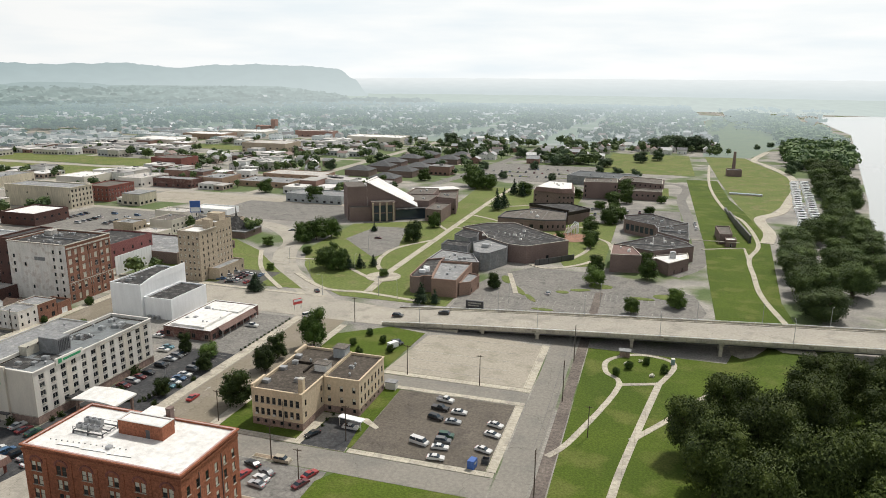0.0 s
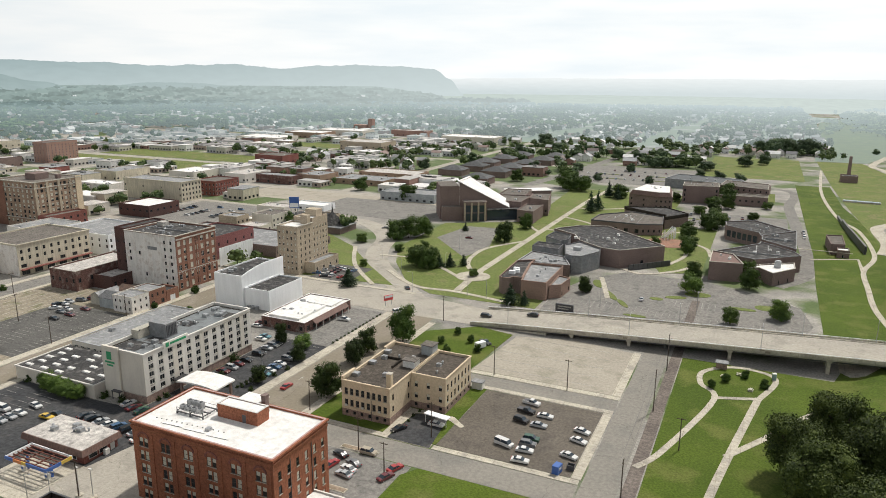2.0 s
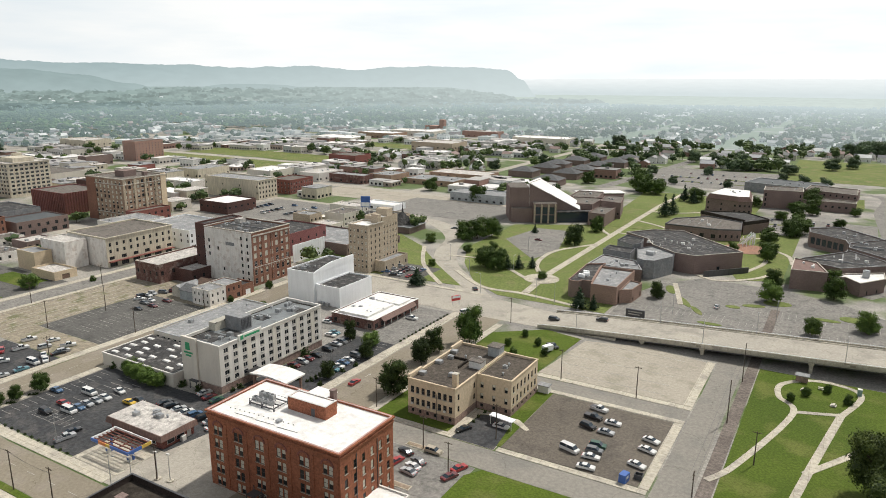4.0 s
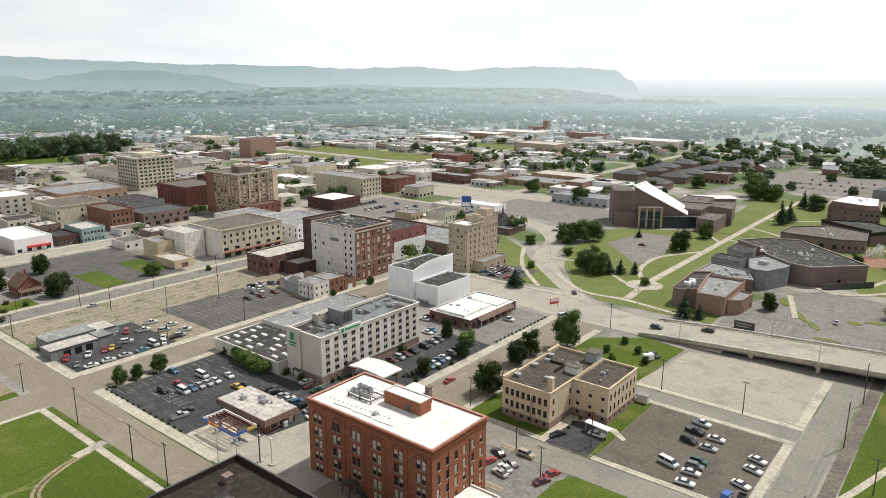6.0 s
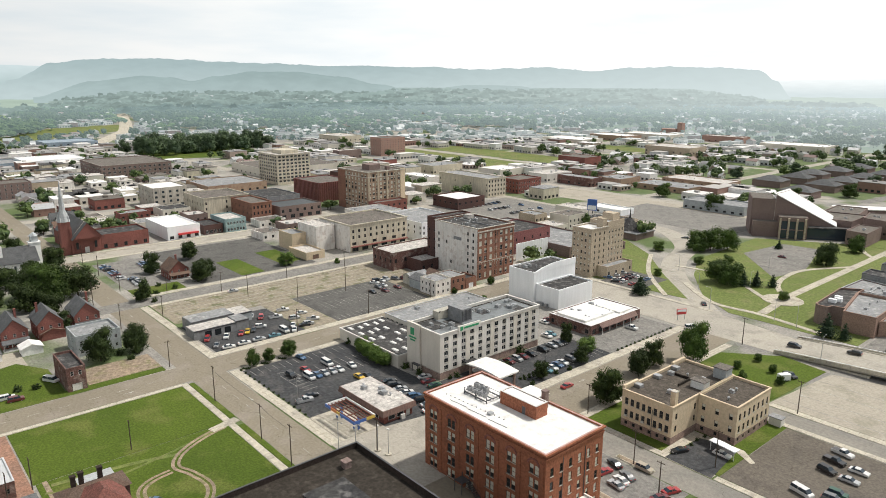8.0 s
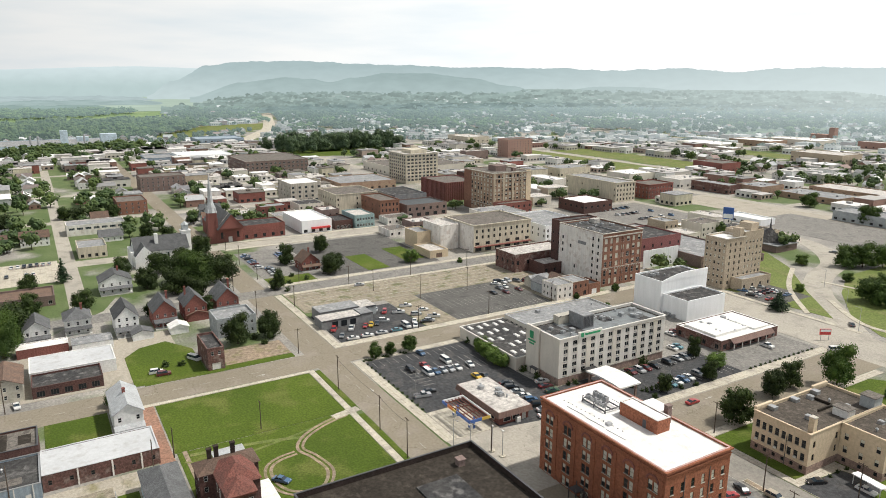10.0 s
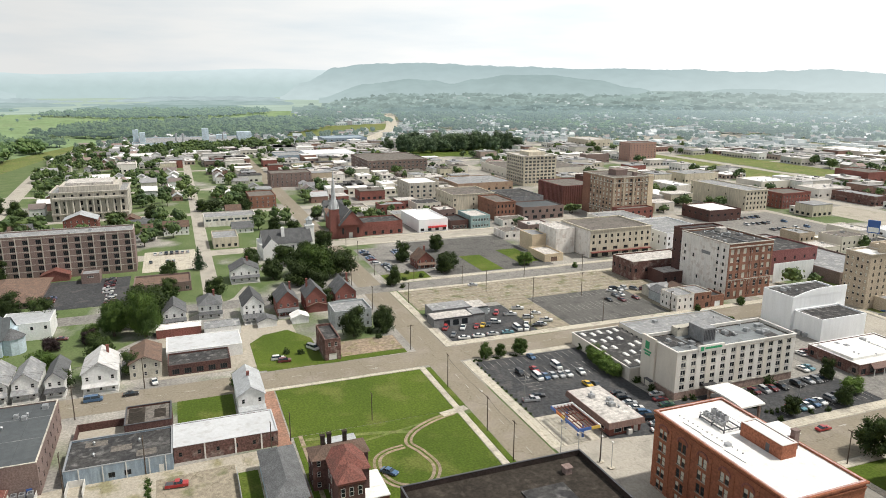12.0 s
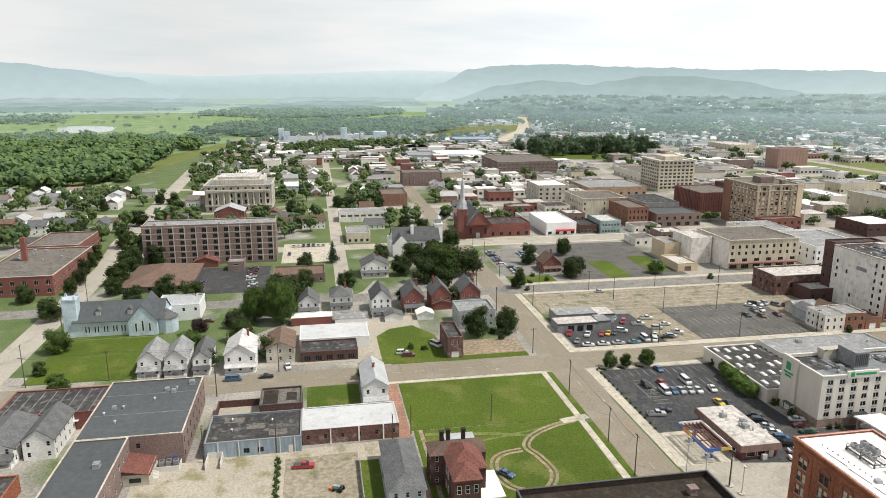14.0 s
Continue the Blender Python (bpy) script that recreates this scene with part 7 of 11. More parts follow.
block("dark_garage", -255.8, -244, -8.5, 12.3, 3.8, brick_dark, roof_tar, "dark low shop front with a black roof", "garage", {"E": [rows_of(5, 1, 2.4, 2.0, 0.4, 3, "mullion", frame_dark)]}, parapet=0.4)
block("long_garage", -291, -284, -13, 4, 3.6, brick_red, roof_white, "row of brick garages under a white roof", "garage", parapet=0.1, coping=roof_white)
block("long_garage", -289, -280, 5, 19, 3.4, siding_white, roof_grey, "row of white garages under a grey roof", "garage", parapet=0.1, coping=roof_grey)
house(-286, 30, 7.6, 6, 2.7, 1.4, siding_white, shingle_grey, "small white garage with a grey roof", turn=90, wins=False, name="garage", category="garage")
house(-286, 43.7, 7.0, 6, 2.7, 1.4, siding_white, roof_white, "small white garage with a pale roof", turn=90, wins=False, name="garage", category="garage")
house(-304, -6, 9, 13, 6.0, 3.4, siding_white, shingle_grey, "white gabled house with a grey roof", turn=90, porch=(2, 2.8))
house(-308, 8.5, 9.5, 12, 6.4, 3.4, siding_white, shingle_grey, "square white house with a dark hip roof", turn=90, style="hip", porch=(1.8, 2.8), chimney=(2, 1))
house(-299, 25.5, 8.6, 15, 7.6, 4.4, siding_white, shingle_grey, "tall white gabled house with a lean-to", turn=90, porch=(3.4, 3.0))
house(-301, 40.3, 9.0, 14, 7.0, 4.4, brick_red, shingle_grey, "red brick house with a white two-storey porch", turn=90, porch=(2.6, 3.0), chimney=(2.4, 3), dormer=True)
house(-303, 53, 9.0, 14, 7.0, 4.6, brick_red, shingle_grey, "red brick house with steep grey gables", turn=90, dormer=True, chimney=(-2.4, 3))
house(-305, 66.8, 9.4, 14, 7.0, 4.6, brick_red, shingle_grey, "red brick corner house with grey gables and chimney", turn=90, dormer=True, porch=(2.4, 3.0), chimney=(3, 4))
house(-298, 53.5, 8.5, 5, 3.0, 1.5, brick_red, shingle_brown, "brick garage behind the red house", turn=90, wins=False, name="garage", category="garage")
house(-361, 28, 14, 13, 6.4, 3.6, siding_white, shingle_grey, "large white house with cross gables", turn=90, chimney=(2, 3), porch=(2, 3))
house(-248, -60, 7.6, 15, 6.0, 3.2, siding_white, roof_grey, "cream-white house with a grey gable and deep porch", turn=90, porch=(2.4, 2.9), dormer=True)
house(-248, -51.2, 7.4, 15, 6.0, 3.2, siding_white, roof_grey, "cream-white house with a pale grey roof and porch", turn=90, porch=(2.4, 2.9), dormer=True)
house(-247, -42.5, 5.6, 16, 6.2, 2.6, siding_white, shingle_grey, "narrow white gabled house", turn=90, porch=(1.6, 2.6))
house(-246, -29.2, 10.5, 16, 7.2, 3.6, siding_white, roof_pale, "white double house with a green porch band", turn=90, chimney=(2, 4), porch=(1.4, 2.8))
house(-254, -15.8, 10, 17, 5.6, 2.4, siding_cream, shingle_brown, "house with a brown roof above a brick ground floor", turn=90)
house(-194.5, -88, 11, 18, 5.2, 2.4, siding_white, shingle_grey, "white house with a dark grey roof and open porch", turn=90, porch=(2.2, 2.8))
house(-196, -77, 8, 17, 6.0, 3.0, siding_white, shingle_grey, "white house with steep white gable boards", turn=90)
block("brick_garage", -172, -160, -100, -76, 4.6, brick_orange, roof_tar, "orange brick garage with a dark roof", "garage", parapet=0.3)
house(-354, 123, 10, 12, 5.0, 4.4, brick_red, shingle_brown, "brown house with a steep dark red roof", turn=90, dormer=True, porch=(2.2, 2.8), chimney=(2, 3))

# churches
e = thing("blue_church", -293, -81, 0, 0, "pale blue wooden church with a grey roof and square tower", "church")
s = Shape()
s.box(-8, 7.5, -16, 18, 0, 6.5)
part("wall", s, siding_blue, e)
s = Shape()
gable(s, 15.5, 34, 6.5, 6.0, 0.5, "y", 0, 1)
part("roof", s, [roof_slate, siding_blue], e)
s = Shape()
gable(s, 19, 11, 6.5, 6.6, 0.4, "x", 0, 1)
s.box(-9.5, 9.5, -5.5, 5.5, 0.01, 6.49, 1)
part("transept", s, [roof_slate, siding_blue], e, "cross wing under its own gable").location = (0, 9.5, 0)
for k in (-2.6, 0, 2.6):
    w_ = box_part(e, "window", 9.5, 9.56, 9.5 + k - 0.55, 9.5 + k + 0.55, 1.6, 5.6 if k else 6.6, frame_white)
    box_part(w_, "pane", 9.56, 9.58, 9.5 + k - 0.3, 9.5 + k + 0.3, 1.9, 5.3 if k else 6.3, glass_tint)
s = Shape()
s.box(2.2, 7.4, -20.6, -15.4, 0, 15.5)
s.box(1.9, 7.7, -20.9, -15.1, 15.5, 16.0)
for q in (2.3, 6.7):
    for r in (-20.5, -16.1):
        s.box(q, q + 0.6, r, r + 0.6, 16, 17.2)
part("tower", s, siding_blue, e)
for k in (-12, -8.5, -5, -1.5, 1.6):
    for o in (-0.6, 0.6):
        w_ = box_part(e, "window", 7.5, 7.56, k + o - 0.42, k + o + 0.42, 1.5, 4.5, frame_white)
        box_part(w_, "pane", 7.56, 7.58, k + o - 0.24, k + o + 0.24, 1.75, 4.3, glass_tint)
for k in (-8, 4):
    s = Shape()
    s.box(2.0, 5.6, k - 0.9, k + 0.9, 7.5, 10)
    s.solid([(2, k - 1.2, 10), (5.9, k - 1.2, 10), (5.9, k + 1.2, 10), (2, k + 1.2, 10), (2, k, 11.3), (5.9, k, 11.3)], [(0, 1, 5, 4), (2, 3, 4, 5), (1, 2, 5)], 1)
    part("dormer", s, [frame_white, shingle_grey], e)
s = Shape()
s.tube(4.5, 18, 0, 6.2, 4.2, 4.2, 10)
s.tube(4.5, 18, 6.2, 9.5, 4.6, 0.2, 10, 1)
part("apse", s, [siding_blue, shingle_grey], e)
block("white_parish_hall", -316, -300, -70, -52, 7, siding_white, tin_roof, "white parish hall with a rusty tin roof and red door", "hall", {"E": [rows_of(4, 1, 1.0, 1.4, 4.2, 3, "rail", frame_dark)]}, parapet=0.2)
e = thing("white_church", -412, 57, 0, 0, "white wooden church with a grey roof and belfry", "church")
s = Shape()
s.box(-9, 9, -16, 12, 0, 8)
part("wall", s, siding_white, e)
s = Shape()
gable(s, 18, 28, 8, 6.5, 0.5, "y", 0, 1)
part("roof", s, [shingle_grey, siding_white], e)
s = Shape()
s.box(-2, 16, -15, -5, 0, 7)
s.solid([(-2, -15, 7), (16, -15, 7), (16, -5, 7), (-2, -5, 7), (0, -10, 12.5), (16, -10, 12.5)], [(0, 1, 5, 4), (2, 3, 4, 5)], 1)
s.face([(16, -15, 7), (16, -5, 7), (16, -10, 12.5)])
part("cross_wing", s, [siding_white, shingle_grey], e)
s = Shape()
s.box(-4, 1, 12.1, 17.1, 0, 15.5)
s.box(-4.3, 1.3, 11.8, 17.4, 15.5, 16)
s.box(-3.2, 0.2, 12.9, 16.3, 16, 19, 1)
s.tube(-1.5, 14.6, 19, 21, 2.6, 0.1, 4, 1)
part("belfry", s, [siding_white, siding_grey], e)
box_part(e, "chimney", 3.4, 5.2, -3, -1.2, 8, 16.5, siding_white)
for k in (-1, 3, 7, 10.5):
    w_ = box_part(e, "window", 9.0, 9.06, k - 0.75, k + 0.75, 1.8, 6.6, frame_white)
    box_part(w_, "pane", 9.06, 9.08, k - 0.5, k + 0.5, 2.1, 6.3, glass_tint)
e = thing("brick_church", -455, 103, 0, 0, "red brick church with a tall pale metal steeple", "church")
s = Shape()
s.box(-26, 16, -8, 8, 0, 9.5)
part("wall", s, brick_red, e)
s = Shape()
gable(s, 42, 16, 9.5, 9.0, 0.5, "x", 0, 1)
part("roof", s, [shingle_grey, brick_red], e)
s = Shape()
for sg in (-1, 1):
    s.solid([(16.0, sg * 8.6, 9.0), (16.5, sg * 8.6, 9.0), (16.5, 0, 18.9), (16.0, 0, 18.9), (16.0, sg * 8.0, 9.0), (16.5, sg * 8.0, 9.0), (16.5, 0, 18.2), (16.0, 0, 18.2)], [(0, 1, 2, 3), (5, 4, 7, 6), (1, 5, 6, 2)])
s.tube(16.4, 0, 13.4, 13.5, 0.3, 0.3, 8)
part("gable_trim", s, limestone, e)
s = Shape()
s.box(11, 16.6, -13, -7.6, 0, 19.5)
for k in (-13, -8.2):
    s.box(15.8, 17, k - 0.3, k + 0.9, 0, 16)
part("tower", s, brick_red, e)
s = Shape()
s.tube(13.8, -10.3, 19.5, 26, 3.6, 1.7, 8)
s.tube(13.8, -10.3, 26, 44.5, 1.7, 0.08, 8)
for k in range(4):
    a = math.tau * k / 4 + 0.78
    s.tube(13.8 + 3.2 * math.cos(a), -10.3 + 3.2 * math.sin(a), 19.5, 24.5, 0.7, 0.05, 5)
part("steeple", s, tin_roof, e, "tall pale metal steeple")
s = Shape()
for i in range(12):
    a, b = math.tau * i / 12, math.tau * (i + 1) / 12
    s.solid([(16.05, 1.5 * math.cos(a), 10.5 + 1.5 * math.sin(a)), (16.05, 1.5 * math.cos(b), 10.5 + 1.5 * math.sin(b)), (16.06, 0, 10.5)], [(0, 1, 2)])
part("rose_window", s, glass_dark, e)
box_part(e, "door", 16.0, 16.1, -1.2, 1.2, 0, 3.4, frame_white)
for k in (-5, 5):
    box_part(e, "window", 16.0, 16.08, k - 0.7, k + 0.7, 2.5, 6.5, glass_dark)

# apartment block, school, courthouse
e = block("apartment_block", -413, -397, -96, -24.5, 22.9, brick_brown, roof_grey, "long six-storey brown brick apartment block", "apartment block",
          {"E": [rows_of(12, 6, 2.4, 2.3, 1.4, 3.45, "mullion", frame_dark, margin=2.0)], "S": [rows_of(2, 6, 1.4, 1.5, 1.8, 3.45, "mullion")], "N": [rows_of(2, 6, 1.4, 1.5, 1.8, 3.45, "mullion")]}, parapet=0.6, coping=limestone)
for k in range(1, 7):
    box_part(e, "floor_band", 8.0, 8.08, -35.7, 35.7, 0.9 + k * 3.45, 1.15 + k * 3.45, limestone)
for u in bays(71.5, 12, 2.2, 2.0):
    box_part(e, "pier_strip", 8.0, 8.25, u - 35.75 + 1.3, u - 35.75 + 1.75, 1.2, 22.2, limestone)
rooftop_units(e, 10, 12, 66, 22.3, 41)
e = house(-394, -62.5, 13, 8, 3.2, 2.6, brick_red, shingle_red, "entrance lodge with a dark red gable roof", turn=90, wins=False, name="entrance_lodge", category="lodge")
block("gate_house", -390, -380, -49.5, -41, 5, brick_brown, roof_grey, "small brown brick plant house", "building", {"E": [rows_of(1, 1, 3, 1, 3, 3, "mullion")]})
e = thing("brown_roof_hall", -366, -79.5, 0, 0, "low hall under a wide brown hip roof", "hall")
box_part(e, "wall", -20, 20, -15.5, 15.5, 0, 3.2, brick_brown)
s = Shape()
hip(s, 40, 31, 3.2, 5.2, 1.4)
part("roof", s, shingle_brown, e)
for k in range(6):
    box_part(e, "window", 20.0, 20.06, -13 + k * 4.6, -11.2 + k * 4.6, 0.9, 2.3, glass_dark)
e = block("school", -410, -348, -162, -126, 10, brick_red, roof_gravel, "two-storey red brick school with a gravel roof", "school",
          {"E": [rows_of(7, 2, 2.0, 2.2, 1.6, 4.0, "mullion", frame_white)], "N": [rows_of(14, 2, 2.0, 2.2, 1.6, 4.0, "mullion", frame_white)]}, coping=limestone, cornice=0.15)
rooftop_units(e, 12, 54, 30, 9.3, 44)
box_part(e, "chimney", -6, -3.6, -8, -5.6, 9, 21.5, brick_red)
block("school_wing", -448, -410.3, -160, -133, 11, brick_red, roof_gravel, "rear wing of the red brick school", "school", {"N": [rows_of(7, 2, 2.0, 2.2, 1.6, 4.0, "mullion", frame_white)]}, coping=limestone)
e = block("courthouse", -606, -564, -87, -36, 21, limestone, roof_grey, "grey stone courthouse with a row of columns", "courthouse",
          {"E": [rows_of(9, 1, 2.0, 2.4, 1.4, 4, "mullion", frame_dark, margin=2.5), rows_of(9, 2, 1.8, 3.2, 6.2, 5.0, "mullion", frame_dark, margin=2.5), rows_of(9, 1, 1.6, 1.6, 17.6, 4, "mullion", frame_dark, margin=2.5)],
           "N": [rows_of(7, 2, 1.8, 3.2, 6.2, 5.0, "mullion", frame_dark, margin=2.5)], "S": [rows_of(7, 2, 1.8, 3.2, 6.2, 5.0, "mullion", frame_dark, margin=2.5)]}, coping=limestone, cornice=0.8)
for k in range(10):
    s = Shape()
    s.tube(22.2, -20.2 + k * 4.5, 5.4, 15.8, 0.75, 0.62, 10)
    part("column", s, limestone, e)
box_part(e, "entablature", 21.0, 23.2, -24, 24, 15.8, 17.3, limestone)
box_part(e, "ledge", 21.0, 23.3, -25.5, 25.5, 4.8, 5.4, limestone)
box_part(e, "attic", -16, 16, -20, 20, 20.3, 24.5, limestone)
box_part(e, "attic_roof", -13, 13, -16, 16, 24.5, 26.5, roof_dirty)
house(-527, -64, 21, 16, 8, 4.0, brick_red, tin_roof, "brick house with a pale metal gable roof", turn=90)
block("brick_strip", -368, -350, -24, 2, 4.6, brick_brown, shingle_brown, "low brick strip with a brown roof", "shop", {"E": [rows_of(6, 1, 1.6, 1.8, 0.8, 3, "mullion")]})
block("office_strip", -525, -506, 14.6, 50, 7, paint_worn, roof_grey, "pale two-storey office strip with long windows", "office", {"E": [rows_of(7, 1, 3.6, 1.6, 3.8, 3, "mullion", frame_white, glass_tint)]})
block("yellow_brick_shop", -460, -437, 17, 32, 6.5, cream, roof_grey, "yellow brick shop", "shop", {"E": [rows_of(4, 1, 1.6, 1.8, 0.8, 3, "mullion", frame_dark)]})
block("red_brick_flats", -600, -570, 52, 73, 10, brick_rust, roof_gravel, "orange brick flats", "building", {"E": [rows_of(5, 3, 1.2, 1.6, 1.2, 3, "rail")]})
block("brown_brick_hotel", -705, -679, 83, 122, 13.5, brick_brown, roof_gravel, "four-storey brown brick block", "building", {"E": [rows_of(9, 4, 1.3, 1.8, 1.2, 3.1, "rail")], "S": [rows_of(5, 4, 1.3, 1.8, 1.2, 3.1, "rail")]})

# downtown, between the lots and the hotels
e = thing("dealer_shop", -264, 109, 0, 0, "grey flat-roofed car dealer with stepped roofs", "shop")
for a, z, m in (((-12, -2, -12, 6), 4.6, block_grey), ((-2, 6.5, -14.5, 3), 3.7, block_grey), ((-2, 6.5, 3.05, 8.5), 4.1, block_grey), ((-12, -2.1, 6.05, 14), 3.9, siding_grey)):
    box_part(e, "wall", *a, 0, z, m)
    box_part(e, "roof", a[0] + 0.2, a[1] - 0.2, a[2] + 0.2, a[3] - 0.2, z, z + 0.08, roof_dirty if z < 4 else roof_grey)
    box_part(e, "roof_edge", a[1] - 0.2, a[1] + 0.12, a[2], a[3], z - 0.5, z + 0.12, steel_dark)
for k in range(3):
    box_part(e, "window", 6.5, 6.56, -10 + k * 4, -7.4 + k * 4, 0.4, 2.8, glass_dark)
block("tan_box", -380, -364, 196.5, 206, 10, stone_tan, roof_grey, "blank tan brick box", "building", parapet=0.4)
block("low_garage", -358, -338, 191, 203, 4.4, stone_tan, roof_dirty, "low tan garage with a brown door", "garage", {"E": [rows_of(1, 1, 4, 2.6, 0.1, 3, "", frame_dark, shingle_brown)]})
block("white_wall_block", -374, -352.5, 206.4, 219, 15, paint_worn, roof_dirty, "pale blank block with worn paint", "building", parapet=0.5)
e = block("cream_block", -371, -337, 220, 262, 16.5, cream, roof_gravel, "cream brick block with rows of small windows", "building",
          {"E": [rows_of(10, 2, 1.4, 1.9, 8.0, 3.6, "rail", frame_dark, margin=1.5), rows_of(6, 1, 3.0, 1.8, 4.2, 3, "mullion", frame_dark), rows_of(6, 1, 4.4, 2.6, 0.4, 3, "mullion", frame_dark)]}, coping=cream, cornice=0.4)
box_part(e, "canopy", 17.0, 19.0, -20.5, 20.5, 3.2, 3.6, brick_red)
s = Shape()
s.box(-17.2, 16.8, -21.08, -21.03, 0.1, 15.6)
part("painted_side", s, paint_worn, e, "worn white side wall")
block("white_stores", -376, -332, 270, 304, 12, paint_white, roof_grey, "white three-storey stores", "building", {"E": [rows_of(10, 2, 1.2, 1.8, 4.4, 3.4, "rail", frame_dark), rows_of(7, 1, 3, 2.4, 0.5, 3, "mullion", frame_dark)], "S": [rows_of(8, 2, 1.2, 1.8, 4.4, 3.4, "rail", frame_dark)]})
block("deck_roof", -330, -245, 308, 345, 6.5, brick_brown, roof_grey, "wide low market building with a gravel roof", "building", {"E": [rows_of(6, 1, 3, 2, 2, 3, "mullion", frame_dark)]})
e = block("office_tower", -474, -434, 300, 336, 31, brick_tan, roof_gravel, "eight-storey buff brick office tower", "office tower",
          {"E": [rows_of(10, 8, 2.0, 2.2, 3.2, 3.4, "rail mixed", frame_dark, margin=1.4)], "S": [rows_of(9, 8, 1.9, 2.2, 3.2, 3.4, "rail mixed", frame_dark, margin=1.4)]}, coping=limestone, cornice=0.5)
box_part(e, "corner_wall", 19.95, 20.2, 13.5, 18.05, 0.2, 32, stone_tan, "blank tan corner wall")
s = Shape()
s.box(-20.25, -10, -18.25, -18.0, 0.2, 30)
part("red_front", s, brick_rust, e)
box_part(e, "lift_house", -4, 6, -6, 4, 30.3, 34.5, brick_brown)
for k in (0, 1, 2, 3):
    box_part(e, "bay_front", 20.0, 20.5, -17.5 + k * 8.6, -15.8 + k * 8.6, 0.2, 30.4, brick_buff, "pale brick pier")
for z in (6.4, 26.6):
    box_part(e, "string_course", 20.0, 20.6, -18.0, 13.4, z, z + 0.5, limestone)
    box_part(e, "string_course", -10, 20.0, -18.6, -18.0, z, z + 0.5, limestone)
for k in range(5):
    box_part(e, "roof_box", -16 + k * 6.4, -13 + k * 6.4, 6 + (k % 2) * 5, 8.5 + (k % 2) * 5, 30.3, 32 + (k % 3), brick_brown)
s = Shape()
for k in range(8):
    s.rod((20.7, 13.0 - k * 0.1, 3 + k * 3.3), (20.7, 8.5, 6.2 + k * 3.3), 0.12, 4)
part("fire_escape", s, steel_dark, e, "dark iron fire escape")
block("corner_shops", -433, -424, 300, 330, 9, brick_red, roof_gravel, "brick and green-tiled corner shops", "shop", {"E": [rows_of(6, 2, 1.6, 1.8, 1, 4, "mullion", frame_dark)]})
e = block("grand_hotel", -645, -607, 316, 352, 29, cream, roof_dirty, "eight-storey pale brick hotel with a roof house", "hotel",
          {"E": [rows_of(8, 8, 2.9, 2.1, 2.4, 3.3, "mullion", frame_white, margin=1.6)], "S": [rows_of(8, 8, 2.9, 2.1, 2.4, 3.3, "mullion", frame_white, margin=1.6)]}, coping=limestone, cornice=0.6)
box_part(e, "roof_house", -10, 10, -8, 10, 28, 32, cream)
box_part(e, "roof_house", -14, -11, 4, 12, 28, 34, cream)
for z in (5.2, 25.4):
    box_part(e, "string_course", 19.0, 19.5, -18, 18, z, z + 0.4, limestone)
    box_part(e, "string_course", -19, 19, -18.5, -18.0, z, z + 0.4, limestone)
e = block("ribbed_red_hall", -540, -498, 296, 330, 16, brick_purple, roof_gravel, "windowless dark red hall with upright ribs", "building", coping=brick_purple)
for k in range(16):
    box_part(e, "rib", 21.0, 21.35, -16.4 + k * 2.15, -15.7 + k * 2.15, 0, 16, shingle_red)
for k in range(19):
    box_part(e, "rib", -20.4 + k * 2.2, -19.7 + k * 2.2, -17.35, -17.0, 0, 16, shingle_red)
block("green_cornice_block", -488, -424, 418, 440, 16.5, cream, roof_grey, "cream four-storey block with green trim", "building",
      {"E": [rows_of(6, 4, 1.5, 2.0, 1.4, 3.8, "mullion", frame_dark)], "S": [rows_of(4, 2, 1.2, 1.6, 5, 5, "rail", frame_dark)]}, cornice=0.4)
block("red_row", -446, -422, 454, 484, 12.5, brick_red, roof_gravel, "red brick row with tall windows", "building", {"E": [rows_of(9, 3, 1.3, 2.0, 1.2, 3.6, "rail")], "S": [rows_of(6, 3, 1.3, 2.0, 1.2, 3.6, "rail")]}, cornice=0.3)
block("white_roofed_hall", -428, -398, 360, 389, 8.6, brick_dark, roof_white, "low dark brick hall with a white roof", "building", {"E": [rows_of(5, 1, 2, 1.6, 4, 3, "mullion", frame_dark)], "S": [rows_of(5, 1, 2, 1.6, 4, 3, "mullion", frame_dark)]})
block("pink_flats", -776, -752, 543, 583, 23.5, brick_pink, roof_gravel, "pinkish brick apartment block", "apartment block", {"E": [rows_of(9, 7, 1.3, 1.6, 1.4, 3.0, "rail")], "S": [rows_of(5, 7, 1.3, 1.6, 1.4, 3.0, "rail")]})
block("orange_row", -490, -456, 216, 231.5, 14, brick_rust, roof_gravel, "orange brick row with tall windows", "building", {"E": [rows_of(5, 3, 1.2, 2.2, 1.2, 4.2, "rail", frame_dark)], "S": [rows_of(6, 2, 1.0, 1.6, 5, 4, "rail", frame_dark)]}, cornice=0.3)
block("arched_store", -478, -452, 236, 270, 9.5, brick_brown, roof_slate, "low brown brick front with arched windows", "building", {"E": [rows_of(6, 1, 2.0, 2.2, 5, 4, "mullion", frame_dark), rows_of(5, 1, 3.4, 2.6, 0.6, 4, "mullion", frame_dark)]})
block("dark_blue_store", -520, -480, 240, 268, 12.5, block_grey, roof_tar, "dark blue-grey store", "building", {"E": [rows_of(6, 1, 1.4, 2.0, 7, 4, "rail")]})
block("cream_hall", -530, -492, 196, 231, 15, cream, roof_gravel, "long cream building with stepped roofs", "building", {"S": [rows_of(8, 2, 1.2, 2.0, 4, 5, "rail", frame_dark)], "E": [rows_of(3, 3, 1.2, 2, 2, 4, "rail", frame_dark)]}, cornice=0.3)
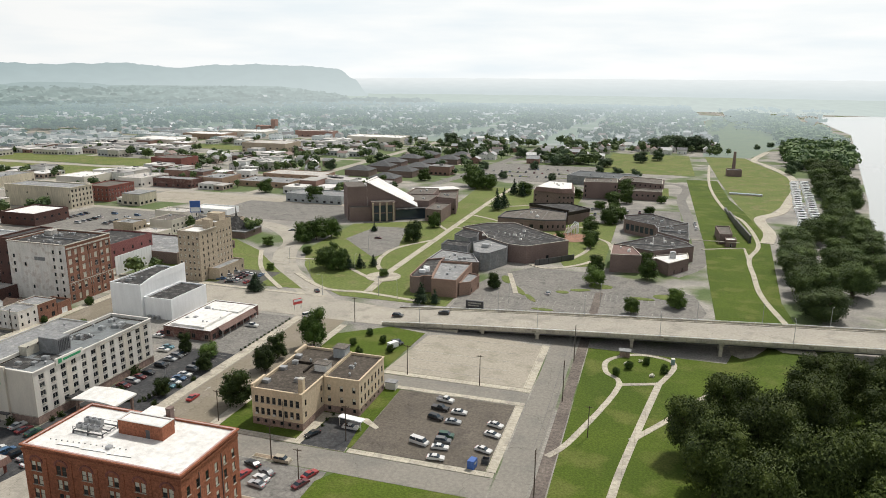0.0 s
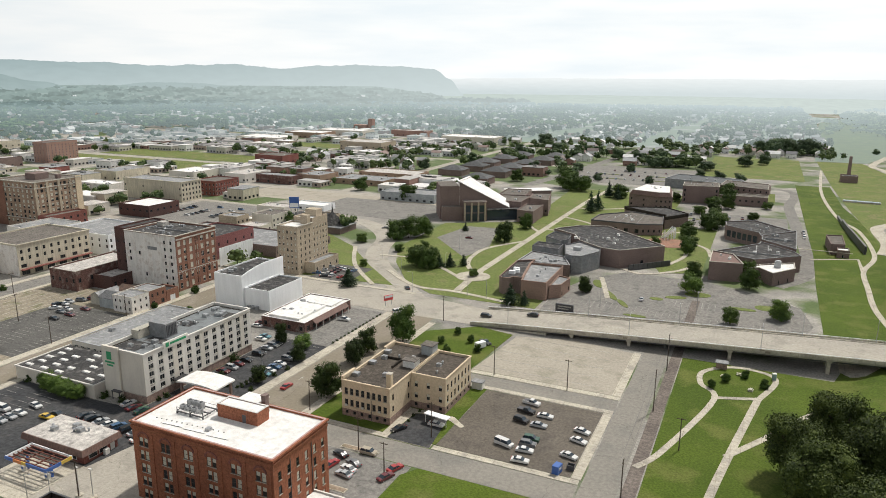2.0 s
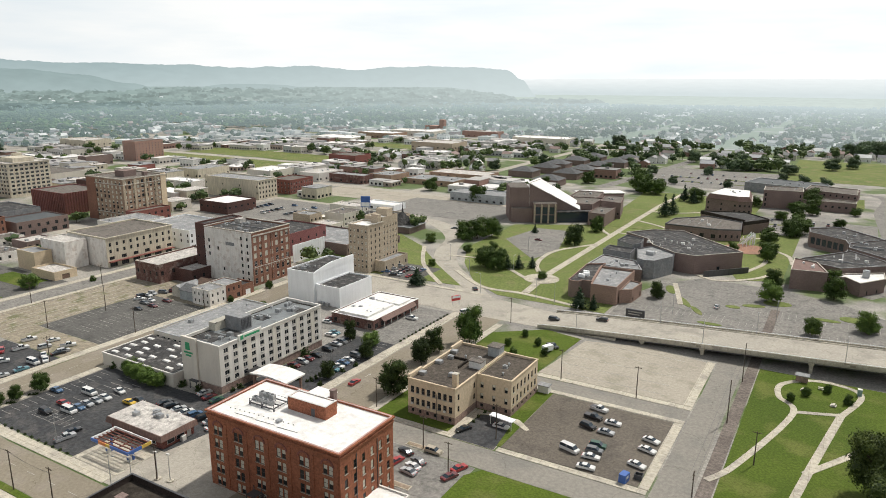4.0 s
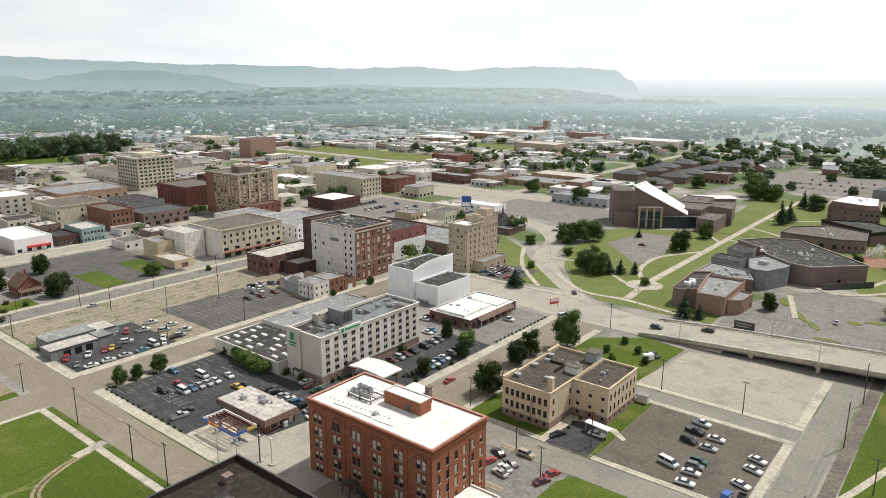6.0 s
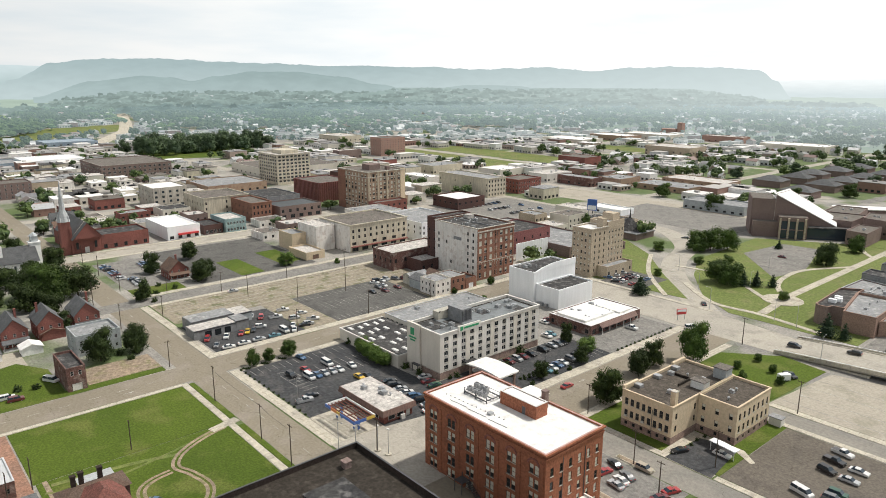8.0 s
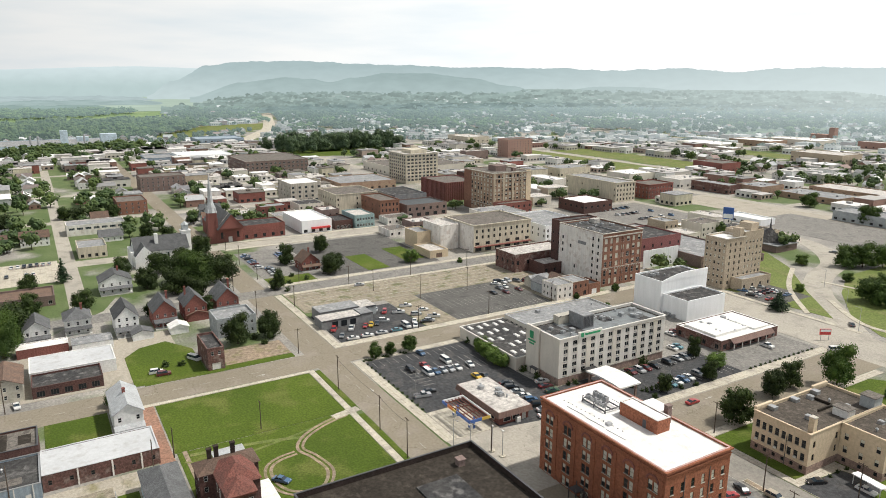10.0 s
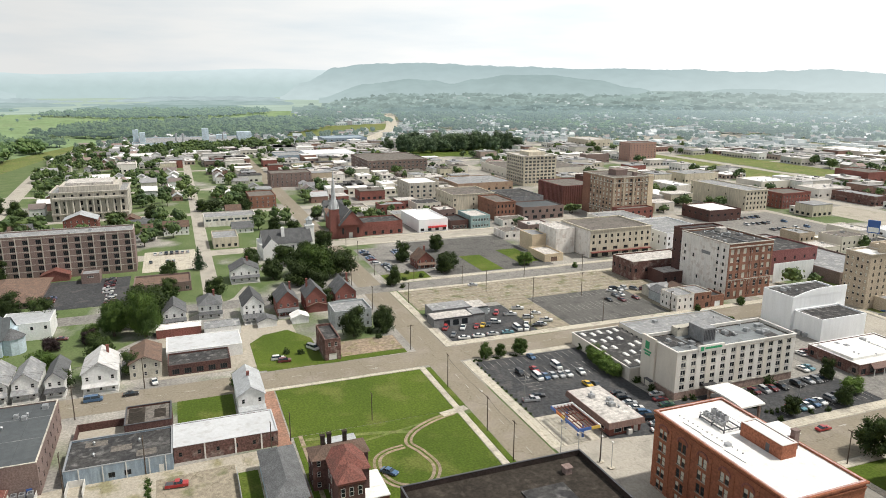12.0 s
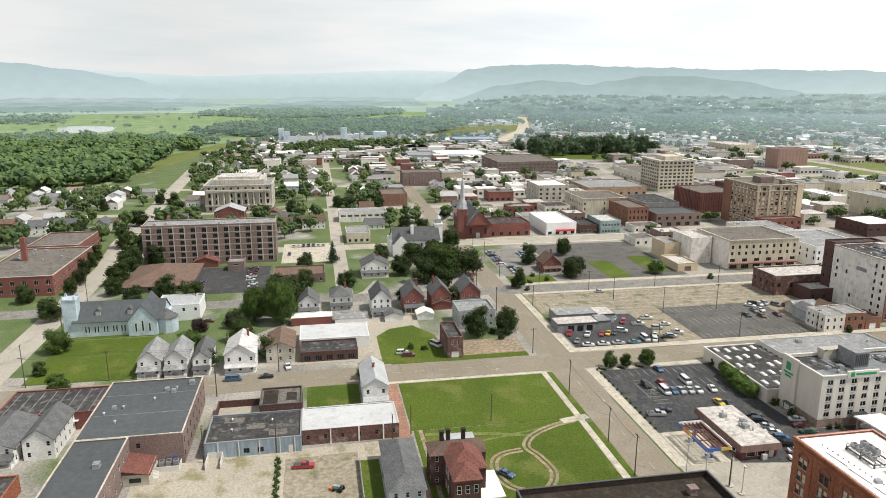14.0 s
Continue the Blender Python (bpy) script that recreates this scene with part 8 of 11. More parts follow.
block("teal_shops", -462, -437.5, 188, 202.5, 8.8, teal_paint, roof_dirty, "teal painted shop row", "shop", {"E": [rows_of(6, 2, 1.4, 1.8, 0.8, 4.2, "mullion")]})
block("dark_shops", -462, -440, 174, 187, 6, brick_dark, roof_tar, "dark low shops", "shop", {"E": [rows_of(4, 1, 2.2, 2.2, 0.5, 3, "mullion")]})
e = block("white_store", -479, -438.5, 150, 171, 8.4, paint_white, roof_white, "white store with a red awning", "shop", {"E": [rows_of(4, 1, 2.6, 2.0, 0.5, 3, "mullion", frame_dark)]})
box_part(e, "awning", 20.3, 22.0, -4, 9, 2.8, 3.9, sign_red, "red shop awning")
block("red_flat", -462, -440.5, 111.5, 139, 8.8, brick_red, roof_tar, "red brick flat-roofed hall", "building", {"E": [rows_of(5, 1, 2.0, 2.4, 0.6, 3, "mullion", frame_dark)]})
e = block("white_office", -587, -553, 181, 207.5, 16.5, limestone, roof_white, "white four-storey office with square windows", "office",
          {"E": [rows_of(5, 3, 2.0, 1.8, 4.8, 3.7, "mullion", frame_dark, glass_tint), rows_of(4, 1, 4.4, 2.8, 0.6, 3, "mullion", frame_dark, glass_tint)], "S": [rows_of(5, 3, 1.4, 1.6, 4.8, 3.7, "", frame_dark)]}, coping=limestone)
block("brick_school", -830, -752, 198, 268, 14, brick_brown, roof_gravel, "large brown brick school", "school", {"E": [rows_of(14, 3, 2.4, 2.2, 1.6, 4.0, "mullion", frame_white)], "S": [rows_of(14, 3, 2.4, 2.2, 1.6, 4.0, "mullion", frame_white)]}, coping=limestone)
block("big_white_store", -960, -904, 158, 222, 8, paint_white, roof_white, "wide store with a bright white roof", "shop", {"E": [rows_of(8, 1, 3, 2, 1, 3, "mullion", frame_dark)]})
block("blue_store", -960, -912, 120, 156, 6.5, metal_blue, roof_grey, "low blue store", "shop", {"E": [rows_of(6, 1, 3, 2, 1, 3, "mullion", frame_dark)]})
block("blue_warehouse", -1165, -1110, 222, 292, 11, metal_blue, metal_blue, "blue metal warehouse", "warehouse", {"E": [rows_of(8, 1, 3, 2, 6, 3, "mullion")]})
e = block("factory", -1260, -1150, -60, 125, 8, siding_blue, roof_grey, "long pale blue factory with towers", "factory", {"E": [rows_of(20, 1, 4, 1.6, 4, 3, "mullion")]})
for x, y, w, h in ((20, -88, 4, 26), (30, -78, 4, 22), (20, 14, 5, 26), (14, 74, 11, 19), (-10, 40, 8, 14)):
    box_part(e, "tower", x - w, x + w, y - w, y + w, 7.3, h, siding_blue)
for k in (-30, -20, 40):
    s = Shape()
    s.tube(30, k, 7.3, 20, 1.6, 1.4, 10)
    part("stack", s, steel, e)

# ---- the college ----
e = thing("arts_hall", -209, 450, 0, 31, "brown brick arts hall with a long sloping pale roof", "hall")
box_part(e, "fly_tower", 0, 14, 1, 26, 0, 24, brick_brown, "blank brown brick tower")
box_part(e, "tower_roof", 0.3, 13.7, 1.3, 25.7, 24, 24.12, roof_gravel)
s = Shape()
plan = [(14.05, 0.5), (50, 0.5), (56, 31), (26, 26)]
s.solid([(x, y, 0) for x, y in plan] + [(14.05, 0.5, 27.6), (50, 0.5, 8.4), (56, 31, 8.4), (26, 26, 27.2)], [(0, 1, 5, 4), (1, 2, 6, 5), (2, 3, 7, 6), (3, 0, 4, 7)])
part("auditorium_wall", s, brick_brown, e)
s = Shape()
top = [(12.6, 0, 28.2), (51, 0, 8.3), (57, 32, 8.3), (25, 27, 27.8)]
s.solid([(x, y, z - 0.5) for x, y, z in top] + top, [(4, 5, 6, 7), (0, 1, 5, 4), (1, 2, 6, 5), (2, 3, 7, 6), (3, 0, 4, 7), (3, 2, 1, 0)])
part("sloping_roof", s, roof_white, e, "pale sloping metal roof")
box_part(e, "front_block", 1, 16, -5, 0.45, 0, 10, brick_brown)
box_part(e, "front_block_roof", 1.3, 15.7, -4.7, 0.4, 10, 10.1, roof_gravel)
box_part(e, "entrance_block", 16.05, 33, -8, 0.45, 0, 14, brick_brown)
box_part(e, "entrance_roof", 16.3, 32.7, -7.7, 0.4, 14, 14.1, roof_gravel)
for k in range(4):
    box_part(e, "front_pier", 16.3 + k * 4.9, 17.4 + k * 4.9, -9.2, -8.05, 0, 13.4, brick_buff)
for k in range(3):
    box_part(e, "entrance_glazing", 17.6 + k * 4.9, 21.0 + k * 4.9, -8.3, -8.05, 0.4, 11.5, glass_tint)
    box_part(e, "transom", 17.6 + k * 4.9, 21.0 + k * 4.9, -8.5, -8.31, 5.8, 6.4, brick_brown)
s = Shape()
s.prism([(33.1, -5), (58, -3), (58, 0.4), (33.1, 0.4)], 0, 7.2)
part("glass_lobby", s, glass_tint, e, "dark glass lobby")
s = Shape()
s.prism([(33.1, -6), (59, -4), (59, 0.4), (33.1, 0.4)], 7.2, 7.9)
part("lobby_roof", s, roof_tar, e)
for ring, h, lab in (([(-156, 466), (-143.5, 464), (-145, 494), (-157.5, 493)], 9, "tan brick wing with a flat roof beside the lobby"),
                     ([(-158, 500), (-142.5, 498), (-150, 531), (-163, 525)], 12, "tall brick wing behind the arts hall"),
                     ([(-181, 490), (-162, 492), (-163.4, 524), (-186, 519)], 10, "flat-roofed rear wing of the arts hall"),
                     ([(-194, 530), (-172, 533), (-177, 566), (-197, 562)], 8, "low flat-roofed classroom wing")):
    e = plan_block("arts_wing", ring, h, brick_brown, roof_gravel, lab, faces={0: [rows_of(3, 1, 1.6, 1.4, 3.0, 3, "mullion", frame_dark)]}, coping=brick_brown)
    rooftop_units(e, 2, 9, 12, h - 0.5, int(h) + 60)
e = thing("long_canopy", -185, 581, 0, 36, "long flat building under a bright white metal roof", "college building")
box_part(e, "wall", -19, 19, -7, 7, 0, 5.0, brick_brown)
box_part(e, "roof", -20, 20, -8, 8, 5.0, 5.5, roof_white)
# gallery group by the car park
e = plan_block("brick_gallery", [(-97, 299), (-85, 299.5), (-86, 332.5), (-102.6, 331.5)], 8.6, brick_clay, roof_grey, "blank rust brick gallery with a grey flat roof", coping=brick_clay, parapet=0.9)
rooftop_units(e, 3, 9, 22, 7.7, 50)
plan_block("gallery_porch", [(-84.7, 303), (-80, 307), (-79, 320), (-85.2, 322)], 6.4, brick_clay, roof_grey, "lower rust brick end of the gallery", coping=brick_clay, faces={1: [rows_of(2, 1, 1.2, 2.2, 0.6, 3, "mullion", frame_dark)]})
e = plan_block("gallery_wing", [(-109, 302.5), (-107, 300.6), (-103.5, 301), (-102.8, 304), (-98.4, 304.5), (-103, 331), (-103, 340), (-111, 334)], 8.2, brick_brown, roof_tar, "long brown brick side wing with white roof units", coping=brick_clay, parapet=0.8)
for k in range(3):
    box_part(e, "air_unit", -2.4 + (k % 2) * 1.2, 0.4 + (k % 2) * 1.2, -4 + k * 3.2, -2.2 + k * 3.2, 7.4, 9.0, paint_white, "white rooftop air unit")
e = plan_block("gallery_link", [(-112, 337), (-97.6, 338.5), (-84.6, 340.4), (-92, 357), (-111, 362)], 7.2, brick_brown, roof_grey, "low link building with grey roofs", coping=steel)
rooftop_units(e, 5, 14, 12, 6.7, 51)
for x0, x1, y0, y1 in ((-9, 4, -6, -5.6), (-2, -1.6, -6, 9), (4, 11, 1, 1.4)):
    box_part(e, "roof_kerb", x0, x1, y0, y1, 6.7, 7.1, steel)
plan_block("dark_gallery", [(-112, 363), (-96.4, 361), (-97.2, 373), (-112, 374)], 9.8, block_grey, roof_tar, "dark grey clad box above the link roofs", coping=steel_dark)
plan_block("dark_gallery", [(-111, 386), (-100, 378), (-97, 384), (-98.6, 396), (-110, 402)], 10.5, block_grey, roof_tar, "dark faceted wall with a flat roof", coping=steel_dark)
e = plan_block("round_hall", [(-90.5, 353), (-86.5, 350.6), (-81.5, 352), (-75.5, 366), (-76, 372.6), (-90.6, 385), (-96.4, 374)], 9.6, block_grey, roof_grey, "dark many-sided hall with a grey flat roof", coping=steel_dark)
box_part(e, "air_unit", -4, 0, 0, 3, 9.1, 11.0, steel)
rooftop_units(e, 2, 10, 14, 9.1, 57, roof_white)
e = plan_block("student_centre", [(-65.4, 371.5), (-45, 393.5), (-84.4, 433), (-101, 427), (-113, 411), (-97.6, 400), (-91, 386), (-76.2, 373.4)], 10.2, brick_brown, roof_tar, "large brown brick student centre with a dark roof", coping=limestone,
               faces={0: [rows_of(1, 1, 1.8, 3.2, 0.1, 3, "", frame_dark)], 1: [rows_of(5, 1, 1.6, 1.8, 3.0, 3, "mullion", frame_dark)]})
for k in range(5):
    s = Shape()
    s.rod((14 + 4.2 * k - 2, -24 + 4.4 * k + 3, 9.75), (-24 + 5.0 * k, 10 + 3.6 * k, 9.75), 0.10, 5)
    part("roof_seam", s, roof_grey, e)
rooftop_units(e, 12, 28, 28, 9.7, 52, roof_white)
e = thing("loading_wall", -52.6, 380.4, 0, 47, "dark screen wall of the loading yard", "wall")
for k in range(9):
    box_part(e, "panel", -13 + k * 3.1, -10.1 + k * 3.1, -2.2, -1.8, 0, 3.2 + 0.05 * (k % 2), steel_dark)
# library and the white pergola by the round court
e = plan_block("library", [(-102, 462), (-69, 461), (-56, 467), (-59, 494.5), (-82, 504), (-101, 484)], 7.6, brick_brown, roof_gravel, "low brick library with recessed windows", coping=steel_dark, band=0.7,
               faces={0: [rows_of(5, 1, 2.6, 2.6, 1.4, 3, "mullion", frame_dark)], 1: [rows_of(4, 1, 1.2, 2.0, 2.0, 3, "", frame_dark)]})
rooftop_units(e, 6, 26, 24, 7.1, 58, roof_white)
for k in range(5):
    s = Shape()
    s.rod((-18 + 6 * k, -18, 7.2), (-14 + 5 * k, 16, 7.2), 0.12, 5)
    part("roof_seam", s, roof_grey, e)
plan_block("reading_room", [(-90, 517.5), (-73, 505.5), (-57.6, 496.4), (-57.4, 488), (-44.2, 509), (-62, 528)], 8.6, brick_brown, roof_tar, "brick reading room with a black roof edge", coping=roof_black, band=2.2)
e = thing("pergola", -58, 462, 0, 0, "fan of white painted ribs over a court", "pergola")
for k in range(9):
    a = radians(-60 + k * 13)
    s = Shape()
    s.rod((5 * math.cos(a), 5 * math.sin(a), 0), (11 * math.cos(a), 11 * math.sin(a), 6.5), 0.3, 6)
    s.rod((11 * math.cos(a), 11 * math.sin(a), 0), (11 * math.cos(a), 11 * math.sin(a), 6.5), 0.25, 6)
    part("rib", s, paint_white, e)
# halls at the north end
e = plan_block("hall_of_residence", [(-96, 570), (-72, 562.5), (-62, 566), (-66, 602), (-90, 606)], 10.2, brick_brown, roof_white, "brick hall with an arched-window upper storey", coping=limestone,
               faces={0: [rows_of(3, 2, 1.4, 1.6, 1.6, 4.2, "mullion", frame_dark)], 1: [rows_of(3, 2, 1.4, 1.6, 1.6, 4.2, "mullion", frame_dark)], 2: [rows_of(7, 2, 1.4, 1.6, 1.6, 4.2, "mullion", frame_dark)]})
s = Shape()
mans = [(-18.5, -13.2), (5.4, -20.6), (14.8, -16.8), (10.6, 19.4), (-12.6, 23.4)]
s.prism(mans, 10.36, 13.6, 0, inset(mans, 1.8))
part("upper_storey", s, mansard_brown, e, "sloping brown upper storey")
s = Shape()
s.prism(inset(mans, 2.0), 13.6, 13.8)
part("upper_roof", s, roof_white, e)
rooftop_units(e, 5, 14, 22, 13.8, 55, roof_white)
e = plan_block("teaching_hall", [(-59, 606), (-31, 611), (-33, 636), (-60.5, 630)], 14.4, brick_brown, roof_gravel, "plain tall brick teaching hall", coping=limestone, faces={0: [rows_of(2, 3, 1.2, 2.4, 1.4, 4, "", frame_dark)]})
rooftop_units(e, 4, 20, 16, 13.9, 71)
plan_block("workshop_hall", [(-30.4, 612), (6, 612), (6, 626), (-30.6, 630)], 8, brick_brown, roof_gravel, "low brick workshop with a row of windows", coping=limestone, faces={0: [rows_of(8, 1, 1.6, 1.6, 3.4, 3.6, "mullion", frame_dark)]})
plan_block("workshop_hall", [(-32, 641), (6, 628), (6, 662), (-29, 671)], 12.4, brick_brown, roof_gravel, "taller brick workshop behind the low one", coping=limestone, faces={0: [rows_of(9, 1, 1.2, 1.6, 9.0, 3.6, "", frame_dark)]})
e = plan_block("sports_hall", [(-84, 690), (-20, 676), (-10, 684), (-18, 714), (-76, 728)], 8.5, block_grey, roof_slate, "long sports hall under grey-blue roofs", coping=steel)
rooftop_units(e, 6, 50, 24, 8, 72)
plan_block("sports_annex", [(-9.6, 674), (6, 671), (8, 690), (-8, 694)], 8, brick_brown, roof_gravel, "square brown annex of the sports hall")
# science halls beside the service road
e = plan_block("science_block", [(-17.5, 474), (1.6, 459.4), (3.2, 450), (21.8, 472), (-1.3, 499.5), (-18.9, 487.5)], 9.4, brick_brown, roof_tar, "low science block with a dark glass side", coping=roof_grey,
               faces={0: [rows_of(6, 1, 2.9, 4.2, 2.4, 4, "mullion", frame_dark, glass_tint, 0.8)]})
rooftop_units(e, 6, 20, 24, 8.9, 53)
e = plan_block("science_block", [(3.6, 436), (21.2, 417.5), (22.6, 470.6), (3.8, 448.6)], 10.2, brick_brown, roof_tar, "stepped science block with dark roofs", coping=roof_grey)
rooftop_units(e, 4, 10, 20, 9.7, 54)
box_part(e, "roof_step", -7.5, 7.5, -4, -3.4, 9.7, 10.6, roof_grey)
e = plan_block("science_block", [(-20, 397), (-9.3, 392.7), (0.9, 387.6), (23.4, 406.6), (20, 416), (3.2, 434), (2.4, 428)], 9.2, brick_brown, roof_tar, "long low science block with pale roof kerbs", coping=roof_grey)
for x0, x1, y0, y1 in ((-14, 16, -6, -5.4), (-2, -1.4, -8, 14), (4, 4.6, 2, 16)):
    box_part(e, "roof_kerb", x0, x1, y0, y1, 8.7, 9.2, roof_grey)
rooftop_units(e, 5, 22, 14, 8.7, 56, roof_white)
e = plan_block("lecture_hall", [(-20, 370), (-4, 372.6), (-9.6, 392.2), (-20.4, 396.4)], 9.8, brick_brown, mansard_brown, "blank brick lecture hall with a red-brown roof", coping=limestone)
rooftop_units(e, 3, 10, 16, 9.3, 59, roof_white)
e = plan_block("lecture_annex", [(-3.6, 377), (3.5, 380.4), (9.9, 371.5), (20.3, 386.5), (20, 399), (4, 388)], 6.8, brick_brown, roof_white, "low annex with a patched white roof", coping=limestone, faces={2: [rows_of(2, 1, 1.0, 2.2, 0.1, 3, "", frame_dark, margin=5)]})
s = Shape()
s.box(1.5, 4.5, 2, 5, 6.3, 9.4)
s.tube(3, 3.5, 9.4, 9.9, 1.2, 1.2, 12)
part("cooling_tower", s, steel, e)
plan_block("pump_house", [(41, 459), (48.5, 461), (49, 489), (40, 486)], 6.4, brick_brown, roof_gravel, "brick pump house beside the levee", "pump house")
plan_block("pump_house_porch", [(44, 451.5), (50.4, 452.5), (50.4, 460.6), (44.4, 459)], 4.6, brick_brown, roof_white, "small front building with a white roof", "pump house", {0: [rows_of(1, 1, 1, 2, 0.1, 3, "")]})
e = block("boiler_house", 72, 87, 803, 816, 7, brick_brown, roof_grey, "small brick boiler house", "boiler house")
s = Shape()
s.tube(80, 821, 0, 25, 2.0, 1.4, 12)
tagged(part("tall_chimney", s, brick_brown), "tall round brick chimney", "chimney")
e = thing("covered_tank", 78, 673, 0, -6, "long low blue covered tank in the grass", "tank")
box_part(e, "wall", -14, 14, -3, 3, 0, 1.2, concrete)
box_part(e, "cover", -13.6, 13.6, -2.6, 2.6, 1.2, 1.5, metal_blue)
for k in range(6):
    box_part(e, "cover_rib", -13.2 + k * 5, -12.8 + k * 5, -2.6, 2.6, 1.5, 1.7, steel)
strip("pipe_wall", concrete, [(22, 452), (52, 452)], 0.8, 3.4, "pale pipe crossing to the levee", smooth=False, category="pipe")

# small shops along the curving road
e = thing("pagoda_hall", -262, 385, 0, 0, "low hall with a steep dark roof and a small spire", "hall")
box_part(e, "wall", -16, 16, -10, 10, 0, 4, brick_brown)
box_part(e, "flat_roof", -16.6, 16.6, -10.6, 10.6, 4, 4.4, roof_grey)
s = Shape()
s.tube(4, 0, 4.4, 12, 11, 1.2, 4)
s.tube(4, 0, 12, 19, 0.7, 0.05, 6)
part("spire_roof", s, roof_tar, e)
block("drive_in", -330, -300, 436, 452, 4.4, paint_white, roof_white, "small white roadside shop", "shop", {"S": [rows_of(5, 1, 2.4, 1.6, 0.8, 3, "mullion", frame_dark)]})
block("corner_cafe", -262, -238, 335, 352, 4.4, brick_brown, roof_white, "brown cafe with a white peaked roof", "shop", {"E": [rows_of(4, 1, 2.0, 1.6, 0.8, 3, "mullion", frame_dark)]})
block("grey_store", -290, -240, 505, 530, 7, siding_grey, roof_grey, "blue-grey metal store", "shop", {"S": [rows_of(8, 1, 2.4, 1.6, 0.8, 3, "mullion", frame_dark)]})
e = house(-222, 520, 15, 24, 6, 3, siding_white, shingle_grey, "white house at the edge of the lot", turn=0)
e = thing("roadside_sign", -300, 400, 0, 25, "tall blue roadside sign board on two posts", "sign")
box_part(e, "board", -3.4, 3.4, -0.4, 0.4, 9, 17, sign_blue)
box_part(e, "panel", -3.0, 3.0, -0.48, -0.4, 9.6, 12.6, paint_white)
for k in (-2.4, 2.4):
    box_part(e, "post", k - 0.25, k + 0.25, -0.25, 0.25, 0, 9, steel)
e = thing("corner_sign", -147, 262, 0, 60, "red and white sign board at the street corner", "sign")
box_part(e, "board", -2.2, 2.2, -0.2, 0.2, 2.4, 4.8, sign_red)
box_part(e, "panel", -2.0, 2.0, -0.26, -0.2, 3.6, 4.6, paint_white)
for k in (-1.6, 1.6):
    box_part(e, "post", k - 0.1, k + 0.1, -0.1, 0.1, 0, 2.4, steel)
e = thing("college_sign", -73, 288, 0, 0, "dark sign wall at the car park", "sign")
box_part(e, "wall", -4, 4, -0.5, 0.5, 0, 3.6, steel_dark)
for k in range(2):
    box_part(e, "sign_bar", -3.0, 3.0 - k, -0.56, -0.5, 2.3 - k * 1.1, 2.8 - k * 1.1, paint_line)

# stores and flats further out
for x0, x1, y0, y1, h, w_, r_, lab in (
        (-760, -680, 872, 925, 8, stucco_beige, roof_white, "wide beige store with a bright flat roof"), (-745, -672, 976, 1020, 9, brick_tan, roof_white, "wide brown brick store with a white roof"),
        (-725, -636, 1046, 1090, 9, stucco_beige, roof_white, "large pale store in a row of stores"), (-640, -604, 930, 952, 8, stucco_beige, roof_dirty, "square pale store beside the road"),
        (-540, -474, 830, 872, 13, brick_buff, roof_dirty, "long tan brick hall beside the far street"), (-600, -530, 1086, 1110, 10, brick_pink, roof_dirty, "long low school with rows of windows"),
        (-470, -380, 1014, 1060, 10, stucco_beige, roof_white, "big pale warehouse with a white roof"), (-378, -322, 566, 600, 5.0, brick_tan, roof_grey, "low brown shopping strip with a red awning"),
        (-380, -315, 618, 650, 5.2, brick_tan, roof_dirty, "long low shopping strip with grey roofs"), (-524, -486, 630, 660, 14, brick_red, roof_gravel, "red brick block beside the green fields"),
        (-446, -404, 536, 552, 8, brick_worn, roof_grey, "dark brick shop row beside the lot"), (-410, -384, 554, 586, 8, brick_tan, roof_grey, "brown brick shop row beside the lot"),
        (-985, -925, 590, 630, 13, cream, roof_dirty, "long cream school at the field's edge"), (-770, -755, 480, 514, 11, brick_brown, roof_dirty, "pale roofed brick block in the town"),
        (-600, -570, 480, 522, 9, cream, roof_grey, "cream classical building with a flat roof"), (-546, -506, 418, 436, 9, paint_worn, roof_white, "long white-roofed store behind the tower"),
        (-532, -500, 510, 546, 9, stucco_beige, roof_white, "pale flat-roofed store near the fields"), (-478, -452, 528, 566, 8, stucco_white, roof_dirty, "white flat-roofed store near the fields"),
        (-640, -590, 240, 296, 8, brick_tan, roof_grey, "wide brown market hall with a flat roof"), (-740, -660, 330, 420, 9, stucco_beige, roof_gravel, "wide low store with a gravel roof"),
        (-600, -560, 370, 410, 10, brick_dark, roof_tar, "dark brick store with a tar roof"), (-420, -392, 270, 300, 9, stucco_white, roof_grey, "white stone front in the town centre")):
    n = max(3, int((y1 - y0) // 7))
    e = block("store", x0, x1, y0, y1, h, w_, r_, lab, "store", {"E": [rows_of(n, 1 + int(h > 11), 2.4, 1.8, 1.2, 4.2, "mullion", frame_dark)], "S": [rows_of(max(3, int((x1 - x0) // 9)), 1 + int(h > 11), 2.4, 1.8, 1.2, 4.2, "mullion", frame_dark)]}, parapet=0.5)
    rooftop_units(e, 5, x1 - x0 - 3, y1 - y0 - 3, h - 0.5, int(x1))
for x, y in ((-298, 676), (-252, 630), (-253, 684), (-290, 716), (-250, 722), (-292, 756), (-246, 764), (-286, 800), (-240, 806), (-236, 850), (-280, 846)):
    house(x, y, 27, 22, 6.2, 4.4, brick_brown, shingle_grey, "brown brick apartment house with a grey hip roof", style="hip", name="apartment_house", category="apartments", group="apartment houses", wins=False)
e = thing("far_church", -702, 1192, 0, 0, "far brick church with a square tower", "church")
box_part(e, "tower", -5, 5, -5, 5, 0, 21, brick_pink)
box_part(e, "nave", -40, -6.1, -8, 8, 0, 9, brick_pink)


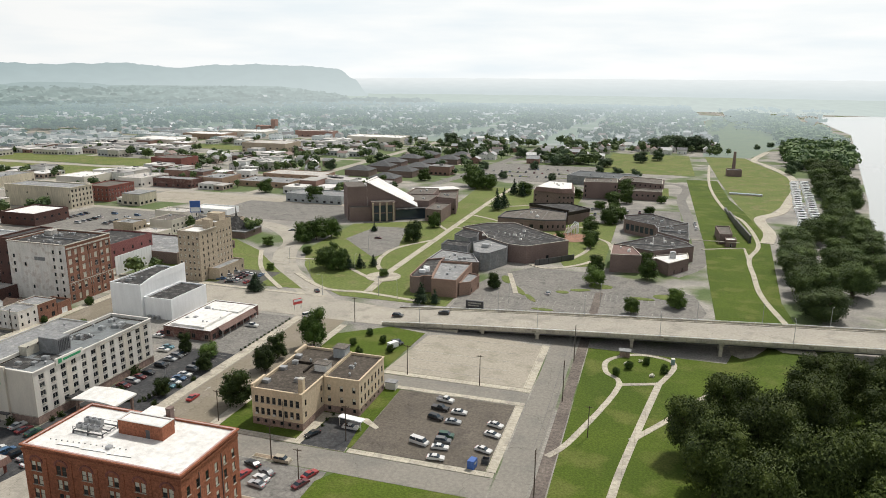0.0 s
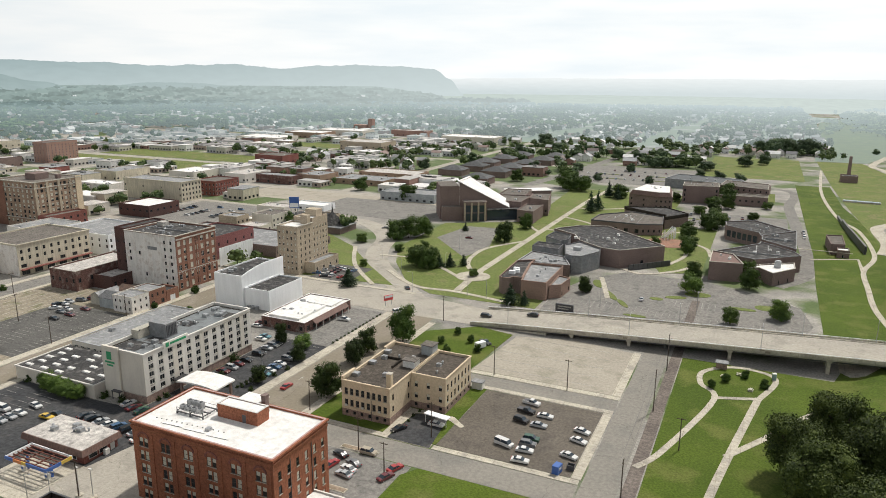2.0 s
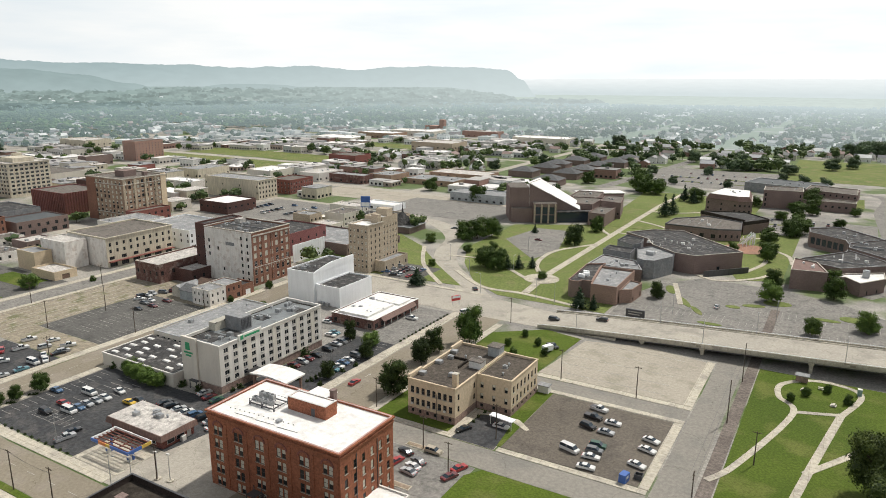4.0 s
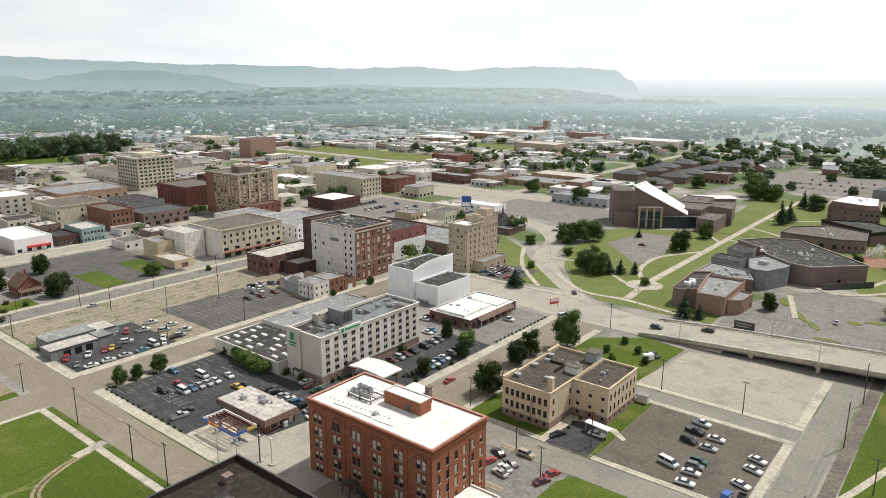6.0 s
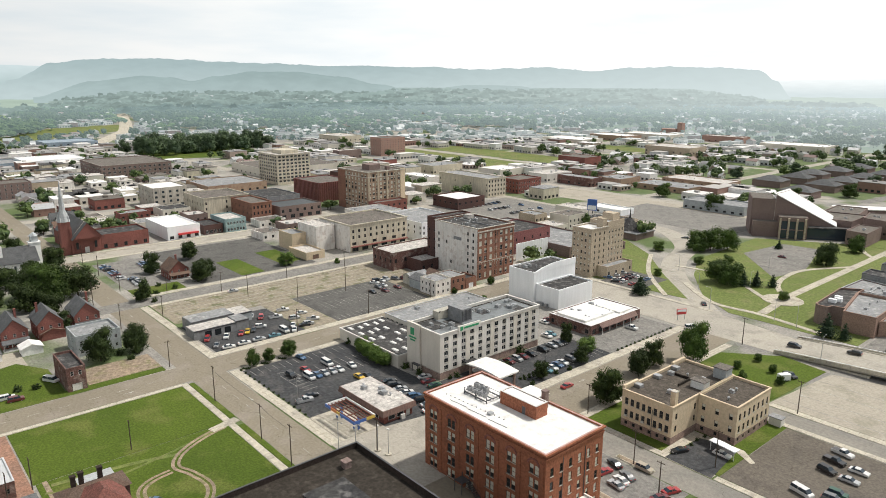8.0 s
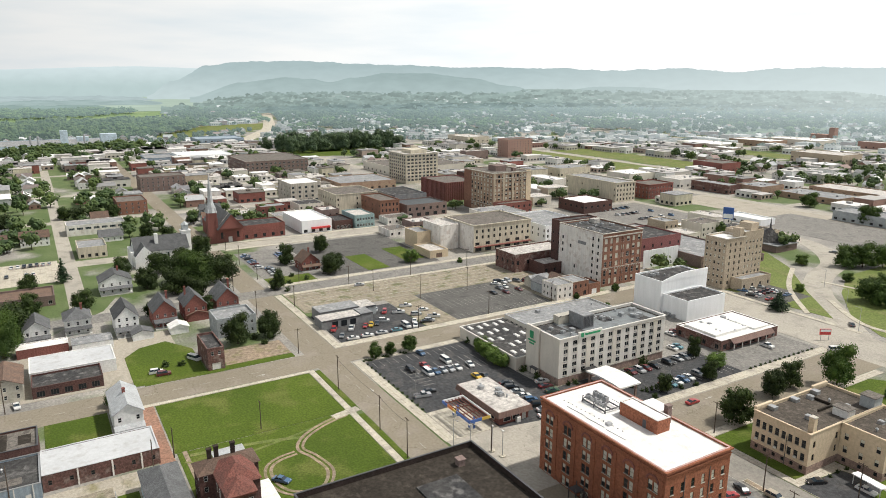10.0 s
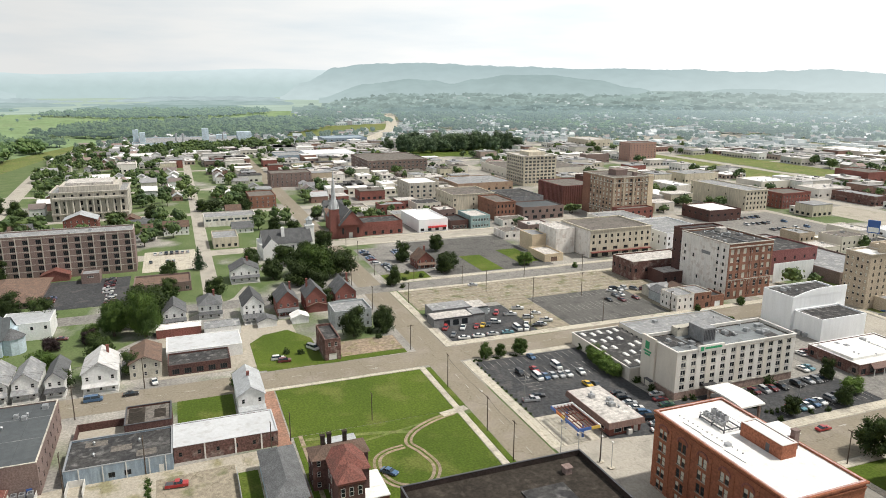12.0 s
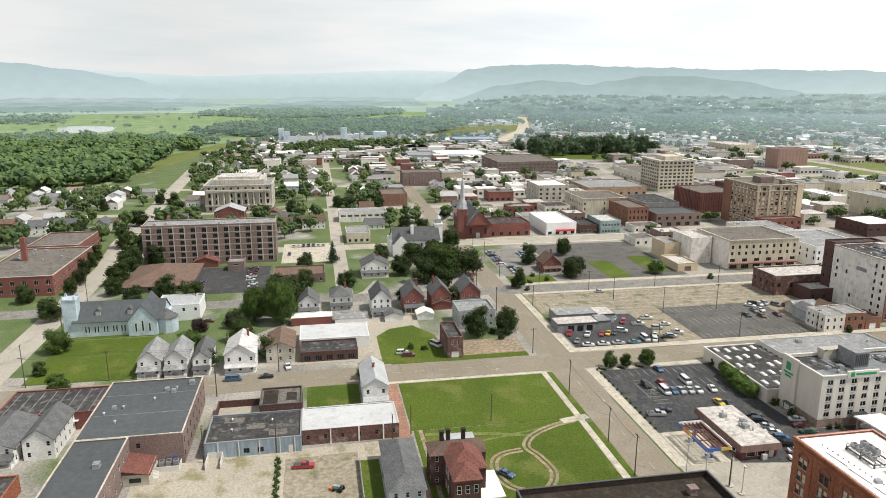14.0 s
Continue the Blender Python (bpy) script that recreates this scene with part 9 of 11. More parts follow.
# ---- trees that can be told apart ----
for x, y, r, h in ((-120, 173, 4.8, 10.5), (-126, 199, 3.6, 8.5), (-127, 210, 3.6, 8.5), (-162, 204, 2.6, 7), (-145, 192, 2.6, 6), (-146, 171, 2.4, 6), (-143, 404, 6, 12), (-72, 321, 3.4, 7),
                   (-349, -119, 3, 8), (-366, -120, 3, 8), (-385, -123, 3, 8), (-402, -125, 3, 8), (-418, -126, 3, 8)):
    tree(x, y, r * 1.1, h * 1.15, leafmat=leaf_dark, label="dense dark green street tree", group="street trees")
for x, y, r, h in ((-120, 225, 5, 12), (-202, 387, 7, 11), (-196, 396, 6, 11), (-207, 379, 6, 10), (-158, 327, 6, 10), (-166, 328, 6, 10), (-143, 448, 5, 9), (-160, 623, 6, 10),
                   (-150, 640, 6, 10), (-266, 510, 7, 12), (-22, 590, 6, 10), (-30, 564, 5, 9), (-0, 361, 5, 9), (-35, 421, 3.4, 7), (-55, 430, 3, 6), (-40, 470, 6, 8), (-28, 500, 6, 9)):
    tree(x, y, r * 1.05, h * 1.25, label="leafy green tree on the college lawn", group="college trees")
for x, y, r, h in ((-151, 203, 3.6, 6), (-25, 342, 5.5, 10), (-6, 303, 3.4, 8), (13, 318, 5.2, 9), (-130.5, 322, 2.6, 5), (-222, 363, 4, 6), (-192, 315, 2.5, 4), (-337, 178, 5, 8), (-180, 366, 3, 5), (-190, 352, 3, 5)):
    tree(x, y, r, h, leafmat=leaf_light, label="young light green tree", group="young trees")
for x, y, r, h in ((-149, 334, 3, 8), (-143, 339, 2.4, 7), (-154, 331, 3.2, 8), (-119, 604, 4.5, 14), (-110, 596, 4, 12), (-98, 287, 4, 10), (-92, 289, 2.6, 7), (-179, 279, 4, 9), (-182, 284, 4, 8), (-177, 422, 2.4, 6), (-389, 7, 3.4, 13)):
    tree(x, y, r, h, "cone", leaf_conifer, "dark pointed evergreen tree", "evergreens")
for x, y, r, h in ((-392, -102, 6, 12), (-399, -89, 6, 12), (-360, -100, 5, 11), (-344, -98, 4, 8), (-309, -115, 4.5, 9), (-337, -135, 4, 8), (-301, -27, 6, 12), (-306, -17, 8, 15),
                   (-477, -154, 6, 10), (-583, -167, 3, 9), (-631, -222, 4, 8), (-609, -130, 4, 8), (-608, -119, 5, 8), (-517, -126, 6, 10), (-447, -118, 6, 12), (-534, -43, 6, 9)):
    tree(x, y, r * 1.15, h * 1.2, leafmat=leaf_dark, label="broad dark green tree among the houses", group="house trees")
for x, y, r, h in ((-347, 64, 9, 15), (-359, 59, 7, 13), (-351, 76, 7, 13), (-340, 52, 6, 11), (-414, 80, 5, 10), (-368, 116, 4.5, 9), (-384, 142, 4, 9), (-337, 130, 5, 9),
                   (-323, 97, 3.5, 8), (-260, 61, 4.5, 10), (-262, 74, 4.5, 9), (-357, 42, 5, 9), (-388, 34, 4, 8), (-572, 16, 5, 8), (-564, 25, 5, 8), (-562, 36, 5, 8), (-567, 48, 5, 8), (-511, 94, 4, 8)):
    tree(x, y, r * 1.15, h * 1.25, leafmat=leaf_dark, label="full green tree beside the houses", group="house trees")
for x, y, r, h in ((-292, -37, 4, 7), (-270, -99, 5, 9), (-248, -98, 2.6, 5), (-232, -87, 4, 7), (-264, -50, 5, 8), (-226, 14, 3.4, 7), (-220, 101, 2.6, 6), (-220, 107, 2.2, 5.5), (-219.6, 115, 2.9, 7),
                   (-322, 201, 1.6, 3), (-237.5, 213, 1.6, 3), (-220.4, 216, 1.5, 3), (-238, 238, 2.2, 4)):
    tree(x, y, r, h, label="small green street tree", group="street trees")
for x, y, r, h in ((-286.5, -37, 3.2, 6.5), (-284, -50, 3.4, 6)):
    tree(x, y, r, h, leafmat=leaf_purple, label="dark purple-leaved tree beside the parish hall", group="house trees")
for x, y, r, h in ((-289, -17, 6.5, 20), (-294, -29, 5.5, 15), (-346, 62, 9, 19)):
    tree(x, y, r, h, leafmat=leaf_green, label="tall full green tree behind the houses", group="house trees", fine=True)
for x, y in ((-100, 222), (-96, 236), (-106, 230), (-90, 228), (-104, 242), (-4, 240), (2, 246), (8, 240), (-8, 233)):
    tree(x, y, 1.5, 3.4, label="slender sapling in the grass", group="saplings")
for x, y, r, h in ((-209, 140.6, 3.4, 5), (-205, 138.4, 3.2, 5), (-200, 137.4, 3.4, 5.4), (-195, 137, 3.4, 5.4), (-190.5, 136.8, 3, 5)):
    tree(x, y, r, h, leafmat=leaf_light, label="bushy light green tree in front of the low wing", group="hotel bushes", fine=True)
for x, y, r, h, z in ((15, 184, 8, 17, 0.5), (25, 196, 8, 19, 2), (20, 165, 9, 20, 0.5), (33, 178, 9, 21, 3), (46, 196, 9, 20, 3), (40, 160, 9, 22, 3), (56, 172, 10, 22, 0), (50, 216, 8, 18, 3), (62, 232, 8, 17, 0), (70, 216, 9, 19, 0), (66, 194, 9, 20, 0), (28, 148, 9, 21, 2), (52, 148, 9, 21, 0), (78, 238, 8, 17, 0)):
    tree(x, y, r, h, leafmat=leaf_river, label="large dark riverside tree with a broad crown", group="riverside trees", fine=True, z=z)
rnd = random.Random(15)
y = 318.0
while y < 880:
    edge = 68 + max(0, 374 - y) * 0.02 + max(0, min(y, 460) - 374) * 0.14 + max(0, min(y, 520) - 460) * 0.62 + max(0, y - 520) * 0.13
    shore = 135 + (y - 477) * 0.18
    x = edge + 6
    while x < shore - 8:
        r = rnd.uniform(8.0, 11.0)
        if y < 480 and x > edge + 12 and rnd.random() < 0.4:
            x += r * 1.75
            continue
        tree(x + rnd.uniform(-2, 2), y + rnd.uniform(-5, 5), r, rnd.uniform(13, 18), leafmat=leaf_bank, label="tall tree on the river bank", group="riverside trees", fine=True)
        x += r * 1.75
    y += 22 if y < 520 else 26
for x, y, r, h in ((150, 897, 5.2, 11), (155, 882, 5.8, 11), (140, 841, 6.2, 12), (167, 1068, 7, 13), (140, 1133, 4.6, 8), (164, 1180, 5.8, 9), (10, 1063, 12, 22), (47, 1078, 14, 24), (24, 1110, 13, 22), (30, 1072, 12, 22), (60, 1095, 12, 21), (-4, 1080, 12, 20),
                   (-165, 640, 11, 20), (-149, 627, 9, 15), (-110, 607, 8, 12), (-115, 840, 8.6, 13), (-103, 845, 7.6, 13), (-133, 788, 5.8, 10), (-59, 839, 9.5, 12), (-25, 512, 8, 13), (-31, 504, 6.1, 12), (-25, 622, 9, 16), (-34, 604, 7, 8),
                   (6, 603, 4.4, 7), (-3, 552, 4.5, 6), (-41, 559, 5.0, 7), (-65, 608, 4.9, 9), (-207, 958, 8, 11), (-261, 953, 10, 15), (-311, 1053, 12, 19), (-233, 931, 7, 10), (-36, 436, 5.3, 9), (-27, 370, 5, 9), (-2, 380, 5, 10),
                   (-180, 720, 6, 10), (-186, 760, 6, 11), (-150, 700, 5, 8), (-100, 700, 5, 8), (-60, 780, 5, 8), (-40, 760, 6, 10), (-20, 740, 6, 11), (-90, 870, 9, 14), (-140, 880, 9, 14), (-170, 900, 9, 15), (-20, 900, 9, 14), (0, 930, 8, 13), (-120, 930, 9, 14),
                   (-230, 560, 6, 11), (-245, 600, 7, 12), (-222, 660, 7, 12), (-330, 540, 7, 12), (-345, 700, 7, 12), (-230, 740, 7, 12), (-320, 780, 7, 13), (-216, 880, 8, 13), (-300, 900, 8, 14)):
    # trees past y 690 take the leaf colour that holds painted haze
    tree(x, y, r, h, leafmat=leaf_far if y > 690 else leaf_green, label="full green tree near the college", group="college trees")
for x, y, r, h in ((-117, 526, 5, 17), (-114, 537, 4.4, 16)):
    tree(x, y, r, h, "cone", leaf_conifer, "dark pointed evergreen tree", "evergreens")
for i in range(34):
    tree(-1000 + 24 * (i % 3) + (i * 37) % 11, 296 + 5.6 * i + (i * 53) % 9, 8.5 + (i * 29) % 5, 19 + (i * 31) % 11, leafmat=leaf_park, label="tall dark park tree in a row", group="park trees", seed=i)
for i in range(16):
    shrub(-150 + (i % 2) * 1.2, 165 + i * 1.1, 0.7, 1.0)
for x, y, r in ((-216, 139, 1.6), (-186, 140.8, 1.8), (-183, 141, 1.4), (-166, 147, 1.0), (-165.6, 150, 1.2), (-165, 181, 2.2), (-144.4, 165, 1.2), (-145, 178, 1.0), (-144, 184, 1.1), (-176, 141.5, 1.3), (-160, 168, 1.6), (-157, 166, 1.4), (-154, 165, 1.6)):
    shrub(x, y, r, r * 1.5)
for i in range(9):
    shrub(-219.6 + (i % 3) * 0.6, 97 + i * 0.7 + (i // 3) * 5, 0.7, 0.8)
for i in range(14):
    shrub(-219 + i * 3.4, 95.9, 0.55, 0.7)
for i in range(14):
    shrub(-143.6, 212 + i * 2.8, 0.6, 0.9)
for i in range(9):
    shrub(-88.5 + (i % 2) * 0.4, 165 + i * 3.6, 0.6, 1.0)
for x, y in ((-260, 74), (-255, 70), (-262, 68), (-251, 33), (-249, 38), (-318, 100), (-330, 105), (-342, 110), (-350, 132), (-333, 115)):
    shrub(x, y, 1.6, 2.0)
for i in range(12):
    shrub(-176 + i * 1.6, -13.6 + (i % 2) * 0.5, 0.8, 1.1, leaf_green, "row of leafy bean plants in the yard")

for x, y, r, h in ((-346, 136, 5, 10), (-330, 60, 5, 10), (-318, 70, 4, 8), (-250, -20, 4, 9), (-246, -42, 4, 8),
                   (-335, 12, 5, 10), (-343, -8, 4.5, 9), (-330, -20, 5, 10), (-372, -8, 5, 11), (-318, -58, 6, 12), (-330, -72, 6, 12), (-322, -84, 5, 11), (-270, -32, 5, 10), (-384, 52, 6, 12), (-396, 66, 5, 11), (-310, 38, 4, 8),
                   (-300, 58, 4, 9), (-440, -80, 7, 13), (-452, -60, 6, 12), (-470, -100, 7, 13), (-436, -104, 6, 12), (-500, -96, 6, 12), (-545, -104, 6, 12), (-545, -20, 6, 11), (-482, 60, 5, 10), (-466, 70, 5, 10)):
    tree(x, y, r, h, leafmat=leaf_dark, label="broad dark green tree among the houses", group="house trees")

# ---- cars ----
for x, y, a, k, col in ((-79.7, 169.8, 0, "sedan", "white"), (-88.4, 162.8, 245, "sedan", "black"), (-58.4, 195.4, 350, "pickup", "white"), (-58.3, 189.5, 350, "pickup", "black"), (-57.8, 183.1, 345, "suv", "black"),
                        (-52, 188.7, 0, "sedan", "white"), (-52.1, 182.3, 0, "sedan", "silver"), (-39.6, 184.2, 345, "sedan", "white"), (-39.2, 178.4, 345, "sedan", "white"), (-39.6, 169.3, 345, "sedan", "white"),
                        (-57.8, 167.9, 345, "van", "white"), (-51.7, 173.6, 5, "suv", "green"), (-51.7, 170.5, 5, "suv", "grey"), (-51.4, 167.0, 5, "sedan", "white"), (-50.9, 161.4, 5, "sedan", "white")):
    car(x, y, a, k, col, "parked on the brown car park", 0.062)
for x, y, a, k, col in ((-95.9, 143.6, 160, "sedan", "black"), (-89.5, 147.6, 0, "suv", "tan"), (-90.3, 141.2, 160, "sedan", "grey"), (-90.1, 138.3, 165, "sedan", "white"), (-89.8, 135.6, 170, "sedan", "silver"),
                        (-95.4, 138.3, 80, "sedan", "red"), (-79.2, 143.6, 70, "sedan", "red"), (-79.4, 139.0, 70, "sedan", "maroon")):
    car(x, y, a, k, col, "parked beside the brick block", 0.072)
for x, y, a, k, col in ((-170.7, 202.6, 0, "sedan", "white"), (-171, 205.6, 0, "sedan", "teal"), (-162.5, 196.0, 0, "sedan", "silver"), (-162.2, 201.4, 0, "sedan", "black"), (-162, 199, 0, "suv", "grey"), (-161.8, 190.2, 0, "suv", "black"),
                        (-162.0, 183.7, 0, "sedan", "black"), (-162.3, 179.8, 0, "sedan", "maroon"), (-162.0, 176.2, 0, "suv", "silver"), (-162.6, 172.6, 0, "sedan", "maroon"), (-149.4, 194.5, 0, "suv", "black"), (-149.2, 191, 0, "suv", "grey"),
                        (-149.1, 186.3, 0, "sedan", "white"), (-149.0, 183.3, 0, "sedan", "blue"), (-148.6, 179.9, 0, "sedan", "white"), (-148.4, 176.9, 0, "sedan", "teal"), (-148.4, 174, 0, "sedan", "black")):
    car(x, y, a, k, col, "parked in the hotel car park", 0.065)
for x, y, a, k, col in ((-215.0, 117.3, 0, "sedan", "blue"), (-203.2, 106.7, 0, "suv", "black"), (-197.6, 110.7, 0, "van", "white"), (-197.3, 113.6, 0, "sedan", "blue"), (-197.2, 116.4, 0, "sedan", "silver"), (-196.8, 119.2, 0, "sedan", "silver"),
                        (-196.5, 122, 0, "sedan", "white"), (-203.9, 121.6, 0, "van", "white"), (-203.9, 112.8, 0, "sedan", "red"), (-196.6, 127.4, 350, "sedan", "white"), (-182.8, 100.4, 80, "pickup", "silver"), (-184.6, 103.6, 80, "sedan", "black"),
                        (-186.7, 123.8, 0, "sedan", "yellow"), (-185.5, 126.4, 0, "sedan", "black"), (-177.0, 129.4, 75, "sedan", "black"), (-173.4, 128.8, 75, "suv", "black"), (-169.8, 128.6, 75, "sedan", "silver"), (-166.2, 128.5, 75, "sedan", "white"),
                        (-162.4, 128.5, 75, "suv", "blue"), (-158.8, 128.6, 75, "suv", "black"), (-155.2, 128.2, 75, "sedan", "silver"), (-151.8, 126.2, 75, "sedan", "white")):
    car(x, y, a, k, col, "parked on the dark asphalt", 0.064)
for x, y, a, k, col in ((-172.1, 140.7, 80, "sedan", "white"), (-168.4, 139.4, 80, "sedan", "maroon"), (-164.6, 139.0, 80, "sedan", "green")):
    car(x, y, a, k, col, "parked by the hotel entrance", 0.07)
for x, y, a, k, col in ((-254.8, 98.6, 330, "suv", "red"), (-246.5, 98.8, 330, "sedan", "grey"), (-252.8, 105.6, 330, "pickup", "white"), (-252.4, 111.6, 330, "sedan", "red"), (-252.6, 114.4, 330, "sedan", "yellow"), (-252.8, 117.2, 330, "sedan", "black"),
                        (-254.6, 121.1, 60, "suv", "white"), (-241.8, 101.6, 80, "sedan", "white"), (-241.8, 107.9, 80, "sedan", "white"), (-241.8, 114.1, 80, "sedan", "silver"), (-241.6, 120.7, 80, "sedan", "teal"), (-244.2, 126.4, 0, "van", "white"),
                        (-264.8, 126.4, 330, "suv", "red"), (-269.4, 124.3, 330, "sedan", "silver"), (-261.4, 131.6, 75, "pickup", "white"), (-267.7, 138.3, 75, "pickup", "white"), (-255.1, 137.0, 75, "suv", "silver"), (-258.9, 142.6, 75, "sedan", "white"),
                        (-247.6, 132.2, 330, "sedan", "white"), (-242.6, 130.0, 330, "sedan", "white"), (-249.1, 142.5, 60, "pickup", "white"), (-245, 138, 75, "suv", "silver"), (-244.6, 136, 75, "sedan", "black")):
    car(x, y, a, k, col, "for sale in the dealer's yard", 0.07)
car(-308.7, 133.9, 80, "sedan", "silver", "standing on the cracked lot", 0.07)
for x, y, a, k, col in ((-264, 184, 0, "sedan", "black"), (-262, 190, 0, "sedan", "maroon"), (-262.5, 198, 0, "sedan", "maroon"), (-269, 191, 0, "sedan", "grey"), (-269.5, 194.6, 0, "sedan", "white"), (-277, 199, 0, "sedan", "white"), (-277.5, 202, 0, "suv", "silver"),
                        (-275, 206, 20, "suv", "grey"), (-272, 209.5, 20, "suv", "maroon"), (-276, 193.6, 40, "sedan", "white"), (-279, 197, 80, "suv", "black")):
    car(x, y, a, k, col, "parked on the worn car park", 0.068)
for x, y, a, k, col in ((-135.4, 172.1, 90, "sedan", "red"), (-128, 244, 92, "suv", "black"), (-100.6, 264, 3, "suv", "black"), (-82, 270.6, 182, "suv", "black"), (-151, 288, 130, "sedan", "black"), (-229, 405, 200, "sedan", "grey"), (-232, -31, 90, "van", "blue"), (-232.4, -20, 90, "sedan", "black"), (-138, 255, 60, "van", "white")):
    zz = 0.05
    if x > -104 and y > 250:
        zz = deck_at(x)[1] + 0.01
    car(x, y, a, k, col, "driving on the street", zz)
for x, y, a, k, col in ((-171, -6.5, 85, "pickup", "red"), (-158, 45.5, 40, "sedan", "blue"), (-246, 29, 85, "suv", "white"), (-243, 31, 85, "suv", "maroon"), (-252, 43, 30, "van", "white"), (-240, -13, 10, "sedan", "white"), (-155, -46, 60, "sedan", "black"),
                        (-90.5, 237, 330, "pickup", "black"), (-296, -48, 80, "sedan", "maroon")):
    car(x, y, a, k, col, "parked in a yard", 0.1)
rnd = random.Random(12)
for x0, y0, n, dx, dy, a in ((-383, -36, 9, 3.0, 0, 90), (-360, -60, 6, 3.2, 0, 90), (-352, -34, 8, 3.0, 0, 90), (-432, -16, 7, 0, 3.0, 0), (-412, -18, 6, 0, 3.0, 0), (-400, 100, 12, 3.1, 0, 90), (-392, 118, 9, 3.1, 0, 90), (-362, 104, 5, 3.2, 0, 90),
                             (-400, 372, 8, 0, 5.0, 0), (-380, 378, 8, 0, 5.0, 0), (-360, 382, 7, 0, 5.2, 0), (-206, 288, 7, 0, 3.1, 30), (-199, 288, 6, 0, 3.1, 30), (-182, 214, 3, 0, 3.2, 0), (-154, 236, 4, 0, 3.0, 0), (-166, 402, 1, 3, 0, 0), (-160, 415, 1, 3, 0, 0),
                             (-172, 720, 9, 9.0, 0, 90), (-172, 752, 9, 9.0, 0, 90), (-150, 785, 6, 11, 0, 90), (-60, 530, 6, 9, 0, 90), (-55, 550, 6, 9, 0, 90), (-45, 320, 2, 14, 0, 90), (29, 500, 3, 0, 9, 90)):
    for i in range(n):
        if rnd.random() < 0.8:
            car(x0 + dx * i, y0 + dy * i, a + rnd.choice((0, 180)), rnd.choice(("sedan", "sedan", "suv", "pickup")), rnd.choice(("white", "silver", "black", "grey", "maroon", "blue", "white")), "parked in a row", 0.08)

# ---- poles, lamps and small things ----
for x, y, h, a in ((-202, 79, 12, 0), (-170, 79, 11, 0), (-152, 78.6, 12, 0), (-238.6, 78, 10, 90), (-188, 49, 9, 0), (-184, 24, 9, 0), (-275, 150, 12, 90), (-275, 176, 12, 90), (-297, 136, 11, 90), (-293, 95, 10, 0), (-236.6, -16, 11, 90), (-220, -35, 11, 90),
                   (-178, -33, 11, 0), (-180, -14, 11, 0), (-178, 18, 10, 0), (-239, -73, 11, 90), (-238, -99, 11, 90), (-77, 211, 11, 0), (-51, 210, 11, 0), (-22.6, 152, 13, 90), (-23, 207, 14, 90), (-23.4, 241, 14, 90), (-13, 186, 10, 0)):
    pole(x, y, h, turn=a, arms=2 if h > 12 else 1)
for x, y, h, a in ((-78, 163, 11, 0), (-93, 148, 10, 0), (-81, 141, 9, 0), (-119, 162, 10, 0), (-116, 254, 11, 0), (-143, 100, 10, 0), (-240, 130, 10, 90), (-240, 165, 11, 90), (-240, 200, 10, 90), (-313, 130, 10, 90), (-313, 165, 10, 90), (-313, 200, 10, 90),
                   (-330, 110, 11, 90), (-345, 93, 11, 0), (-380, 93, 11, 0), (-410, 93, 11, 0), (-460, 93, 11, 0), (-290, 77, 11, 0), (-330, 77, 11, 0), (-370, 77, 11, 0), (-290, -104, 11, 0), (-330, -106, 11, 0), (-250, -104, 11, 0)):
    pole(x, y, h, turn=a)
for x, y, h, a in ((-146, 95, 9, 0), (-150, 92, 9, 0), (-183, 98, 9, 0), (-150, 178, 8, 0), (-146, 284, 10, 200), (-165, 308, 9, 200), (-120, 290, 9, 120), (-110, 288, 9, 120), (-190, 332, 9, 200), (-150, 330, 8, 90), (-160, 372, 8, 90), (-60, 300, 9, 90), (-20, 312, 9, 90)):
    pole(x, y, h, turn=a, metal=True)
for x, sgn in ((-60, 1), (-24, 1), (20, 1), (44, 1), (68, 1), (100, 1), (-88, -1), (-40, -1), (6, -1), (52, -1)):
    y, z = deck_at(x)
    pole(x, y + sgn * 10.1, 9, turn=-90 * sgn, metal=True, z=z + 0.25)
def wires(points, z, name="overhead_wire"):
    """A sagging wire from pole to pole, one unbroken line for each run."""
    for off in (-0.7, 0.7):
        s = Shape()
        line = []
        for (ax, ay), (bx, by) in zip(points[:-1], points[1:]):
            line += [(ax + (bx - ax) * k / 8 + off, ay + (by - ay) * k / 8, z - 2.4 * k / 8 * (1 - k / 8)) for k in range(8)]
        line.append((points[-1][0] + off, points[-1][1], z))
        r = 0.025
        s.solid([(x + u, y, zz + v) for x, y, zz in line for u, v in ((-r, -r), (r, -r), (r, r), (-r, r))],
                [(4 * i + j, 4 * i + (j + 1) % 4, 4 * i + 4 + (j + 1) % 4, 4 * i + 4 + j) for i in range(len(line) - 1) for j in range(4)])
        tagged(part(name, s, steel_dark), "thin dark overhead wire between wooden poles", "wire", "overhead wires")


wires([(-22.6, 152), (-23, 207), (-23.4, 241)], 12.6)
wires([(-275, 150), (-275, 176)], 11.4)
wires([(-202, 79), (-170, 79), (-152, 78.6)], 10.6)
wires([(-236.6, -16), (-239, -73), (-238, -99)], 10.4)
e = thing("blue_container", -40.5, 160.6, 0.062, 80, "blue waste container with white panel", "container")
box_part(e, "body", -1.3, 1.3, -0.9, 0.9, 0.1, 2.4, sign_blue)
box_part(e, "panel", -0.6, 0.6, -0.95, -0.9, 1.2, 1.8, frame_white)
box_part(e, "base", -1.2, 1.2, -0.8, 0.8, 0, 0.1, steel_dark)
e = thing("open_skip", -37.6, 163.8, 0.062, 0, "dark open waste skip", "container")
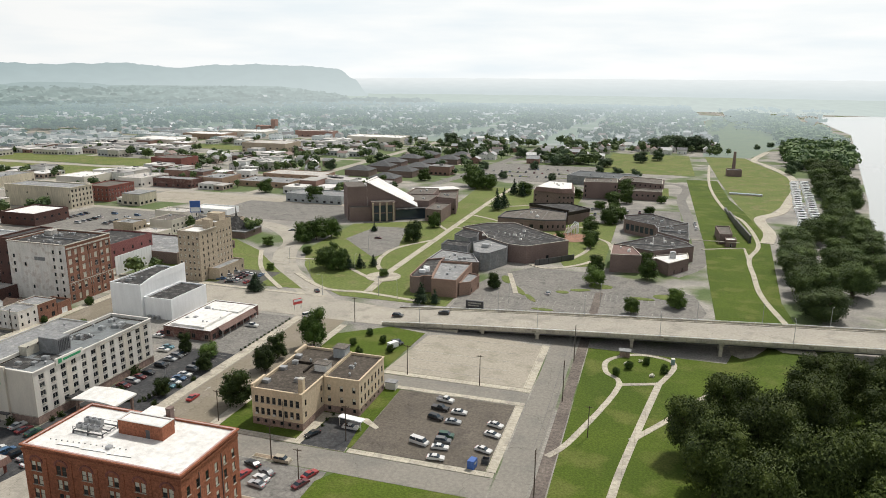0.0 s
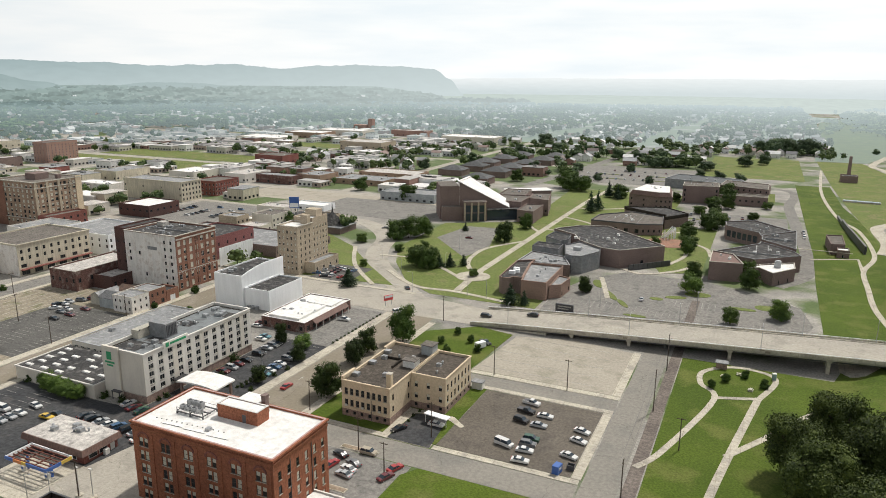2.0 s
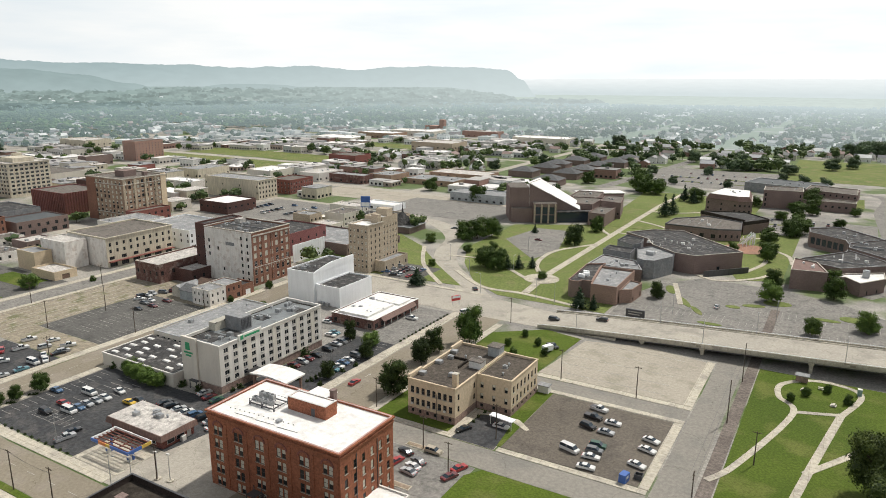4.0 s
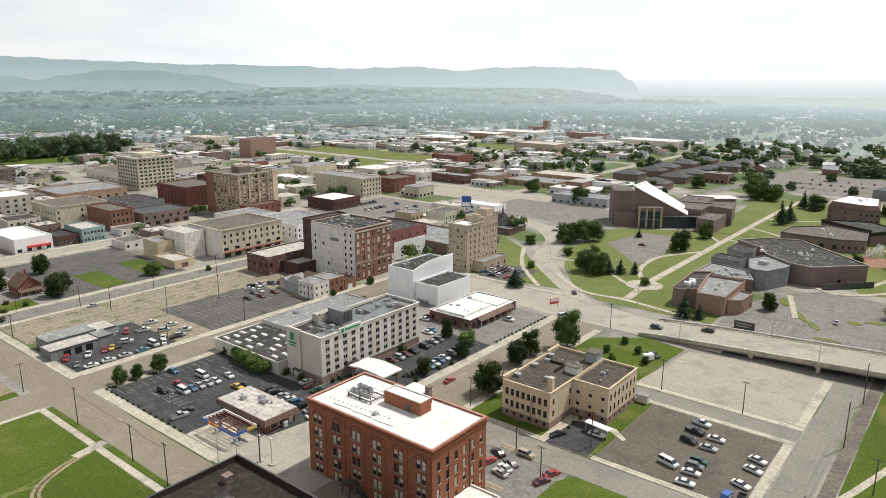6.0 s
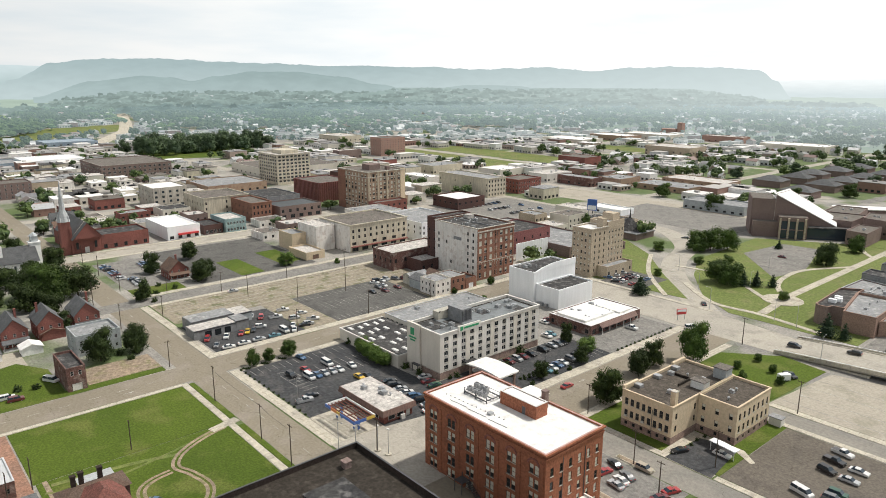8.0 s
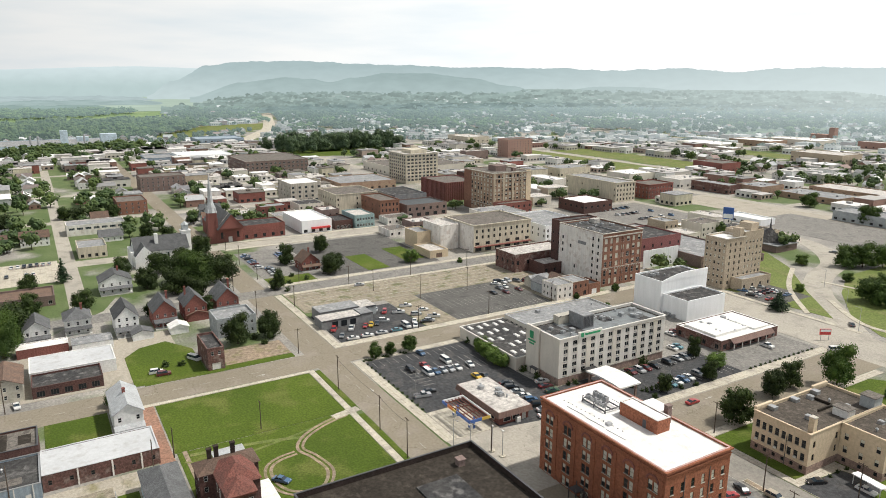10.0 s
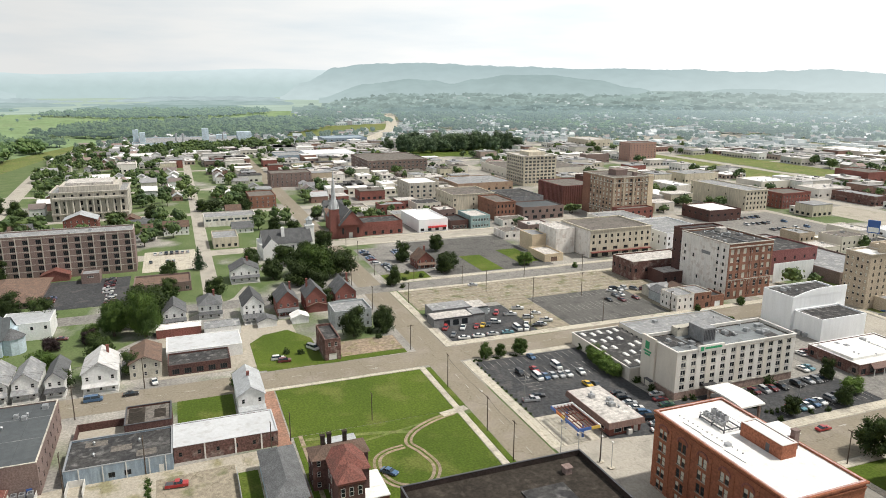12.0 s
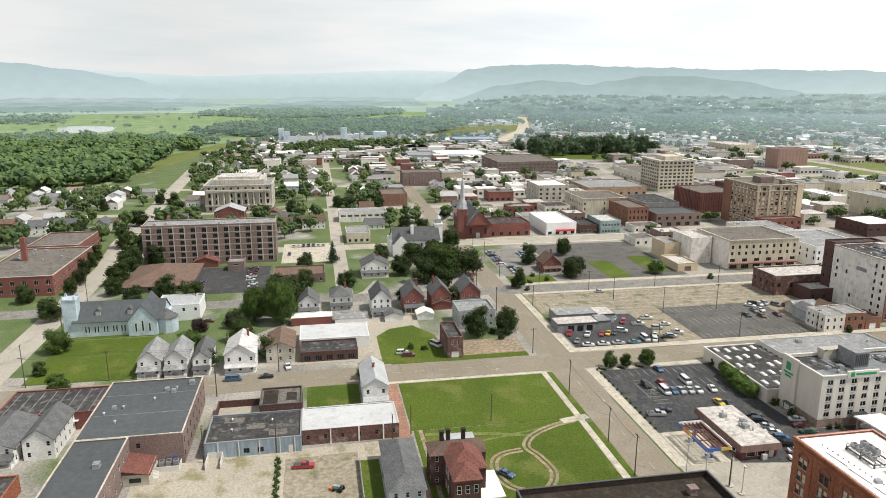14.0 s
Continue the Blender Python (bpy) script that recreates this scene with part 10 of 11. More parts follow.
for a in ((-1, 1, -0.8, -0.7), (-1, 1, 0.7, 0.8), (-1, -0.9, -0.7, 0.7), (0.9, 1, -0.7, 0.7)):
    box_part(e, "side", *a, 0.15, 1.4, steel_dark)
box_part(e, "floor_plate", -1, 1, -0.8, 0.8, 0, 0.15, steel_dark)
e = thing("box_trailer", -90.5, 232, 0.1, 60, "small white box trailer on the grass", "trailer")
box_part(e, "body", -2.0, 2.0, -1.0, 1.0, 0.5, 2.6, paint_white)
for sg in (-1, 1):
    s = Shape()
    s.solid(*disc(0.32, 0.2))
    part("wheel", s, tyre_rubber, e, at=Matrix.Translation((0, sg * 1.0, 0.32)))
box_part(e, "drawbar", 2.0, 3.2, -0.05, 0.05, 0.45, 0.55, steel_dark)
for x, y in ((4, 236), (0, 248), (-5, 244)):
    e = thing("picnic_table", x, y, 0.1, x * 20, "pale picnic table on the park green", "table")
    box_part(e, "tabletop", -0.9, 0.9, -0.4, 0.4, 0.7, 0.78, siding_cream)
    for sg in (-1, 1):
        box_part(e, "bench", -0.9, 0.9, sg * 0.7 - 0.14, sg * 0.7 + 0.14, 0.4, 0.46, siding_cream)
        box_part(e, "leg", sg * 0.6 - 0.05, sg * 0.6 + 0.05, -0.75, 0.75, 0, 0.4, siding_cream)
        box_part(e, "trestle", sg * 0.6 - 0.05, sg * 0.6 + 0.05, -0.1, 0.1, 0.4, 0.7, siding_cream)
e = thing("park_shelter", -6, 252, 0.1, 0, "small grey park shelter", "shelter")
box_part(e, "wall", -1.8, 1.8, -1.2, 1.2, 0, 2.2, stone_base)
box_part(e, "roof", -2.2, 2.2, -1.6, 1.6, 2.2, 2.45, roof_grey)
e = thing("park_toilet", 11, 249, 0.1, 10, "small pale green portable toilet", "cabin")
box_part(e, "body", -0.6, 0.6, -0.6, 0.6, 0, 2.2, teal_paint)
box_part(e, "roof", -0.65, 0.65, -0.65, 0.65, 2.2, 2.35, roof_white)
e = thing("tractor", -158.5, 2.2, 0.0835, 60, "small teal tractor with a yellow front", "tractor")
box_part(e, "body", -1.4, 0.6, -0.45, 0.45, 0.6, 1.4, teal_paint)
box_part(e, "front_loader", -2.2, -1.5, -0.8, 0.8, 0.2, 0.8, orange_paint)
box_part(e, "seat", 0.6, 1.1, -0.4, 0.4, 0.9, 1.7, steel_dark)
for wx, r in ((-1.0, 0.4), (0.8, 0.65)):
    for sg in (-1, 1):
        s = Shape()
        s.solid(*disc(r, 0.3))
        part("wheel", s, tyre_rubber, e, at=Matrix.Translation((wx, sg * 0.75, r)))
e = thing("board_fence", -160, 8.2, 0.05, 0, "grey weathered board fence beside the lawn", "fence")
for i in range(40):
    box_part(e, "board", -12 + i * 0.62, -11.42 + i * 0.62, -0.04, 0.04, 0, 1.8 + 0.05 * ((i * 7) % 3), siding_grey)
rnd = random.Random(4)
for i in range(48):
    x, y = 99 + 0.13 * 11 * (i // 2) + (i % 2) * 9.5 + rnd.uniform(-0.8, 0.8), 514 + 11 * (i // 2) + rnd.uniform(-1, 1)
    e = thing("trailer_home", x, y, 0.05, 8 + rnd.uniform(-6, 6), "white camping trailer in a row by the river", "trailer", "trailers by the river")
    s = Shape()
    s.prism([(-3.6, -1.2), (3.6, -1.2), (3.6, 1.2), (-3.6, 1.2)], 0.5, 2.9, 0, [(-3.4, -1.1), (3.4, -1.1), (3.4, 1.1), (-3.4, 1.1)])
    part("body", s, paint_white, e)
    box_part(e, "window", -2.2, 2.0, -1.24, -1.14, 1.5, 2.2, glass_dark)
    for sg in (-1, 1):
        s = Shape()
        s.solid(*disc(0.34, 0.2))
        part("wheel", s, tyre_rubber, e, at=Matrix.Translation((0, sg * 1.05, 0.34)))


# ---- the wider town, the woods and the hills ----
TAKEN_BOXES = [(min(p[0] for p in r), max(p[0] for p in r), min(p[1] for p in r), max(p[1] for p in r), r) for r in TAKEN]


def inside(x, y, ring):
    c = False
    for i in range(len(ring)):
        (ax, ay), (bx, by) = ring[i - 1], ring[i]
        if (ay > y) != (by > y) and x < (bx - ax) * (y - ay) / (by - ay) + ax:
            c = not c
    return c


def free(x, y, m=6):
    for dx, dy in ((0, 0), (m, 0), (-m, 0), (0, m), (0, -m)):
        for b in TAKEN_BOXES:
            if b[0] <= x + dx <= b[1] and b[2] <= y + dy <= b[3] and inside(x + dx, y + dy, b[4]):
                return False
    return True


def far_tree(s, x, y, r, h, rnd, tufts=16, z=0.0):
    """A small distant tree: an uneven crown on a stem, with loose tufts for its outline."""
    s.tube(x, y, z, z + h * 0.4, 0.25, 0.2, 4, 1)
    c = Vector((x, y, z + h * 0.58))
    s.solid(*ico(c, r * 0.66, h * 0.33, rnd))
    n = 7 if tufts > 12 else 4
    for k in range(n):
        a = k * 2.4 + rnd.uniform(-0.5, 0.5)
        q = rnd.uniform(-0.5, 1.0)
        o = r * 0.62 * math.sqrt(max(0.12, 1 - q * q))
        s.solid(*ico(c + Vector((o * math.cos(a), o * math.sin(a), h * 0.3 * q)), r * rnd.uniform(0.3, 0.48), h * rnd.uniform(0.13, 0.2), rnd))
    for k in range(tufts):
        d = Vector((rnd.gauss(0, 1), rnd.gauss(0, 1), rnd.gauss(0, 1) + 0.3)).normalized()
        p = c + Vector((d.x * r, d.y * r, d.z * h * 0.44)) * rnd.uniform(0.78, 1.08)
        u = d.orthogonal().normalized() * r * 0.19
        w = d.cross(u).normalized() * r * 0.16
        o = d * r * 0.1
        s.face([p - u - o, p - w + o, p + u - o, p + w + o])


wall_far = islands("wall_far", [(0.74, 0.73, 0.71), (0.55, 0.52, 0.47), (0.78, 0.78, 0.77), (0.25, 0.15, 0.12), (0.48, 0.49, 0.50), (0.36, 0.29, 0.25), (0.62, 0.61, 0.59)])
roof_far = islands("roof_far", [(0.20, 0.20, 0.21), (0.30, 0.30, 0.31), (0.18, 0.15, 0.14), (0.40, 0.41, 0.42), (0.66, 0.66, 0.66), (0.24, 0.24, 0.24), (0.74, 0.74, 0.73), (0.27, 0.20, 0.18)])
flat_far = islands("flat_far", [(0.66, 0.645, 0.62), (0.36, 0.35, 0.34), (0.20, 0.195, 0.19), (0.70, 0.69, 0.68), (0.46, 0.44, 0.42), (0.28, 0.27, 0.26), (0.40, 0.385, 0.365)])


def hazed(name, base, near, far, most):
    """A far backdrop surface with haze painted over it as emission, growing with distance and towards the glare."""
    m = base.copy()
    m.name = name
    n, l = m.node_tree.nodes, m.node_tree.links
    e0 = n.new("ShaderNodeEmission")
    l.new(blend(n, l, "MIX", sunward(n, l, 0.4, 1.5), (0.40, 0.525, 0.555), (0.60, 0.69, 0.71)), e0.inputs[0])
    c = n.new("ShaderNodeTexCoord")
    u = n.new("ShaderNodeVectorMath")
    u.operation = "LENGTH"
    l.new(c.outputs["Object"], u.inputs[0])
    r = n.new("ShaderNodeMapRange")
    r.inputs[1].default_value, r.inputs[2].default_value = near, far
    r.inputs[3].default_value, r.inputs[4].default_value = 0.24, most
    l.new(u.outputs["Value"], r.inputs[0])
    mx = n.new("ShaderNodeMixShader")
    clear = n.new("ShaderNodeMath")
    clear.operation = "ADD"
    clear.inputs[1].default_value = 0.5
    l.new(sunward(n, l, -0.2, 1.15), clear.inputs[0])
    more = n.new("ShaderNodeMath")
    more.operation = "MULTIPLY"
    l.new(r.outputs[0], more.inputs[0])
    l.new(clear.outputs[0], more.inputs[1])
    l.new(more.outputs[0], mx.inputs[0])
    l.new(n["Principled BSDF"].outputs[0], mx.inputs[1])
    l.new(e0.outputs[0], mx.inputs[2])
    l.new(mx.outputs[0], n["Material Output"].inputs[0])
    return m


# what stands in the western streets is built above, so nothing is strewn there
for a in ((-420, -236, -108, 78), (-420, -330, 30, 90), (-480, -395, 40, 125), (-250, -110, 430, 540), (-720, -684, 1170, 1215)):
    r = rect(*a)
    TAKEN_BOXES.append((*a, r))

HOUSE_WALLS = (siding_white, siding_cream, siding_white, brick_red, siding_grey)
HOUSE_ROOFS = (shingle_grey, shingle_grey, shingle_brown)
SHOP_WALLS = (brick_red, brick_brown, stucco_beige, brick_buff, paint_worn, cream, stucco_white, stucco_beige, paint_worn)
SHOP_ROOFS = (roof_grey, roof_white, roof_tar, roof_dirty, roof_dirty, roof_grey, roof_gravel)
rnd = random.Random(77)
sets = [(Shape(), Shape(), Shape()) for _ in range(2)]
near_count = 0
plain_count = 0
y = -420.0
while y < 2700:
    x = -2250.0
    while x < 90:
        px, py = x + rnd.uniform(-6, 6), y + rnd.uniform(-6, 6)
        dist = math.hypot(px, py)
        az = math.degrees(math.atan2(-px, py))
        x += 18 if dist < 1100 else 24
        if not (-17 < az < 114) or dist < 255 or dist > 2700 or (py < -140 and px < -700) or not free(px, py, 7):
            continue
        homes, shops, greens = sets[0 if dist < 1150 else 1]
        core = noise.noise(Vector((px * 0.0035, py * 0.0035, 3.0))) + (0.45 if dist < 760 and py > 120 else 0) - (0.35 if az < 30 and dist > 620 else 0) - (0.25 if py < 60 else 0) + (0.4 if 560 < dist < 1350 and 18 < az < 78 else 0) + (0.5 if -1150 < px < -610 and -60 < py < 330 else 0) - max(0, dist - 1300) * 0.0004
        woods = noise.noise(Vector((px * 0.006, py * 0.006, 9.0))) + max(0.0, dist - 1250) * (0.0005 if az > 42 else 0.00015)
        pick = rnd.random()
        if woods > 0.36 and core < 0.3 and dist > 820:
            for k in range(2):
                far_tree(greens, px + rnd.uniform(-11, 11), py + rnd.uniform(-11, 11), rnd.uniform(6, 10), rnd.uniform(10, 16), rnd, 14)
        elif core > 0.18:
            if pick < 0.80:
                w, d, h = rnd.uniform(12, 25), rnd.uniform(12, 24), rnd.choice((4, 4.5, 5, 6, 7, 8, 9))
                if dist > 900 and rnd.random() < 0.25:
                    w, d, h = w * 1.8, d * 1.6, 6
                if dist < 560 and near_count < 46:
                    near_count += 1
                    wl_, rf_ = rnd.choice(SHOP_WALLS), rnd.choice(SHOP_ROOFS)
                    n = int(d // 4)
                    b = block("town_building", px - w / 2, px + w / 2, py - d / 2, py + d / 2, h + 0.001 * near_count, wl_, rf_, wl_.name.replace("_", " ") + " flat-roofed building with a " + rf_.name.replace("_", " ").replace("roof ", "") + " roof", "building",
                              {"E": [rows_of(n, max(1, int(h // 3.4)), 1.5, 1.7, 1.0, 3.4, "mullion", frame_dark)]}, parapet=0.5, group="town buildings")
                    rooftop_units(b, 2, w - 2, d - 2, h - 0.5, near_count)
                else:
                    joined = shops
                    if dist < 900 and plain_count < 120:
                        plain_count += 1
                        shops = Shape()
                    shops.box(px - w / 2, px + w / 2, py - d / 2, py + d / 2, 0, h, 0)
                    shops.box(px - w / 2 - 0.15, px + w / 2 + 0.15, py - d / 2 - 0.15, py + d / 2 + 0.15, h, h + 0.4, 1)
                    for k in range(int(d // 5)):
                        shops.box(px + w / 2, px + w / 2 + 0.05, py - d / 2 + 1.5 + k * 5, py - d / 2 + 4 + k * 5, 1, 3, 2)
                    for k in range(int(w // 5)):
                        shops.box(px - w / 2 + 1.5 + k * 5, px - w / 2 + 4 + k * 5, py - d / 2 - 0.05, py - d / 2, 1, 3, 2)
                    if w > 17:
                        shops.box(px - 2, px + 2, py - 2, py + 1, h + 0.4, h + 2, 1)
                    if shops is not joined:
                        wl_, rf_ = rnd.choice(SHOP_WALLS), rnd.choice(SHOP_ROOFS)
                        tagged(part("town_building", shops, [wl_, rf_, glass_dark]), wl_.name.replace("_", " ") + " building with a flat " + rf_.name.replace("_", " ").replace("roof ", "") + " roof", "building", "town buildings")
                        shops = joined
                if rnd.random() < 0.3:
                    far_tree(greens, px + w / 2 + 3, py + rnd.uniform(-11, 11), rnd.uniform(3, 5), rnd.uniform(6, 10), rnd)
            else:
                for k in range(2):
                    far_tree(greens, px + rnd.uniform(-9, 9), py + rnd.uniform(-9, 9), rnd.uniform(3.5, 6), rnd.uniform(7, 11), rnd)
        else:
            if pick < 0.55:
                w, d, h = rnd.uniform(8, 12), rnd.uniform(10, 16), rnd.choice((3.4, 5.6, 6.2))
                if dist < 560 and near_count < 54:
                    near_count += 1
                    wl_ = rnd.choice(HOUSE_WALLS)
                    house(px, py, w, d, h, rnd.uniform(2.6, 3.8), wl_, rnd.choice(HOUSE_ROOFS), wl_.name.split("_")[1] + (" brick" if "brick" in wl_.name else " wooden") + " house with a pitched shingle roof", turn=rnd.choice((90, 90, 0, 180)),
                          porch=(1.8, 2.7) if rnd.random() < 0.5 else None, group="town houses")
                else:
                    turn = rnd.random() < 0.5
                    if turn:
                        w, d = d, w
                    g0 = Shape()
                    g0.box(-w / 2, w / 2, -d / 2, d / 2, 0, h, 0)
                    homes.solid([(vx + px, vy + py, vz) for vx, vy, vz in g0.v], g0.f, 0)
                    for k in range(2):
                        homes.box(px + w / 2, px + w / 2 + 0.05, py - d / 4 - 0.5 + k * d / 2, py - d / 4 + 0.5 + k * d / 2, 1, 2.4, 3)
                        homes.box(px - w / 4 - 0.5 + k * w / 2, px - w / 4 + 0.5 + k * w / 2, py - d / 2 - 0.05, py - d / 2, 1, 2.4, 3)
                    g0 = Shape()
                    gable(g0, w, d, h, rnd.uniform(2.4, 3.6), 0.4, "x" if turn else "y", 0, 1)
                    k0 = len(homes.v)
                    homes.v.extend((vx + px, vy + py, vz) for vx, vy, vz in g0.v)
                    homes.f.extend(tuple(k0 + i for i in q) for q in g0.f)
                    homes.m.extend(1 if m == 0 else 0 for m in g0.m)
                for k in range(rnd.choice((0, 1, 1, 2)) if dist > 700 else 1):
                    far_tree(greens, px + rnd.uniform(-12, 12), py + rnd.choice((-11, 11)), rnd.uniform(3.5, 7), rnd.uniform(8, 13), rnd)
            else:
                for k in range(rnd.choice((0, 1, 2, 3))):
                    far_tree(greens, px + rnd.uniform(-11, 11), py + rnd.uniform(-11, 11), rnd.uniform(3.8, 7.0), rnd.uniform(8, 13), rnd)
    y += 23 if y < 900 else 28
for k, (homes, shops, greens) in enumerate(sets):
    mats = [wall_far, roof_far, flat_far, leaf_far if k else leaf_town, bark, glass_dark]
    # beyond 1150 m: copies of the materials with haze painted in as glow
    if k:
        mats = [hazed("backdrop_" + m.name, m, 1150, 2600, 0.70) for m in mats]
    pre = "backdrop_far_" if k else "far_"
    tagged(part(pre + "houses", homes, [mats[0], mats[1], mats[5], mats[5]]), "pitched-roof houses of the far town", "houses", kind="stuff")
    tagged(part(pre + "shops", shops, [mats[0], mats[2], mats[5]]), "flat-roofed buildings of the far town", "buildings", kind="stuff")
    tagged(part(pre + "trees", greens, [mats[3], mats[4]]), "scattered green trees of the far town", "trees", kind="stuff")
# leaves for the far woods, with the haze put in as emission
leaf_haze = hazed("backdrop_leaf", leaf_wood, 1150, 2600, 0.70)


def wood(name, ring, step, r, h, mat, label, seed, tufts=14):
    rn = random.Random(seed)
    s = Shape()
    x0, x1 = min(p[0] for p in ring), max(p[0] for p in ring)
    y0, y1 = min(p[1] for p in ring), max(p[1] for p in ring)
    yy = y0
    while yy < y1:
        xx = x0
        while xx < x1:
            px, py = xx + rn.uniform(-0.5, 0.5) * step, yy + rn.uniform(-0.5, 0.5) * step
            if inside(px, py, ring):
                k = rn.choice((0.6, 0.8, 1.0, 1.4))
                far_tree(s, px, py, r * k, h * k ** 0.5 * rn.uniform(0.8, 1.15), rn, tufts)
            xx += step
        yy += step
    return tagged(part(name, s, [mat, bark]), label, "wood", kind="stuff")


# far ground and field carry painted haze that glows over their own colour
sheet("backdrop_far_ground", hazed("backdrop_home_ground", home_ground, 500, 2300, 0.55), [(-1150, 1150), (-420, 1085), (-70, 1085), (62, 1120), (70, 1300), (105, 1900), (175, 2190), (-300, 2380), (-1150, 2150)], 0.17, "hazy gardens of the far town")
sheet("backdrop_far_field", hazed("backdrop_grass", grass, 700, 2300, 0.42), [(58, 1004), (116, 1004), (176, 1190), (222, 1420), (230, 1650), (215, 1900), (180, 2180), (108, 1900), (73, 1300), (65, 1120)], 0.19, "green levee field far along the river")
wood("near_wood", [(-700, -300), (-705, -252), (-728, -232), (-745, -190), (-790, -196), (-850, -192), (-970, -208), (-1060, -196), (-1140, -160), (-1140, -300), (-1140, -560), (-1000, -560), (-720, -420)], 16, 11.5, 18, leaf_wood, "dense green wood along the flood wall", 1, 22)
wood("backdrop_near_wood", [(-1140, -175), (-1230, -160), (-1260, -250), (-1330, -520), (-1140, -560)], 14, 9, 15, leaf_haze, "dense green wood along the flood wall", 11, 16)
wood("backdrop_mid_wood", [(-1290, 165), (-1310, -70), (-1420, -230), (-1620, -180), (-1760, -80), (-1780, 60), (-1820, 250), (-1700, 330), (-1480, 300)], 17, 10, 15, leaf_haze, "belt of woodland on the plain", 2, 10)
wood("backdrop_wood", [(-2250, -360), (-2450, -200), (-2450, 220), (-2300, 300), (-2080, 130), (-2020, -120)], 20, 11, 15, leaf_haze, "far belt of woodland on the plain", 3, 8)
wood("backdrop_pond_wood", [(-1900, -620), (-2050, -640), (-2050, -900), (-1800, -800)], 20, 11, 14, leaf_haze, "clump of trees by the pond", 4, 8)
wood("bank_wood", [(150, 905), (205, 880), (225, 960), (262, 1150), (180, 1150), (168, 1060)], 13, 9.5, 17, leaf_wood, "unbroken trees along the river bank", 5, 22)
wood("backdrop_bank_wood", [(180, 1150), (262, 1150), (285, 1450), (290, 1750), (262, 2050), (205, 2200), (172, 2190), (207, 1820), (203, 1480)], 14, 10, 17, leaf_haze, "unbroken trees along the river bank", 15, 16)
# woods that glow in blue-grey: painted haze, paler near the ground
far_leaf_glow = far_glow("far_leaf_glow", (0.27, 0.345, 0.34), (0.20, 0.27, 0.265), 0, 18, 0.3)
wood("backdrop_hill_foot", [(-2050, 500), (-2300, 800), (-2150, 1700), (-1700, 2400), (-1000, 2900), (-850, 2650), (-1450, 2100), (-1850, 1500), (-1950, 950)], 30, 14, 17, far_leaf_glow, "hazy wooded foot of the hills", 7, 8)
s = Shape()
rn = random.Random(9)
for i in range(420):
    a, d = rn.uniform(-0.2, 1.5), rn.uniform(1500, 2700)
    px, py = -d * math.sin(a), d * math.cos(a)
    if free(px, py, 5):
        for k in range(6):
            far_tree(s, px + rn.uniform(-40, 40), py + rn.uniform(-25, 25), rn.uniform(6, 11), rn.uniform(9, 15), rn, 6)
for i in range(46):
    a, d = rn.uniform(1.62, 1.95), rn.uniform(1500, 2900)
    px, py = -d * math.sin(a), d * math.cos(a)
    for k in range(rn.choice((1, 1, 2, 5))):
        far_tree(s, px + rn.uniform(-10, 10), py + rn.uniform(-40, 40), rn.uniform(5, 9), rn.uniform(6, 10), rn, 6)
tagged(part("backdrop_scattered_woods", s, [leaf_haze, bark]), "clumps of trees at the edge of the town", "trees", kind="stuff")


# distance behind everything: hazy ridges, given by the height of the skyline at a few bearings
def ridge(name, line, dist, label, mat, seed, rough=0.05, steps=220):
    s = Shape()
    top = []
    for i in range(steps + 1):
        az = line[0][0] + (line[-1][0] - line[0][0]) * i / steps
        for (a0, e0), (a1, e1) in zip(line[:-1], line[1:]):
            if a0 <= az <= a1:
                f = (az - a0) / (a1 - a0)
                f = f * f * (3 - 2 * f)
                up = e0 + (e1 - e0) * f
                break
        a = radians(az)
        up += noise.noise(Vector((az * 0.9, 0.3, seed))) * rough + noise.noise(Vector((az * 4.0, 1.3, seed))) * rough * 0.5 + noise.noise(Vector((az * 17, 2.0, seed))) * rough * 0.3
        z = 100 + dist * 1.09 * math.tan(radians(up))
        rows = []
        for q in (0.0, 0.25, 0.5, 0.75, 0.9, 1.0):
            fold = noise.noise(Vector((az * 0.8, q * 1.5, seed + 4))) * 0.03 * (1 - q)
            d = dist * (1 + q * 0.09 + fold)
            rows.append((-d * math.sin(a), d * math.cos(a), -2 + (z + 2) * math.sin(q * math.pi / 2) ** 0.9))
        top.append(rows)
    for i in range(steps):
        for k in range(5):
            s.face([top[i + 1][k], top[i][k], top[i][k + 1], top[i + 1][k + 1]])
    return tagged(part(name, s, mat), label, "hills", kind="structure")


# haze painted into the hills and plain as emission; daylight does not shade them
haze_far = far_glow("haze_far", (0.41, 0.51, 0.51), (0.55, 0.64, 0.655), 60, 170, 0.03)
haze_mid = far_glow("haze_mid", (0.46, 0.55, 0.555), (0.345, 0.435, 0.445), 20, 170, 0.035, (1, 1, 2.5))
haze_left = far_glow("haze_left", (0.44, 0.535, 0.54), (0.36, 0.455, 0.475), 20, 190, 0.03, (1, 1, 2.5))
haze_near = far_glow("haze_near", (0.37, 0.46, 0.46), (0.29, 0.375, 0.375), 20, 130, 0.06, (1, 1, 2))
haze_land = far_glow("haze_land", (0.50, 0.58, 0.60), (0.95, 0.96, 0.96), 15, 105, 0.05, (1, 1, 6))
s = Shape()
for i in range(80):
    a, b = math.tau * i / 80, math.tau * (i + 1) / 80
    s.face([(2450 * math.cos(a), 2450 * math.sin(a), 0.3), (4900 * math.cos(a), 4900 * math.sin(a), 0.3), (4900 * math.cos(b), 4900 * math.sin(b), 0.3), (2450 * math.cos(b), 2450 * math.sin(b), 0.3)])
